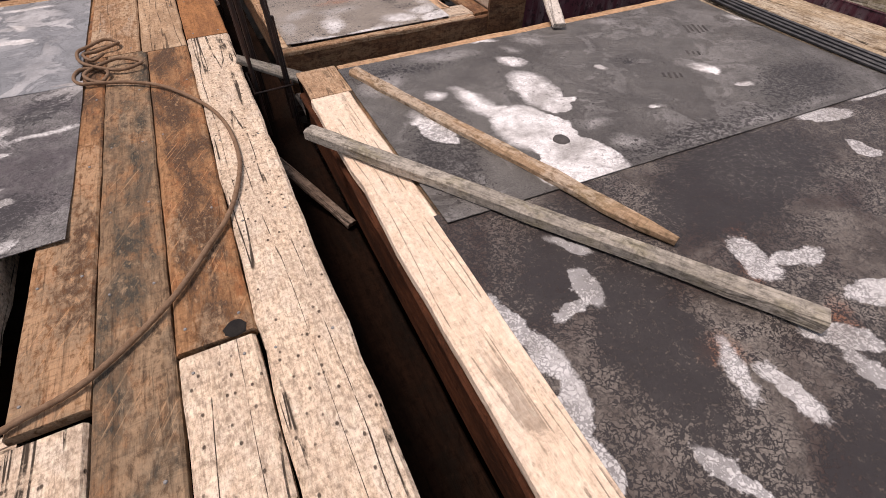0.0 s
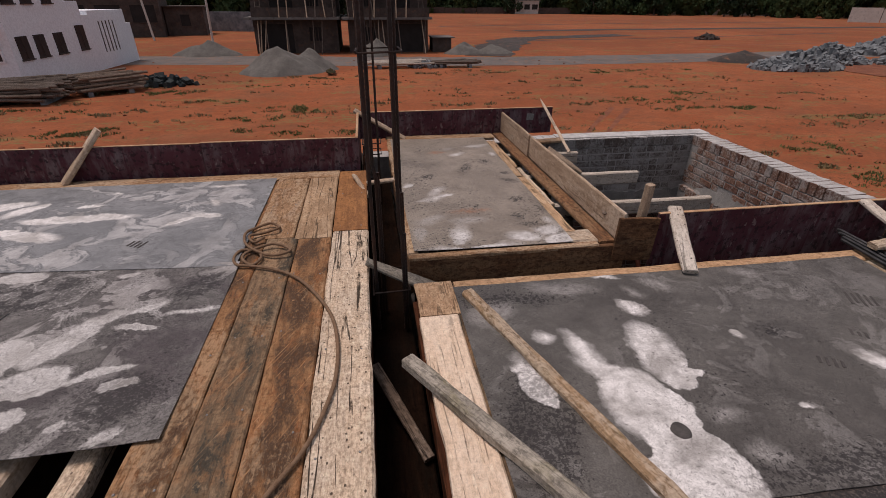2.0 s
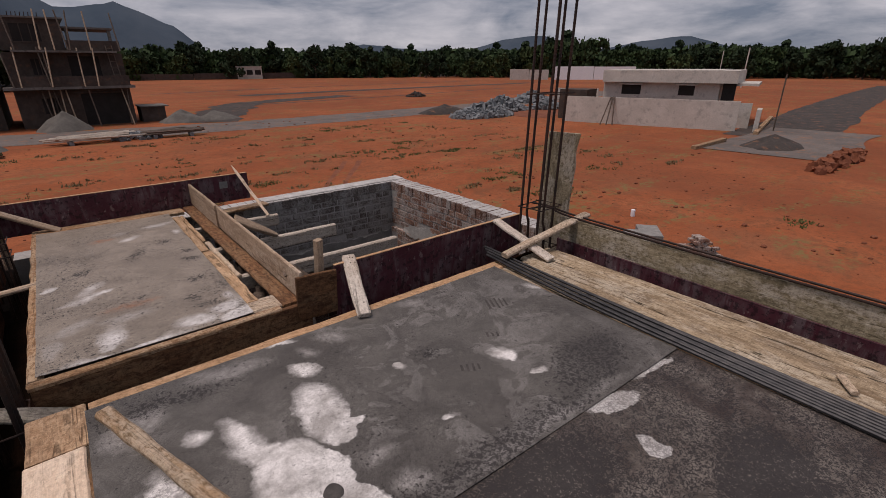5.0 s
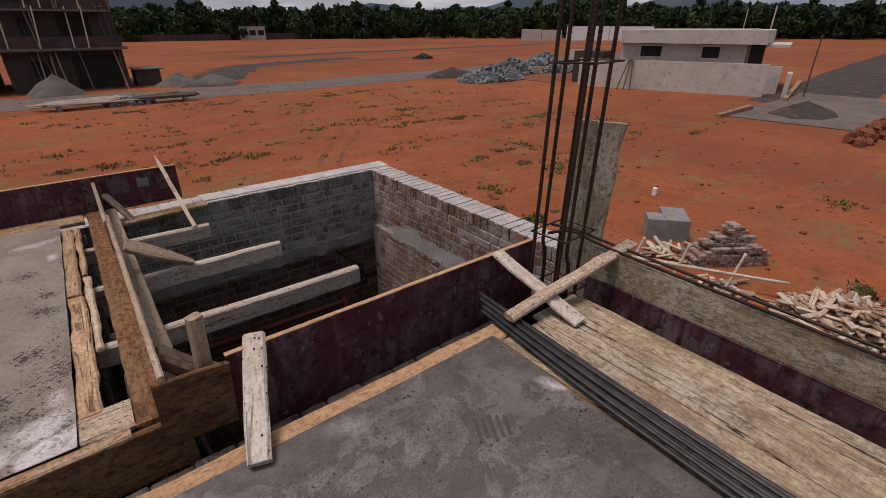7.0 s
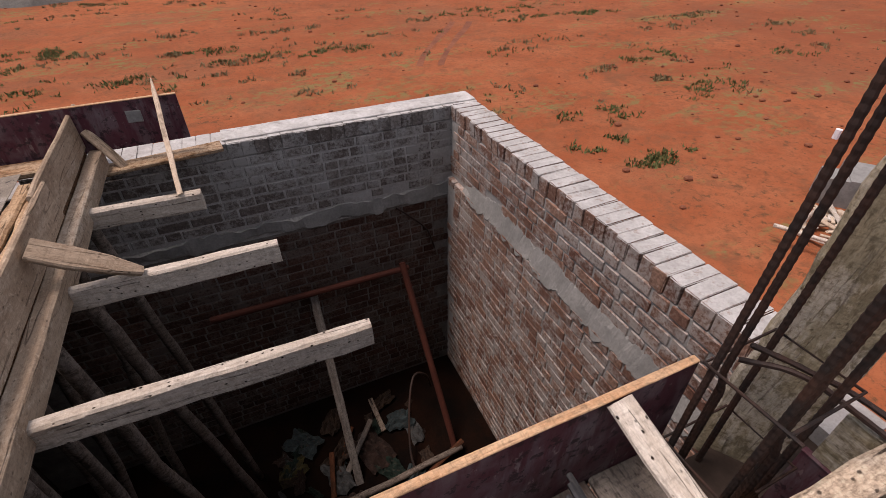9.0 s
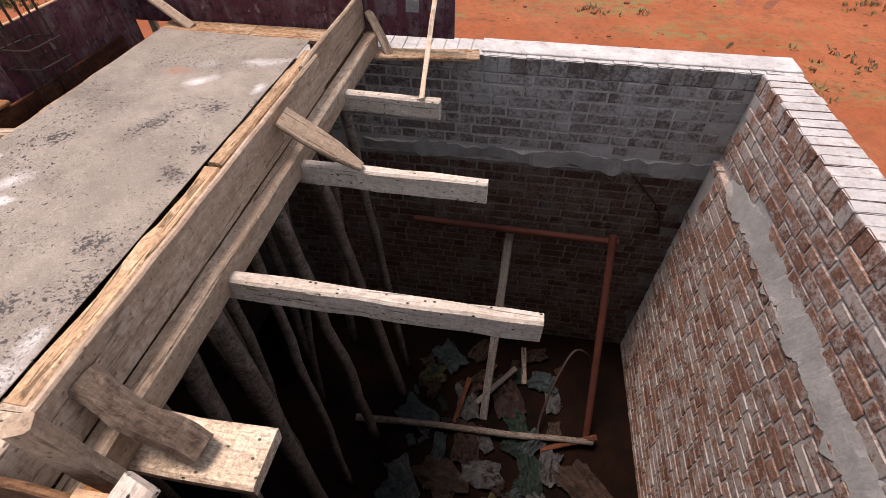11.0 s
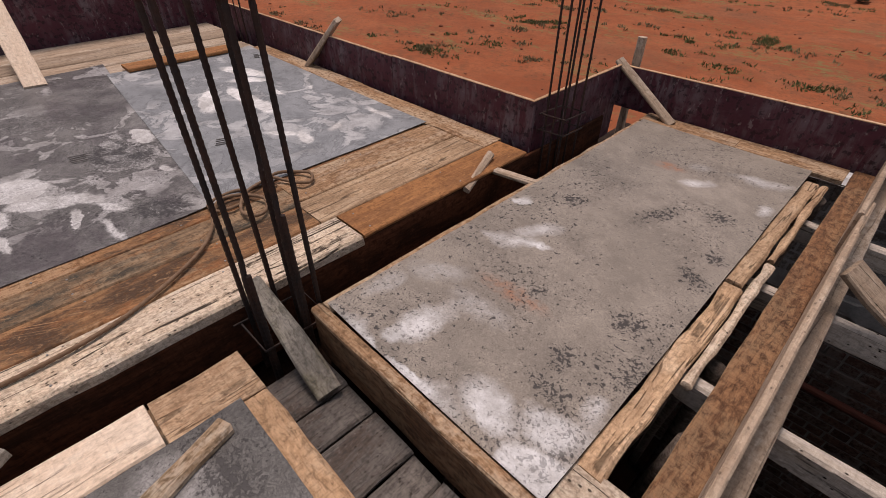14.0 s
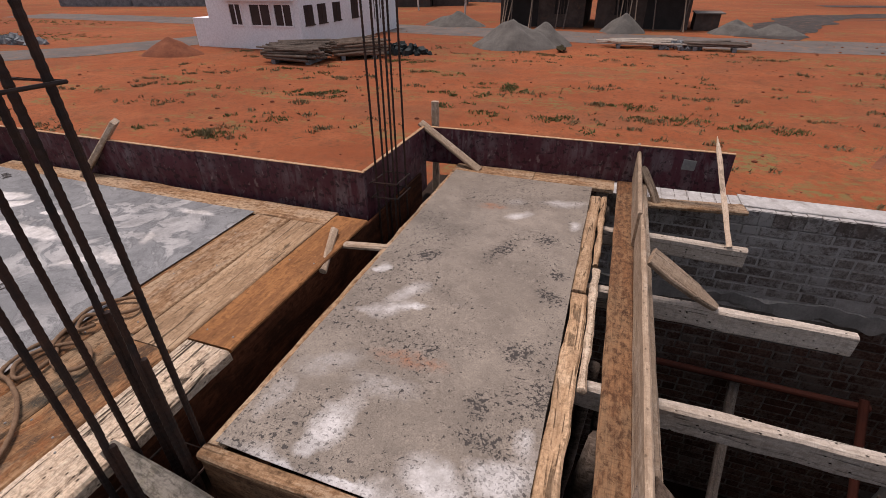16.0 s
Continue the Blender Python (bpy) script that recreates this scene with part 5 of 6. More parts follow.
# ---- surroundings: roads and earthworks ----
M_ROAD = rough_plain("grey_gravel_road", (0.115, 0.10, 0.092), (0.17, 0.145, 0.13), 0.5, 6.0, 1.0, 0.4, 0.03, third=(0.27, 0.14, 0.085))
M_TAR = rough_plain("dark_gravel", (0.04, 0.035, 0.032), (0.072, 0.060, 0.054), 0.6, 6.0, 1.0, 0.4, 0.03, third=(0.2, 0.10, 0.06))
M_SAND = rough_plain("grey_sand", (0.105, 0.098, 0.088), (0.16, 0.148, 0.134), 1.6, 14.0, 1.0, 0.5, 0.04)
M_REDSOIL = rough_plain("dug_red_soil", (0.16, 0.055, 0.03), (0.25, 0.09, 0.045), 1.2, 8.0, 1.0, 0.5, 0.04)
M_STONE = rough_plain("blue_grey_stone", (0.105, 0.116, 0.124), (0.25, 0.265, 0.275), 1.2, 9.0, 0.9, 0.4, 0.02)
M_RENDER = rough_plain("grey_cement_render", (0.49, 0.46, 0.415), (0.60, 0.565, 0.515), 0.7, 12.0, 0.95, 0.3, 0.01, third=(0.38, 0.36, 0.33))
M_WHITEPAINT = rough_plain("white_wall_paint", (0.78, 0.80, 0.84), (0.83, 0.85, 0.88), 0.4, 8.0, 0.8, 0.1)
M_FARBRICK = rough_plain("grey_brown_blockwork", (0.055, 0.042, 0.036), (0.095, 0.074, 0.064), 0.9, 4.0, 0.95, 0.5, 0.02, third=(0.12, 0.07, 0.05))
M_SLAB = rough_plain("bare_cast_slab", (0.13, 0.12, 0.11), (0.20, 0.185, 0.17), 0.9, 8.0, 0.95, 0.4, 0.01, third=(0.09, 0.08, 0.072))
M_DARKOPEN = rough_plain("dark_interior", (0.022, 0.020, 0.019), (0.034, 0.030, 0.028), 1.0, 8.0, 0.95)
M_GLASSDARK = rough_plain("dark_glazing", (0.03, 0.022, 0.022), (0.05, 0.035, 0.034), 1.0, 8.0, 0.3)
M_LEAF = [rough_plain("foliage_%s" % k, c, tuple(1.6 * x for x in c), 0.16, 1.2, 0.85, 0.1) for k, c in (("dark", (0.014, 0.027, 0.010)), ("mid", (0.022, 0.042, 0.013)), ("olive", (0.034, 0.052, 0.016)))]
M_TRUNK = rough_plain("tree_bark", (0.07, 0.055, 0.042), (0.12, 0.10, 0.08), 2.0, 12.0, 0.95)
M_GRASS = rough_plain("weed_leaves", (0.075, 0.095, 0.030), (0.15, 0.150, 0.055), 3.0, 20.0, 0.9)
M_DRY = rough_plain("dry_weeds", (0.17, 0.13, 0.065), (0.25, 0.19, 0.10), 3.0, 20.0, 0.95)


def strip(name, line, width, mat, label, lift, ragged=0.5):
    """A road along the line, its edges uneven."""
    pts = smooth_path([(x, y, 0) for x, y in line], 10)
    bm = bmesh.new()
    prev = None
    for i, p in enumerate(pts):
        d = (pts[min(i + 1, len(pts) - 1)] - pts[max(i - 1, 0)]).normalized()
        s = Vector((-d.y, d.x, 0))
        w1 = width / 2 + ragged * noise.noise(p * 0.35)
        w2 = width / 2 + ragged * noise.noise(p * 0.35 + Vector((50, 0, 0)))
        row = [bm.verts.new(p + s * w1 + Vector((0, 0, GROUND + lift))), bm.verts.new(p - s * w2 + Vector((0, 0, GROUND + lift)))]
        if prev:
            bm.faces.new((prev[0], prev[1], row[1], row[0]))
        prev = row
    return tagged(link_mesh(name, bm, mat), label, "road", kind="structure")


strip("road", [(-75, 47), (-40, 45.5), (-12, 43), (6, 40.3), (20, 40), (40, 41.5), (75, 47), (140, 60)], 6.5, M_ROAD, "grey gravel site road across the plots", 0.012, 0.8)
strip("road_west", [(-90, 0), (-55, 12), (-38, 21), (-31.5, 31), (-32, 44), (-36, 80)], 5.5, M_ROAD, "grey gravel road past the white house", 0.016, 0.6)
strip("road_branch", [(11, 44), (16, 56), (22, 66), (40, 72)], 5.0, M_TAR, "dark gravel track branching off the road", 0.020, 1.2)
strip("road_east", [(38, 8.5), (52, 10), (70, 12.5), (95, 15), (150, 20)], 6.0, M_TAR, "dark tarred road by the grey house", 0.016, 0.4)
strip("road_far", [(26, 84), (60, 88), (110, 92)], 4.0, M_TAR, "dark gravel track between far plots", 0.024, 1.0)
strip("pavement", [(30.5, 6.3), (37, 6.8), (45, 7.5)], 6.6, M_ROAD, "concrete apron in front of the grey house", 0.028, 0.4)
strip("ground_soil", [(36, 31), (42, 31), (48, 33)], 7.0, M_REDSOIL, "freshly dug dark red soil", 0.03, 1.5)


def heap(name, x, y, rx, ry, h, mat, label, category="heap", peaks=1, seed=1):
    """A poured heap with a broken, slumped outline."""
    bm = bmesh.new()
    nr, na = 12, 34
    rings = [[bm.verts.new((0, 0, h * (1 + 0.1 * noise.noise(Vector((seed, 0, 0))))))]]
    for i in range(1, nr + 1):
        u = i / nr
        ring = []
        for k in range(na):
            t = 2 * math.pi * k / na
            p = Vector((math.cos(t), math.sin(t), 0))
            edge = 1 + 0.22 * noise.noise(p * 1.6 + Vector((seed * 3, 0, 0)))
            q = p * u
            z = h * max(0.0, 1 - u) ** 0.9 * (1 + 0.22 * noise.noise(q * 2.6 + Vector((0, seed, 0)))) + (0.25 * h * (1 - u) * u * 4 * noise.noise(q * 1.7 + Vector((seed, seed, 0))) if peaks > 1 else 0)
            ring.append(bm.verts.new((q.x * rx * edge, q.y * ry * edge, z - 0.02 if i == nr else z)))
        rings.append(ring)
    for k in range(na):
        bm.faces.new((rings[0][0], rings[1][k], rings[1][(k + 1) % na]))
    for i in range(1, nr):
        for k in range(na):
            bm.faces.new((rings[i][k], rings[i + 1][k], rings[i + 1][(k + 1) % na], rings[i][(k + 1) % na]))
    ob = link_mesh(name, bm, mat, smooth=True)
    ob.location = (x, y, GROUND)
    return tagged(ob, label, category, kind="stuff")


heap("sand_heap", -6.2, 34.6, 3.1, 2.3, 1.75, M_SAND, "large grey sand heap beside the road", peaks=2, seed=2)
heap("sand_heap", -4.3, 36.0, 2.0, 1.7, 1.5, M_SAND, "grey sand heap leaning on a larger one", seed=5)
heap("sand_heap", 1.0, 45.6, 1.9, 1.5, 1.5, M_SAND, "grey sand heap in front of the unfinished house", seed=3)
heap("sand_heap", 9.5, 46.5, 2.0, 1.4, 1.1, M_SAND, "low grey sand heap by the road", seed=7)
heap("sand_heap", 12.5, 46.8, 2.2, 1.4, 0.8, M_SAND, "low grey sand heap by the road", seed=8)
heap("sand_heap", -14.5, 47.5, 3.0, 1.6, 1.3, M_SAND, "grey sand heap across the road", seed=12)
heap("gravel_heap", 33.0, 37.5, 3.2, 2.0, 0.9, M_TAR, "dark gravel heap by the road", seed=9)
heap("gravel_heap", 34.3, 7.2, 2.4, 1.5, 0.75, M_TAR, "dark gravel heap on the concrete apron", seed=10)
heap("soil_heap", -27.2, 25.0, 2.2, 1.5, 1.1, M_REDSOIL, "brown soil heap near the white house", seed=4)


def rubble(x, y, rx, ry, h, count, label, size=0.33, mat=M_STONE, seed=3):
    """A pile of broken stones, each its own block, joined."""
    r = random.Random(seed)
    verts, faces = [], []
    for _ in range(count):
        t, u = r.random() * 2 * math.pi, r.random() ** 0.6
        px, py = math.cos(t) * u * rx, math.sin(t) * u * ry
        z = h * max(0, 1 - u) * r.random() ** 0.35
        m = pose(px, py, z, r.random() * 360, r.random() * 360, r.random() * 360)
        base = len(verts)
        s = size * (0.5 + r.random())
        for i in (-1, 1):
            for j in (-1, 1):
                for k in (-1, 1):
                    verts.append(tuple(m @ Vector((i * s * (0.35 + 0.3 * r.random()), j * s * (0.25 + 0.25 * r.random()), k * s * (0.2 + 0.2 * r.random())))))
        faces += [[base + q for q in f] for f in ((0, 1, 3, 2), (4, 6, 7, 5), (0, 4, 5, 1), (2, 3, 7, 6), (0, 2, 6, 4), (1, 5, 7, 3))]
    me = bpy.data.meshes.new("rubble_heap")
    me.from_pydata(verts, [], faces)
    me.materials.append(mat)
    ob = new("rubble_heap", me)
    ob.location = (x, y, GROUND + 0.05)
    return tagged(ob, label, "rubble", kind="stuff")


rubble(33.4, 32.2, 3.7, 2.2, 1.3, 620, "heap of broken blue-grey building stones", 0.34)
rubble(39.5, 35.5, 3.6, 2.4, 1.6, 600, "heap of broken blue-grey building stones", 0.34, seed=4)
rubble(52.0, 42.0, 3.4, 2.4, 1.4, 240, "heap of broken blue-grey building stones", 0.5, seed=5)
rubble(45.0, 33.5, 2.4, 1.6, 1.0, 160, "heap of broken blue-grey building stones", 0.45, seed=6)
rubble(47.0, 62.0, 1.6, 1.0, 0.8, 90, "small dark heap of stones on the far plot", 0.4, M_TAR, 8)
rubble(31.0, 3.2, 4.5, 0.6, 0.5, 170, "row of rough stones edging the apron", 0.3, M_REDSOIL, 9)
rubble(-44.0, 26.0, 3.0, 0.8, 0.5, 120, "low line of rough stones by the road", 0.4, M_STONE, 10)


def log_stack(name, x, y, turn, length, across, layers, r0, mat, label, seed):
    """Poles stacked in uneven layers on blocks."""
    r = random.Random(seed)
    root = empty(name, pose(x, y, GROUND, 0, 0, turn), label, "timber stack")
    for k in (-1, 1):
        bm = bmesh.new()
        add_box(bm, (k * length * 0.3 - 0.12, -across / 2, 0), (k * length * 0.3 + 0.12, across / 2, 0.25))
        part("block", bm, M_STONE, root)
    for j in range(layers):
        n = int(across / (r0 * 2.1)) - j
        for i in range(max(2, n)):
            l = length * (0.7 + 0.35 * r.random())
            yy = -across / 2 + (i + 0.5 + 0.4 * r.random()) * across / max(2, n)
            z = 0.25 + r0 + j * r0 * 1.7
            o = (r.random() - 0.5) * length * 0.3
            part("pole", tube_bm([(-l / 2 + o, yy + 0.1 * (r.random() - 0.5), z + 0.05 * r.random()), (l / 2 + o, yy + 0.9 * (r.random() - 0.5), z + 0.22 * (r.random() - 0.3))], r0 * (0.7 + 0.5 * r.random()), 6), mat, root)
    return root


log_stack("pole_stack", -17.2, 25.0, 8, 3.6, 2.6, 6, 0.07, M_POLE, "stack of pale prop poles by the white house", 3)
log_stack("pole_stack", -14.6, 27.4, 35, 3.2, 2.4, 5, 0.08, M_BARK, "stack of dark prop poles by the white house", 4)
log_stack("plank_stack", 2.2, 36.3, 4, 4.5, 1.5, 2, 0.06, M_WHITEWOOD, "low stack of grey planks at the road's edge", 5)
log_stack("plank_stack", 6.8, 36.2, -4, 3.8, 1.3, 2, 0.06, M_POLE, "low stack of grey planks at the road's edge", 6)
rubble(4.6, 36.4, 1.4, 0.8, 0.4, 60, "scattered broken stones between the planks", 0.3, M_STONE, 14)
rubble(-12.6, 29.6, 2.2, 1.0, 0.5, 80, "blue plastic and rubble by the pole stacks", 0.35, M_SACKS[5], 15)
sack(-2.6, 33.0, GROUND + 0.12, (0.55, 0.3, 0.2), M_SACKS[1], "yellow plastic sack lying on the red earth", "yellow_sack", "sack")


for k, (line, wid) in enumerate((([(20, 62), (45, 66), (80, 74)], 0.8), ([(30, 78), (70, 82), (120, 80)], 1.0), ([(38, 52), (60, 55), (95, 58)], 0.7), ([(15, 100), (60, 112), (110, 118)], 1.4), ([(50, 130), (90, 128), (130, 120)], 1.6))):
    strip("ground_rut", line, wid, M_REDSOIL if k % 3 else M_TAR, "dark rut worn into the red earth", 0.008 + 0.001 * k, 0.3 * wid)
for k, line in enumerate(([(8.0, 14.3), (9.6, 16.8), (11.8, 19.8)], [(8.7, 14.1), (10.3, 16.5), (12.5, 19.5)])):
    strip("ground_track", line, 0.22, M_REDSOIL, "tyre track pressed into the red earth", 0.004 + 0.001 * k, 0.12)


# ---- houses ----
def house_box(root, name, lo, hi, mat, label=""):
    bm = bmesh.new()
    add_box(bm, lo, hi)
    return part(name, bm, mat, root, label)


def opening(root, x0, x1, y, z0, z1, bars=0, frame=M_FARBRICK, name="window", deep=0.4, dark=M_DARKOPEN):
    """A dark recess in a south-facing front, framed, with bars."""
    bm = bmesh.new()
    add_box(bm, (x0, y - 0.02, z0), (x1, y + deep, z1))
    win = part(name, bm, dark, root)
    t = 0.09
    bm = bmesh.new()
    add_box(bm, (x0 - t, y - 0.09, z0 - t), (x0, y, z1 + t))
    add_box(bm, (x1, y - 0.09, z0 - t), (x1 + t, y, z1 + t))
    add_box(bm, (x0, y - 0.09, z1), (x1, y, z1 + t))
    add_box(bm, (x0, y - 0.09, z0 - t), (x1, y, z0))
    part("frame", bm, frame, win)
    for k in range(bars):
        x = x0 + (x1 - x0) * (k + 1) / (bars + 1)
        bm = bmesh.new()
        add_box(bm, (x - 0.035, y - 0.06, z0), (x + 0.035, y - 0.025, z1))
        part("bar", bm, frame, win)
    return win


def unfinished_house(x, y, width, tall, label, mirror=False):
    """Three storeys of bare blockwork: slabs, deep openings, poles leaning on the front."""
    root = empty("unfinished_house", (x, y, GROUND), label, "house")
    w2 = width / 2
    house_box(root, "wall", (-w2, 0.0, 0), (w2, 9, 3.0), M_FARBRICK)
    house_box(root, "slab", (-w2 - 0.5, -1.3, 3.0), (w2 + 0.3, 9, 3.2), M_SLAB)
    house_box(root, "wall", (-w2, 0.25, 3.2), (w2, 9, 5.75), M_FARBRICK)
    house_box(root, "slab", (-w2 + 0.6, -0.9, 5.75), (w2 - 0.4, 9, 5.9), M_SLAB)
    s = -1 if mirror else 1
    a_, b_ = sorted((s * -w2, s * 0.2))
    house_box(root, "wall", (a_, 1.5, 5.9), (b_, 9, 8.3), M_FARBRICK)
    house_box(root, "roof", (a_ - 0.3, 1.2, 8.3), (b_ + 0.3, 9, 8.42), M_SLAB)
    a_, b_ = sorted((s * 0.2, s * w2))
    house_box(root, "parapet", (a_, 0.1, 5.9), (b_, 0.3, 6.7), M_FARBRICK)
    house_box(root, "canopy", (min(s * 0.2, s * w2), 2.5, 7.7), (max(s * 0.2, s * w2), 7, 7.85), M_SLAB)
    for px in (0.6, w2 - 0.3):
        house_box(root, "pillar", (s * px - 0.12, 2.6, 5.9), (s * px + 0.12, 2.85, 7.7), M_SLAB)
    house_box(root, "balcony_parapet", (-w2 + 0.2, -1.25, 3.2), (w2, -1.1, 4.0), M_FARBRICK)
    a_, b_ = sorted((s * 0.3, s * (w2 - 0.5)))
    opening(root, a_, b_, 0.0, 0.05, 2.6, name="garage_opening", deep=3.0)
    a_, b_ = sorted((s * -2.3, s * -1.2))
    opening(root, a_, b_, 0.0, 1.1, 2.3, 3)
    opening(root, a_, b_, 0.25, 4.1, 5.3, 3)
    a_, b_ = sorted((s * 0.1, s * 2.2))
    opening(root, a_, b_, 0.25, 3.3, 5.5, name="door_opening", deep=2.0)
    a_, b_ = sorted((s * -3.0, s * -1.2))
    opening(root, a_, b_, 1.5, 6.6, 7.9, 2)
    r = random.Random(int(x * 10))
    for k in range(22):
        px = -w2 + width * r.random()
        z0 = (0.0, 3.2, 5.9)[k % 3]
        part("scaffold_pole", tube_bm([(px, -1.5 - 0.3 * (k % 2), z0), (px + 0.7 * (r.random() - 0.5), -0.9 + 0.5 * r.random(), z0 + 2.9)], 0.05, 6), M_GREYWOOD if k % 2 else M_POLE, root)
    lad = sorted((s * (w2 - 0.9), s * (w2 - 0.45)))
    for px in lad:
        part("ladder_rail", tube_bm([(px, -0.6, 3.3), (px - 0.15 * s, 0.1, 6.4)], 0.04, 6), M_POLE, root)
    for k in range(6):
        u = (k + 0.5) / 6
        part("ladder_rung", tube_bm([(lad[0] - 0.15 * s * u, -0.6 + 0.7 * u, 3.3 + 3.1 * u), (lad[1] - 0.15 * s * u, -0.6 + 0.7 * u, 3.3 + 3.1 * u)], 0.03, 6), M_POLE, root)
    for k in range(8):
        px = a_ + 0.1 + (b_ - a_) * k / 7
        part("starter_bar", tube_bm([(px, 1.7, 8.4), (px + 0.05, 1.7, 8.75)], 0.03, 5), M_STEEL, root)
    return root


unfinished_house(2.3, 48.5, 7.8, 8, "bare grey-brown blockwork house with leaning poles")
unfinished_house(-6.5, 48.5, 7.8, 8, "bare grey-brown blockwork house with dark openings", mirror=True)
root = empty("lean_to_shed", (7.6, 48.5, GROUND), "small dark lean-to shed beside the unfinished house", "shed")
house_box(root, "wall", (-0.9, 0, 0), (1.0, 2.5, 1.3), M_FARBRICK)
house_box(root, "roof", (-1.0, -0.3, 1.3), (1.3, 2.7, 1.38), M_SLAB)


def white_house():
    root = empty("white_house", (-19.3, 28.6, GROUND), "white painted two-storey house with dark window panes", "house")
    house_box(root, "wall", (-7.6, 0, 0), (0, 6.7, 7.0), M_WHITEPAINT)
    house_box(root, "rear_wall", (-7.3, 6.7, 0), (-0.02, 9.2, 3.65), M_WHITEPAINT)
    house_box(root, "balcony_wall", (-7.3, 6.7, 3.65), (-0.04, 8.3, 4.5), M_WHITEPAINT)
    house_box(root, "side_wall", (-7.0, 9.2, 0), (-0.03, 14.8, 3.9), M_WHITEPAINT)
    house_box(root, "end_wall", (-7.0, 14.8, 0), (-0.05, 15.6, 2.9), M_WHITEPAINT)
    house_box(root, "parapet", (-7.6, 0.05, 7.0), (-0.05, 0.2, 7.8), M_WHITEPAINT)
    house_box(root, "roof_slab", (-7.9, -0.2, 6.9), (0.25, 6.9, 7.0), M_WHITEPAINT)
    house_box(root, "annex", (-9.2, 0.1, 0), (-7.6, 6, 1.9), M_WHITEPAINT)
    for z0 in (1.55, 4.4):
        for x0, x1 in ((-5.6, -4.7), (-3.9, -2.3), (-1.9, -0.6)):
            opening(root, x0, x1, 0, z0, z0 + 1.25, 1, M_WHITEPAINT, deep=0.02, dark=M_GLASSDARK)
        bm = bmesh.new()
        add_box(bm, (-6.0, -0.45, z0 + 1.5), (-0.3, 0, z0 + 1.6))
        part("sunshade", bm, M_WHITEPAINT, root)
        for y0, tall in ((0.55, 1.2), (2.2, 1.2), (4.2, 1.2), (6.95, 1.5)):
            if z0 > 4 and y0 > 6:
                continue
            bm = bmesh.new()
            add_box(bm, (-0.02, y0, z0), (0.03, y0 + 1.05, z0 + tall))
            win = part("window", bm, M_GLASSDARK, root)
            bm = bmesh.new()
            add_box(bm, (0.03, y0 + 0.49, z0), (0.05, y0 + 0.55, z0 + tall))
            add_box(bm, (0.0, y0 - 0.06, z0 - 0.07), (0.09, y0 + 1.11, z0))
            part("frame", bm, M_FARBRICK, win)
    for k in range(5):
        house_box(root, "slit", (-0.05, 10.3 + 0.55 * k, 1.1), (-0.01, 10.42 + 0.55 * k, 3.2), M_GLASSDARK)


white_house()


def grey_house():
    root = empty("grey_house", (38.3, 17.5, GROUND), "single-storey grey rendered house behind its yard wall", "house")
    m = pose(0, 0, 0, 0, 0, 17)
    def box(name, lo, hi, mat):
        bm = bmesh.new()
        add_box(bm, lo, hi, m)
        return part(name, bm, mat, root)
    box("yard_wall", (-0.1, -6.2, 0), (0.12, 7.2, 2.15), M_RENDER)
    box("wall", (3.0, -4.4, 0), (12, 4.8, 4.3), M_RENDER)
    box("wall", (2.4, -5.6, 3.3), (12, 4.8, 4.25), M_RENDER)
    box("porch", (3.4, -7.0, 3.1), (10, -4.4, 3.3), M_RENDER)
    box("gate", (2.2, -6.9, 0), (2.35, -5.6, 1.9), M_RENDER)
    box("gate_post", (0.2, -7.6, 0), (2.0, -7.3, 1.6), M_RENDER)
    box("door_opening", (2.96, -5.5, 1.4), (3.5, -4.6, 3.3), M_DARKOPEN)
    for y0, y1 in ((-2.6, -1.4), (1.6, 3.2)):
        win = box("window", (2.97, y0, 2.3), (3.4, y1, 3.1), M_DARKOPEN)
        bm = bmesh.new()
        add_box(bm, (2.6, y0 - 0.2, 3.1), (3.0, y1 + 0.2, 3.2), m)
        part("sunshade", bm, M_RENDER, win)
    box("outhouse", (2.2, 6.0, 0), (5, 8.6, 2.6), M_FARBRICK)
    for k in range(3):
        part("leaning_pole", tube_bm([m @ Vector((-1.1, 2.6 + 0.5 * k, 0)), m @ Vector((-0.14, 2.9 + 0.15 * k, 2.2))], 0.05, 6), M_POLE, root)
    part("pole", tube_bm([m @ Vector((1.8, -8.6, 0)), m @ Vector((1.7, -8.6, 4.0))], 0.05, 6), M_POLE, root)


grey_house()


def small_building(x, y, w_, d_, h, turn, mat, label, windows=2, name="far_house"):
    root = empty(name, pose(x, y, GROUND, 0, 0, turn), label, "house")
    house_box(root, "wall", (-w_ / 2, 0, 0), (w_ / 2, d_, h), mat)
    house_box(root, "roof", (-w_ / 2 - 0.3, -0.4, h), (w_ / 2 + 0.3, d_ + 0.3, h + 0.2), mat)
    for k in range(windows):
        cx = -w_ / 2 + w_ * (k + 0.5) / windows
        opening(root, cx - w_ * 0.12, cx + w_ * 0.12, 0, h * 0.35, h * 0.75, 0, mat, deep=0.05)
    return root


small_building(64, 196, 9, 8, 4.5, -15, M_RENDER, "small grey house in front of the far trees", 3)
small_building(141, 196, 12, 9, 5, -35, M_WHITEPAINT, "white far house in front of the trees", 3)
small_building(143, 201, 7, 7, 8.5, -35, M_WHITEPAINT, "taller white far house before the trees", 2)
small_building(124, 206, 3, 3, 5, -35, M_WHITEPAINT, "narrow white far building before the trees", 1)
small_building(-33, 72, 12, 9, 5.2, 12, M_FARBRICK, "low bare blockwork house beyond the road", 3, "blockwork_house")
small_building(-25, 76, 5, 6, 3.6, 12, M_FARBRICK, "small bare blockwork shed beyond the road", 1, "blockwork_house")


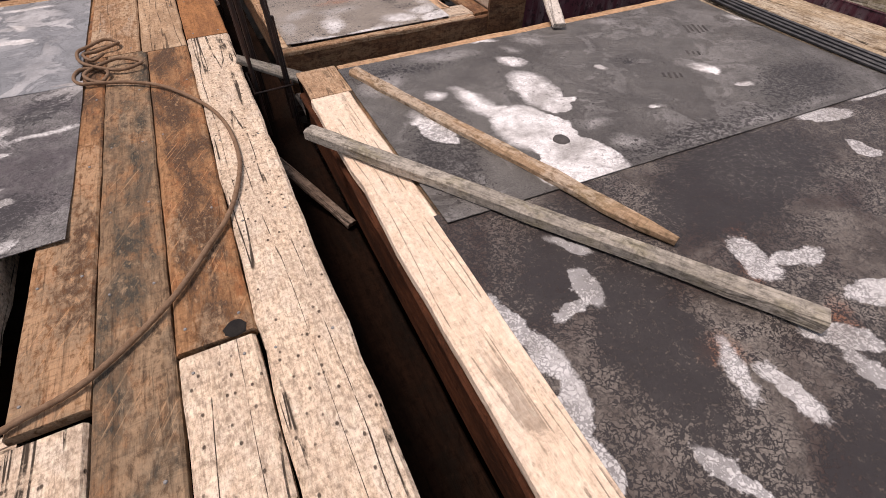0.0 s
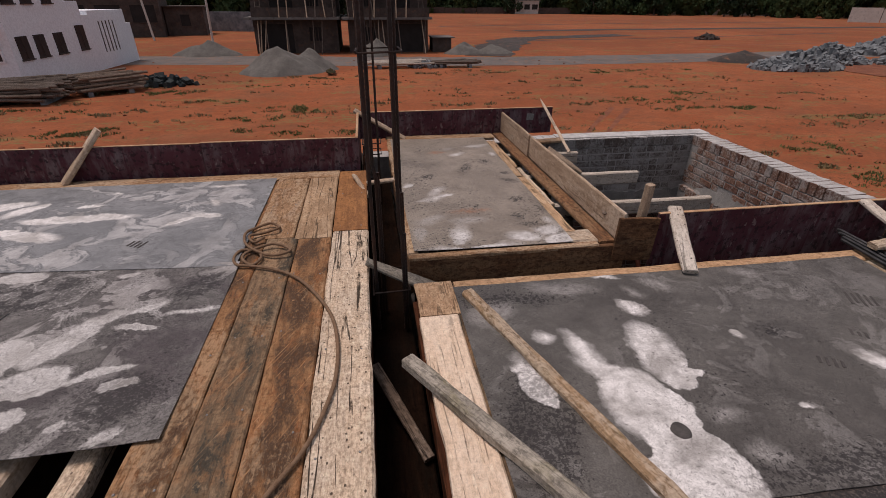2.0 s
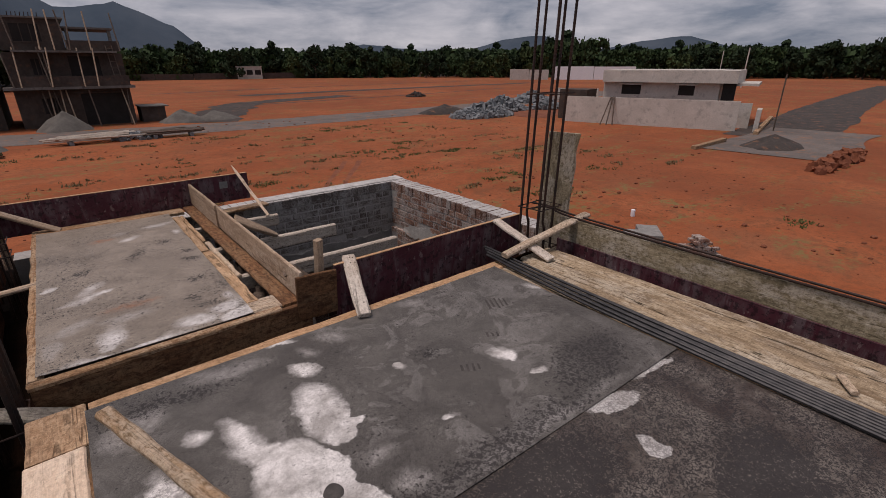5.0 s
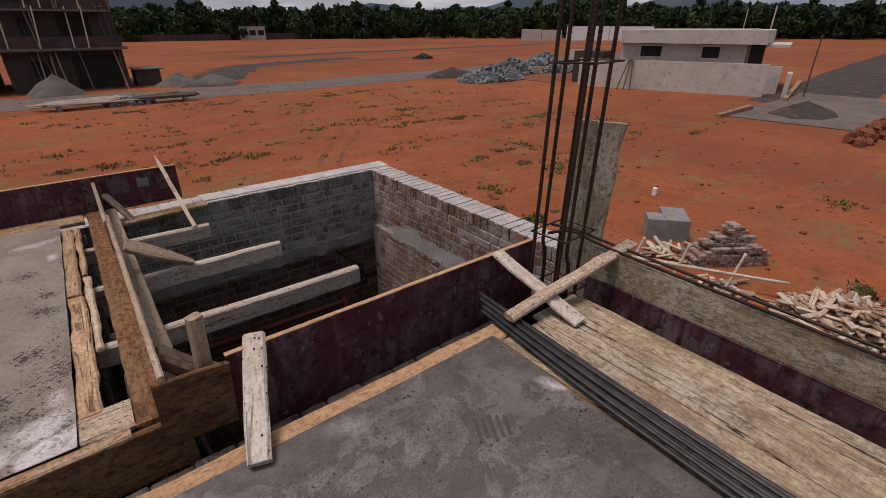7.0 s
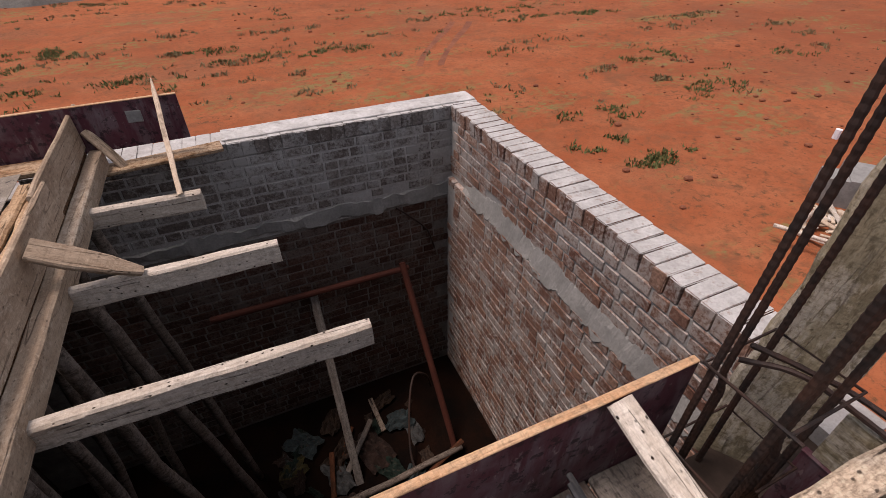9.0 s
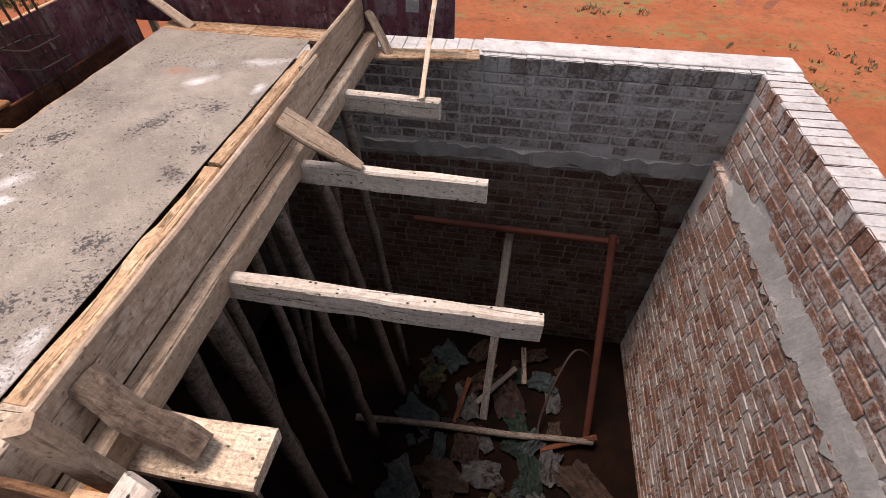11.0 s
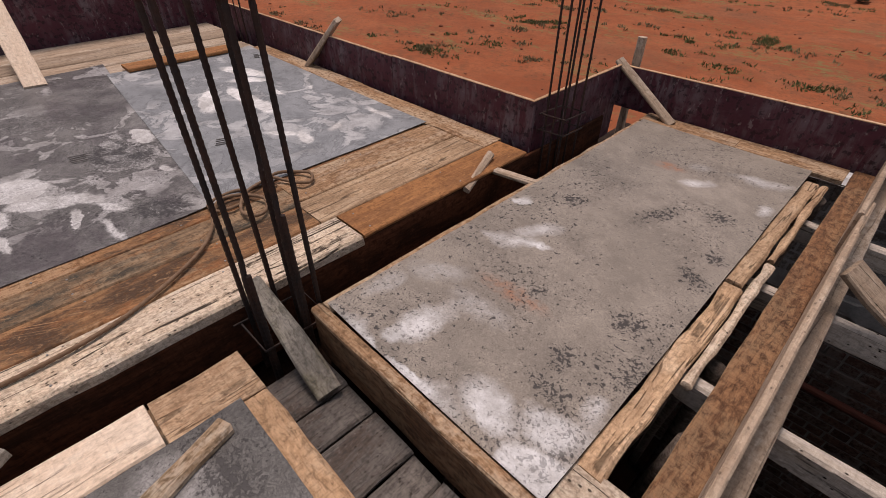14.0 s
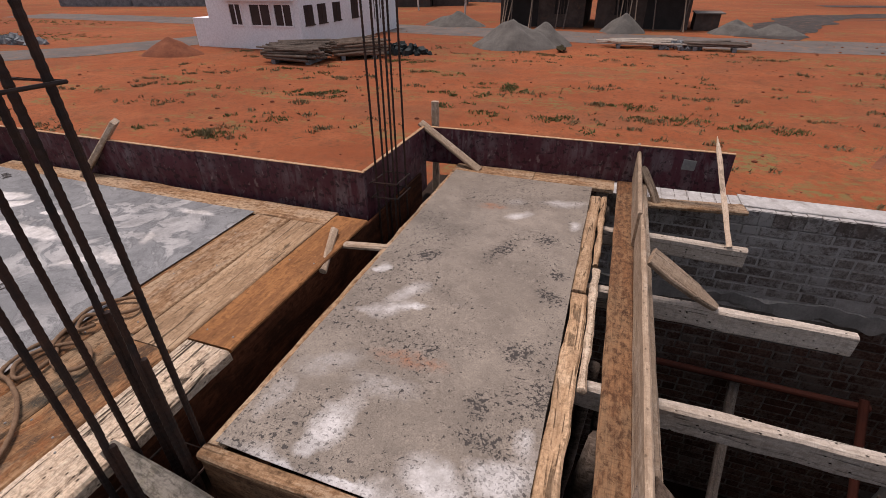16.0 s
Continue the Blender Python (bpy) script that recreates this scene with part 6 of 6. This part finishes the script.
def far_wall(a_, b_, h, mat, label):
    m, l = along((*a_, GROUND), (*b_, GROUND))
    root = empty("boundary_wall", m, label, "boundary wall")
    n = max(2, int(l / 12))
    for i in range(n):
        bm = bmesh.new()
        add_box(bm, (-l / 2 + l * i / n, -0.15, 0), (-l / 2 + l * (i + 1) / n - 0.15, 0.15, h * (0.93 + 0.1 * R.random())))
        part("wall_panel", bm, mat, root)


far_wall((20, 205), (120, 190), 2.2, M_FARBRICK, "long low grey boundary wall before the trees")
far_wall((120, 190), (165, 165), 2.6, M_RENDER, "pale boundary wall before the trees")
far_wall((165, 150), (255, 60), 3.2, M_FARBRICK, "long low grey boundary wall before the trees")
far_wall((139, 108), (158, 88), 4.2, M_WHITEPAINT, "long white painted wall on the far plots")
far_wall((128, 118), (138, 109), 3.4, M_RENDER, "pale rendered wall on the far plots")
far_wall((60, 44), (62, 38), 1.6, M_RENDER, "short grey wall behind the stone heaps")
far_wall((-50, 92), (-12, 84), 3.0, M_STONE, "grey rubble-stone wall beyond the unfinished houses")
far_wall((-90, 62), (-50, 70), 3.0, M_STONE, "grey rubble-stone wall beyond the road")
for x, y, h, lean in ((-17.5, 60, 8.0, 0.3), (-26.0, 66, 7.5, -0.6), (118, 40, 8.0, 0.4), (160, 62, 8.5, 0.2)):
    tagged(link_mesh("utility_pole", tube_bm([(x, y, GROUND), (x + lean, y, GROUND + h)], 0.13, 8), M_RENDER), "pale concrete utility pole", "pole")


# ---- near yard to the east ----
root = empty("stair_block", pose(12.1, 3.3, GROUND, 0, 0, 38) @ Matrix.Scale(0.85, 4), "grey cast concrete block with a stepped corner", "concrete block")
house_box(root, "base", (-0.55, -0.5, 0), (0.55, 0.15, 0.62), M_CONCRETE)
house_box(root, "step", (-0.55, 0.15, 0), (0.05, 0.6, 0.6), M_CONCRETE)
root = empty("brick_stack", pose(11.6, 1.75, GROUND, 0, 0, -34), "stack of weathered grey-brown bricks on red earth", "brick stack")
bm = bmesh.new()
add_box(bm, (-0.105, -0.05, 0), (0.105, 0.05, 0.07))
bmesh.ops.bevel(bm, geom=list(bm.edges), offset=0.008, segments=1, affect="EDGES")
me = bpy.data.meshes.new("brick")
bm.to_mesh(me)
bm.free()
me.materials.append(M_BRICK)
for z in range(12):
    for i in range(7):
        for j in range(5):
            if i - 3 + (j % 2) * 0.5 > 4.6 - z * 0.36 or -(i - 3) > 4.6 - z * 0.4 or abs(j - 2) > 2.6 - z * 0.12 or R.random() < 0.06:
                continue
            ob = new("brick", me)
            ob.parent = root
            ob.matrix_basis = pose((i - 3) * 0.225 + 0.1 * (z % 2) + 0.02 * R.random(), (j - 2) * 0.115 + 0.015 * R.random(), z * 0.073, 0, 0, 5 * (R.random() - 0.5))


def timber_heap(x, y, rx, ry, h, count, label, seed):
    """Broken boards and offcuts thrown on a heap."""
    r = random.Random(seed)
    root = empty("timber_heap", (x, y, GROUND), label, "timber heap")
    mats = (M_PALE, M_GREYWOOD, M_CREAM, M_TAN, M_WHITEWOOD)
    shapes = []
    for k in range(12):
        me = bpy.data.meshes.new("offcut")
        b = board_bm(0.25 + 0.5 * r.random(), 0.05 + 0.07 * r.random(), 0.03, wear=0.006, seed=seed + k)
        b.to_mesh(me)
        b.free()
        me.materials.append(mats[k % 5])
        shapes.append(me)
    for _ in range(count):
        t, u = r.random() * 2 * math.pi, r.random() ** 0.6
        ob = new("offcut", shapes[r.randrange(12)])
        ob.parent = root
        ob.matrix_basis = pose(math.cos(t) * u * rx, math.sin(t) * u * ry, 0.05 + h * (1 - u) * r.random() ** 0.4, 36 * (r.random() - 0.5), 40 * (r.random() - 0.5), r.random() * 360)


timber_heap(10.5, -0.7, 1.3, 1.1, 0.6, 260, "heap of broken pale boards and offcuts", 21)
timber_heap(11.0, 2.6, 0.9, 0.5, 0.15, 26, "scattered wood offcuts and bricks on earth", 31)
timber_heap(10.2, 1.2, 0.7, 0.6, 0.12, 22, "scattered wood offcuts on red earth", 41)
pole((9.6, 2.95, GROUND + 0.3), (10.9, 0.3, GROUND + 0.35), 0.035, 0.03, "pale pole of a makeshift rail", M_WHITEWOOD, "rail_pole", "pole", "makeshift rail")
for k, u in enumerate((0.1, 0.38, 0.7)):
    pole((9.5 + 1.3 * u, 3.0 - 2.65 * u, GROUND), (9.75 + 1.3 * u, 2.9 - 2.65 * u, GROUND + 0.75), 0.03, 0.028, "pale stake of a makeshift rail", M_WHITEWOOD, "rail_stake", "stake", "makeshift rail")
board("apron_board", (29.5, 9.8, GROUND + 0.2), (34.0, 9.9, GROUND + 0.25), 0.3, 0.2, M_TAN, "tan shuttering board edging the apron", "plank")
board("apron_board", (39.0, 9.8, GROUND + 0.25), (52.0, 13.0, GROUND + 0.25), 0.3, 0.22, M_TAN, "tan shuttering board edging the road", "plank")
tagged(link_mesh("white_pebble", tube_bm([(14.6, 5.0, GROUND), (14.6, 5.0, GROUND + 0.22)], 0.07, 8), M_WHITEPAINT), "small white marker stone on red earth", "marker")


# ---- weeds, trees, hills ----
def weeds(patches, mat, label, seed, blade=0.11):
    r = random.Random(seed)
    verts, faces = [], []
    for x, y, rx, ry, count in patches:
        for _ in range(count):
            t, u = r.random() * 2 * math.pi, r.random() ** 0.7
            px, py = x + math.cos(t) * u * rx, y + math.sin(t) * u * ry
            if noise.noise(Vector((px * 1.3, py * 1.3, seed))) < 0.05:
                continue
            for _ in range(5):
                h, w_ = blade * (0.25 + 0.75 * r.random()), blade * (0.10 + 0.16 * r.random())
                a_ = r.random() * 2 * math.pi
                dx, dy = math.cos(a_) * w_, math.sin(a_) * w_
                ox, oy = (r.random() - 0.5) * 0.2, (r.random() - 0.5) * 0.2
                lx, ly = (r.random() - 0.5) * blade, (r.random() - 0.5) * blade
                b = len(verts)
                verts += [(px + ox - dx, py + oy - dy, GROUND), (px + ox + dx, py + oy + dy, GROUND), (px + ox + lx + dx * 0.3, py + oy + ly + dy * 0.3, GROUND + h), (px + ox + lx - dx * 0.4, py + oy + ly - dy * 0.4, GROUND + h * 0.8)]
                faces.append((b, b + 1, b + 2, b + 3))
    me = bpy.data.meshes.new("weeds")
    me.from_pydata(verts, [], faces)
    me.materials.append(mat)
    tagged(new("weeds", me), label, "weeds", kind="stuff")


rr = random.Random(17)
WEEDY = [(-11.4, 17.4), (-4.0, 21.6), (-5.2, 19.3), (-7.7, 23.6), (17.9, 23.0), (18.5, 18.6), (15.9, 12.0), (-11.2, 26.7), (-3.4, 20.8), (1.5, 19.1), (3.2, 17.6), (-11.8, 11.4), (-11.1, 13.4), (5.8, 17.3), (-4.2, 17.4), (10.4, 8.3), (14.8, 8.6), (0.0, 16.6)]
green = [(-11.2, 17.8, 1.6, 0.7, 260), (-2.3, 16.5, 1.8, 0.7, 110), (-10.8, 26.5, 2.0, 0.8, 130), (14.4, 21.2, 2.6, 1.0, 260), (16.5, 19.5, 1.6, 0.6, 90), (9.5, 7.0, 0.8, 0.35, 120), (10.3, 5.9, 0.9, 0.3, 110), (8.9, 8.2, 0.7, 0.3, 50), (18.5, 1.2, 1.5, 0.5, 60), (-48, 30, 9, 2.4, 700), (-60, 40, 10, 3, 500), (12.4, -0.6, 0.5, 0.3, 60)] + [(x, y, 1.5, 0.6, 130) for x, y in WEEDY]
dry = [(-11.6, 11.2, 1.2, 0.7, 130), (-17.5, 14.2, 1.8, 0.8, 90), (2.5, 17.4, 2.4, 0.7, 110), (20, 15, 2.0, 0.7, 70), (-3, 20, 2.4, 0.9, 100)]
for _ in range(210):
    px, py = rr.uniform(-24, 26), rr.uniform(8, 34)
    (green if rr.random() < 0.25 else dry).append((px, py, 0.5 + 1.3 * rr.random(), 0.25 + 0.35 * rr.random(), int(10 + 40 * rr.random())))
weeds(green, M_GRASS, "green weed patches on the red earth", 3)
weeds(dry, M_DRY, "dry straw-coloured weeds on the red earth", 5, 0.13)
bm = bmesh.new()
for _ in range(900):
    px, py = rr.uniform(-28, 34), rr.uniform(4.5, 42)
    if rr.random() < 0.3:
        px, py = rr.uniform(5, 22), rr.uniform(-4, 12)
    s = 0.03 + 0.09 * rr.random() ** 3
    bmesh.ops.create_icosphere(bm, subdivisions=1, radius=s, matrix=Matrix.Translation((px, py, GROUND + s * 0.2)) @ Matrix.Diagonal((1, 0.8, 0.55, 1)))
tagged(link_mesh("clods", bm, M_REDSOIL), "loose clods and pebbles of red earth", "clods", kind="stuff")


def crown_mesh(name, rx, rz, leaves, mat, seed, bottom=0.25):
    """A crown of many small leaf sprays in uneven clumps."""
    r = random.Random(seed)
    verts, faces = [], []
    clumps = []
    for _ in range(26):
        t, u = r.random() * 2 * math.pi, r.random() ** 0.5
        z = r.random()
        k = math.sqrt(max(0.05, 1 - (2 * z - 0.9) ** 2)) if z > 0.45 else 0.9
        clumps.append((math.cos(t) * u * rx * 0.8 * k, math.sin(t) * u * rx * 0.8 * k, rz * (bottom + (1 - bottom) * z), 0.22 * rx * (0.8 + 0.9 * r.random())))
    for _ in range(leaves):
        cx, cy, cz, cr = clumps[r.randrange(len(clumps))]
        d = Vector((r.gauss(0, 1), r.gauss(0, 1), r.gauss(0, 0.8))).normalized() * cr * r.random() ** 0.35
        p = Vector((cx, cy, cz)) + d
        s = 0.32 + 0.34 * r.random()
        m = Euler((r.random() * 6.3, r.random() * 6.3, r.random() * 6.3)).to_matrix()
        b = len(verts)
        for q in ((-s, -s * 0.55, 0), (s * 0.9, -s * 0.7, 0.1 * s), (s, s * 0.6, 0), (-s * 0.7, s * 0.75, -0.1 * s)):
            verts.append(tuple(p + m @ Vector(q)))
        faces.append((b, b + 1, b + 2, b + 3))
    me = bpy.data.meshes.new(name)
    me.from_pydata(verts, [], faces)
    me.materials.append(mat)
    return me


def tree(place, h, rx, mat, seed, label):
    root = empty("tree", place, label, "tree", "trees along the field's edge")
    r = random.Random(seed)
    bm = bmesh.new()
    tube_bm([(0, 0, -0.2), (0.15 * r.random(), 0.1, h * 0.3), (0.3 * r.random(), 0.2 * r.random(), h * 0.62)], 1.0, 7, bm=bm, taper=(0.03 * h, 0.012 * h))
    for k in range(4):
        t = r.random() * 6.3
        tube_bm([(0.1, 0.1, h * (0.3 + 0.06 * k)), (math.cos(t) * rx * 0.55, math.sin(t) * rx * 0.55, h * (0.55 + 0.06 * k))], 1.0, 5, bm=bm, taper=(0.012 * h, 0.005 * h))
    part("trunk", bm, M_TRUNK, root)
    ob = new("crown", crown_mesh("crown", rx, h, 1500, mat, seed, 0.12))
    ob.parent = root
    return root


kinds = [tree((90, 232, GROUND), 10.5, 6.5, M_LEAF[0], 51, "dark green broad tree at the field's edge"), tree((104, 226, GROUND), 9.5, 7.0, M_LEAF[1], 52, "mid-green broad tree at the field's edge"),
         tree((118, 219, GROUND), 12.5, 5.5, M_LEAF[0], 53, "tall dark green tree at the field's edge"), tree((76, 238, GROUND), 8.5, 6.0, M_LEAF[2], 54, "olive-green bushy tree at the field's edge")]
rr = random.Random(23)
for k in range(210):
    az = radians(-42 + 136 * k / 209 + rr.uniform(-0.5, 0.5))
    d = rr.uniform(205, 250) if az > radians(0) else rr.uniform(125, 175)
    s = rr.uniform(0.75, 1.15) * (1.25 if radians(48) < az < radians(57) else 1.0)
    t = copy_thing(kinds[rr.randrange(4)], pose(0, 0, 0))
    t.matrix_basis = pose(math.sin(az) * d, math.cos(az) * d, GROUND, 0, 0, rr.random() * 360) @ Matrix.Diagonal((s, s, s, 1))

# thicket between and behind the single trees
r = random.Random(29)
verts, faces = [], []
for _ in range(30000):
    az = radians(r.uniform(-48, 100))
    d = r.uniform(222, 262) if az > 0 else r.uniform(150, 190)
    top = 10.5 + 2.5 * noise.noise(Vector((az * 9, d * 0.02, 1))) + 1.5 * noise.noise(Vector((az * 40, 0, 4)))
    p = Vector((math.sin(az) * d, math.cos(az) * d, GROUND + top * r.random() ** 0.7))
    s = 0.6 + 0.7 * r.random()
    m = Euler((r.random() * 6.3, r.random() * 6.3, r.random() * 6.3)).to_matrix()
    b = len(verts)
    for q in ((-s, -s * 0.6, 0), (s, -s * 0.7, 0), (s * 0.9, s * 0.6, 0), (-s * 0.7, s * 0.8, 0)):
        verts.append(tuple(p + m @ Vector(q)))
    faces.append((b, b + 1, b + 2, b + 3))
me = bpy.data.meshes.new("far_woods")
me.from_pydata(verts, [], faces)
me.materials.append(M_LEAF[1])
tagged(new("far_woods", me), "dense dark green woods behind the plots", "woods", kind="stuff")

# Distance haze is mixed straight into the hills' blue-grey colour.
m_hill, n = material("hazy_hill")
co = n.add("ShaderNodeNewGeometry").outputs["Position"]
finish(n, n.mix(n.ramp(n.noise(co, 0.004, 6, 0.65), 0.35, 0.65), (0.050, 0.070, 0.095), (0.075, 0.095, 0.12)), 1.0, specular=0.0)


def hill(name, az0, az1, d, heights, label):
    """A ridge far off, its crest through the given heights."""
    bm = bmesh.new()
    n_ = 60
    rows = []
    for i in range(n_ + 1):
        u = i / n_
        f = u * (len(heights) - 1)
        k = min(int(f), len(heights) - 2)
        h = heights[k] + (heights[k + 1] - heights[k]) * (f - k)
        h += 0.07 * max(heights) * noise.noise(Vector((u * 9, d, 0))) + 0.03 * max(heights) * noise.noise(Vector((u * 31, d, 0)))
        az = radians(az0 + (az1 - az0) * u)
        rows.append([bm.verts.new((math.sin(az) * dd, math.cos(az) * dd, GROUND + hh)) for dd, hh in ((d - 350, -5), (d - 120, 0.55 * h), (d, max(0, h)), (d + 300, -5))])
    for p, q in zip(rows, rows[1:]):
        for k in range(3):
            bm.faces.new((p[k], q[k], q[k + 1], p[k + 1]))
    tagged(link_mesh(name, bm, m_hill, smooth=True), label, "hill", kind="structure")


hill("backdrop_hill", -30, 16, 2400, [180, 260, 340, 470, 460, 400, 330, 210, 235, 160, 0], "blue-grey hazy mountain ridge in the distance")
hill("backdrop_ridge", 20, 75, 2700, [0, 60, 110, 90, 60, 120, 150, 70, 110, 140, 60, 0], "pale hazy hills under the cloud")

# ---- bricks, coping and vents: the pieces of the pit walls ----
def brick_mesh(name, l, h, d, mat, seed):
    r = random.Random(seed)
    bm = bmesh.new()
    add_box(bm, (-l / 2, -d, -h / 2), (l / 2, d, h / 2))
    bmesh.ops.bevel(bm, geom=list(bm.edges), offset=0.005, segments=1, affect="EDGES")
    for v in bm.verts:
        v.co += Vector((r.random() - 0.5, (r.random() - 0.5) * 0.8, r.random() - 0.5)) * 0.0035
    me = bpy.data.meshes.new(name)
    bm.to_mesh(me)
    bm.free()
    me.materials.append(mat)
    return me


COURSE = 0.083


def lay(wall, along_x, start, end, face, inward, z_top, z_low, mat, limit, skip=()):
    """Courses of alternating stretchers and headers, proud of the wall's core. The upper ones are parts, the rest one mesh."""
    shapes = {}
    for kind, l in (("s", 0.215), ("h", 0.102)):
        shapes[kind] = [brick_mesh("brick", l, COURSE - 0.013, 0.03, mat, 10 * k + len(kind)) for k in range(5)]
    made, verts, faces = 0, [], []
    z, row = z_top - COURSE / 2, 0
    r = random.Random(5)
    while z > z_low:
        u = start - 0.2 * r.random()
        k = row % 2
        while u < end:
            kind = "h" if (k % 3 == 2 or r.random() < 0.18) else "s"
            l = 0.215 if kind == "s" else 0.102
            k += 1
            c = u + l / 2
            u += l + 0.012 + 0.004 * r.random()
            if c - l / 2 < start - 0.01 or c + l / 2 > end + 0.03 or any(s[0] < c < s[1] and s[2] < z < s[3] for s in skip):
                continue
            out = 0.02 * r.random() - 0.01
            dz = 0.004 * (r.random() - 0.5)
            yaw = (r.random() - 0.5) * 0.8
            if along_x:
                m = pose(c, face + out * 0.2, z + dz, 0, (r.random() - 0.5) * 1.5, yaw)
            else:
                m = pose(face + out * 0.2, c, z + dz, 0, (r.random() - 0.5) * 1.5, 90 + yaw)
            me = shapes[kind][r.randrange(5)]
            if made < limit:
                ob = new("brick", me)
                ob.parent = wall
                ob.matrix_world = m
                made += 1
            else:
                base = len(verts)
                verts += [tuple(m @ v.co) for v in me.vertices]
                faces += [[base + i for i in p.vertices] for p in me.polygons]
        z -= COURSE
        row += 1
    me = bpy.data.meshes.new("lower_bricks")
    me.from_pydata(verts, [], faces)
    me.materials.append(mat)
    ob = new("lower_bricks", me)
    ob.parent = wall
    tagged(ob, kind="stuff")


wall_n, wall_e = bpy.data.objects["wall_north"], bpy.data.objects["wall_east"]
ROW = TOP - 0.115
lay(wall_n, True, 0.3, E_IN, N_IN + 0.029, -1, ROW, -0.82, M_BRICKGREY, 200, skip=((3.0, 3.18, -0.83, -0.74), (3.26, 3.42, -0.83, -0.74), (1.98, 2.12, -0.86, -0.8)))
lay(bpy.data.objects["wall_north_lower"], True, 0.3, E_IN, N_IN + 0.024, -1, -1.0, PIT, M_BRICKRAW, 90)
lay(wall_e, False, -0.3, N_IN, E_IN + 0.026, -1, ROW, -0.76, M_BRICK, 150, skip=((2.05, 2.16, -0.7, -0.58), (2.6, 2.72, -0.66, -0.55)))
lay(bpy.data.objects["wall_east_lower"], False, -0.2, N_IN, E_IN - 0.014, -1, -0.78, PIT, M_BRICK, 145)

r = random.Random(11)


def coping(wall, along_x, start, end, lo, hi, top_mat, pitch, smooth_top):
    """Bricks on edge across the wall's top, plastered over."""
    u = start
    gap = -0.001 if smooth_top else 0.002
    shapes = []
    for k in range(4):
        bm = bmesh.new()
        add_box(bm, (-pitch / 2 + gap, lo - (lo + hi) / 2, -0.115), (pitch / 2 - gap, hi - (lo + hi) / 2, 0))
        bmesh.ops.bevel(bm, geom=list(bm.edges), offset=0.005, segments=2, affect="EDGES")
        for v in bm.verts:
            v.co += Vector((r.random() - 0.5, (r.random() - 0.5) * 1.3, (r.random() - 0.5) * 0.8)) * 0.005
        me = bpy.data.meshes.new("coping_brick")
        for f in bm.faces:
            f.material_index = 1 if f.normal.z > 0.6 else 0
        bm.to_mesh(me)
        bm.free()
        me.materials.append(M_BRICKGREY if along_x else M_BRICK)
        me.materials.append(top_mat)
        shapes.append(me)
    while u < end:
        ob = new("coping_brick", shapes[r.randrange(4)])
        ob.parent = wall
        c = u + pitch / 2
        dz = 0.004 * (r.random() - 0.5)
        mid = (lo + hi) / 2 + (0.012 if smooth_top else 0.016) * (r.random() - 0.5)
        ob.matrix_world = pose(c, mid, TOP + dz, 0, 0, r.random() - 0.5) if along_x else pose(mid, c, TOP + dz, r.random() * 2 - 1, 0, 90 + 2 * (r.random() - 0.5))
        u += pitch


coping(wall_e, False, -0.06, N_IN + 0.01, E_IN + 0.0, E_OUT, M_COPINGBRICK, 0.088, False)
coping(wall_n, True, 0.9, E_OUT - 0.09, N_IN, N_OUT - 0.01, M_COPING, 0.094, True)
bm = board_bm(E_OUT - 2.1, N_OUT - N_IN - 0.05, 0.014, wear=0.004, seed=3)
ob = tagged(link_mesh("trim_coping_plaster", bm, M_COPING), "white cement plaster on top of the brick wall", "plaster", kind="structure")
ob.location = ((E_OUT + 2.1) / 2, (N_IN + N_OUT) / 2 + 0.02, TOP + 0.012)
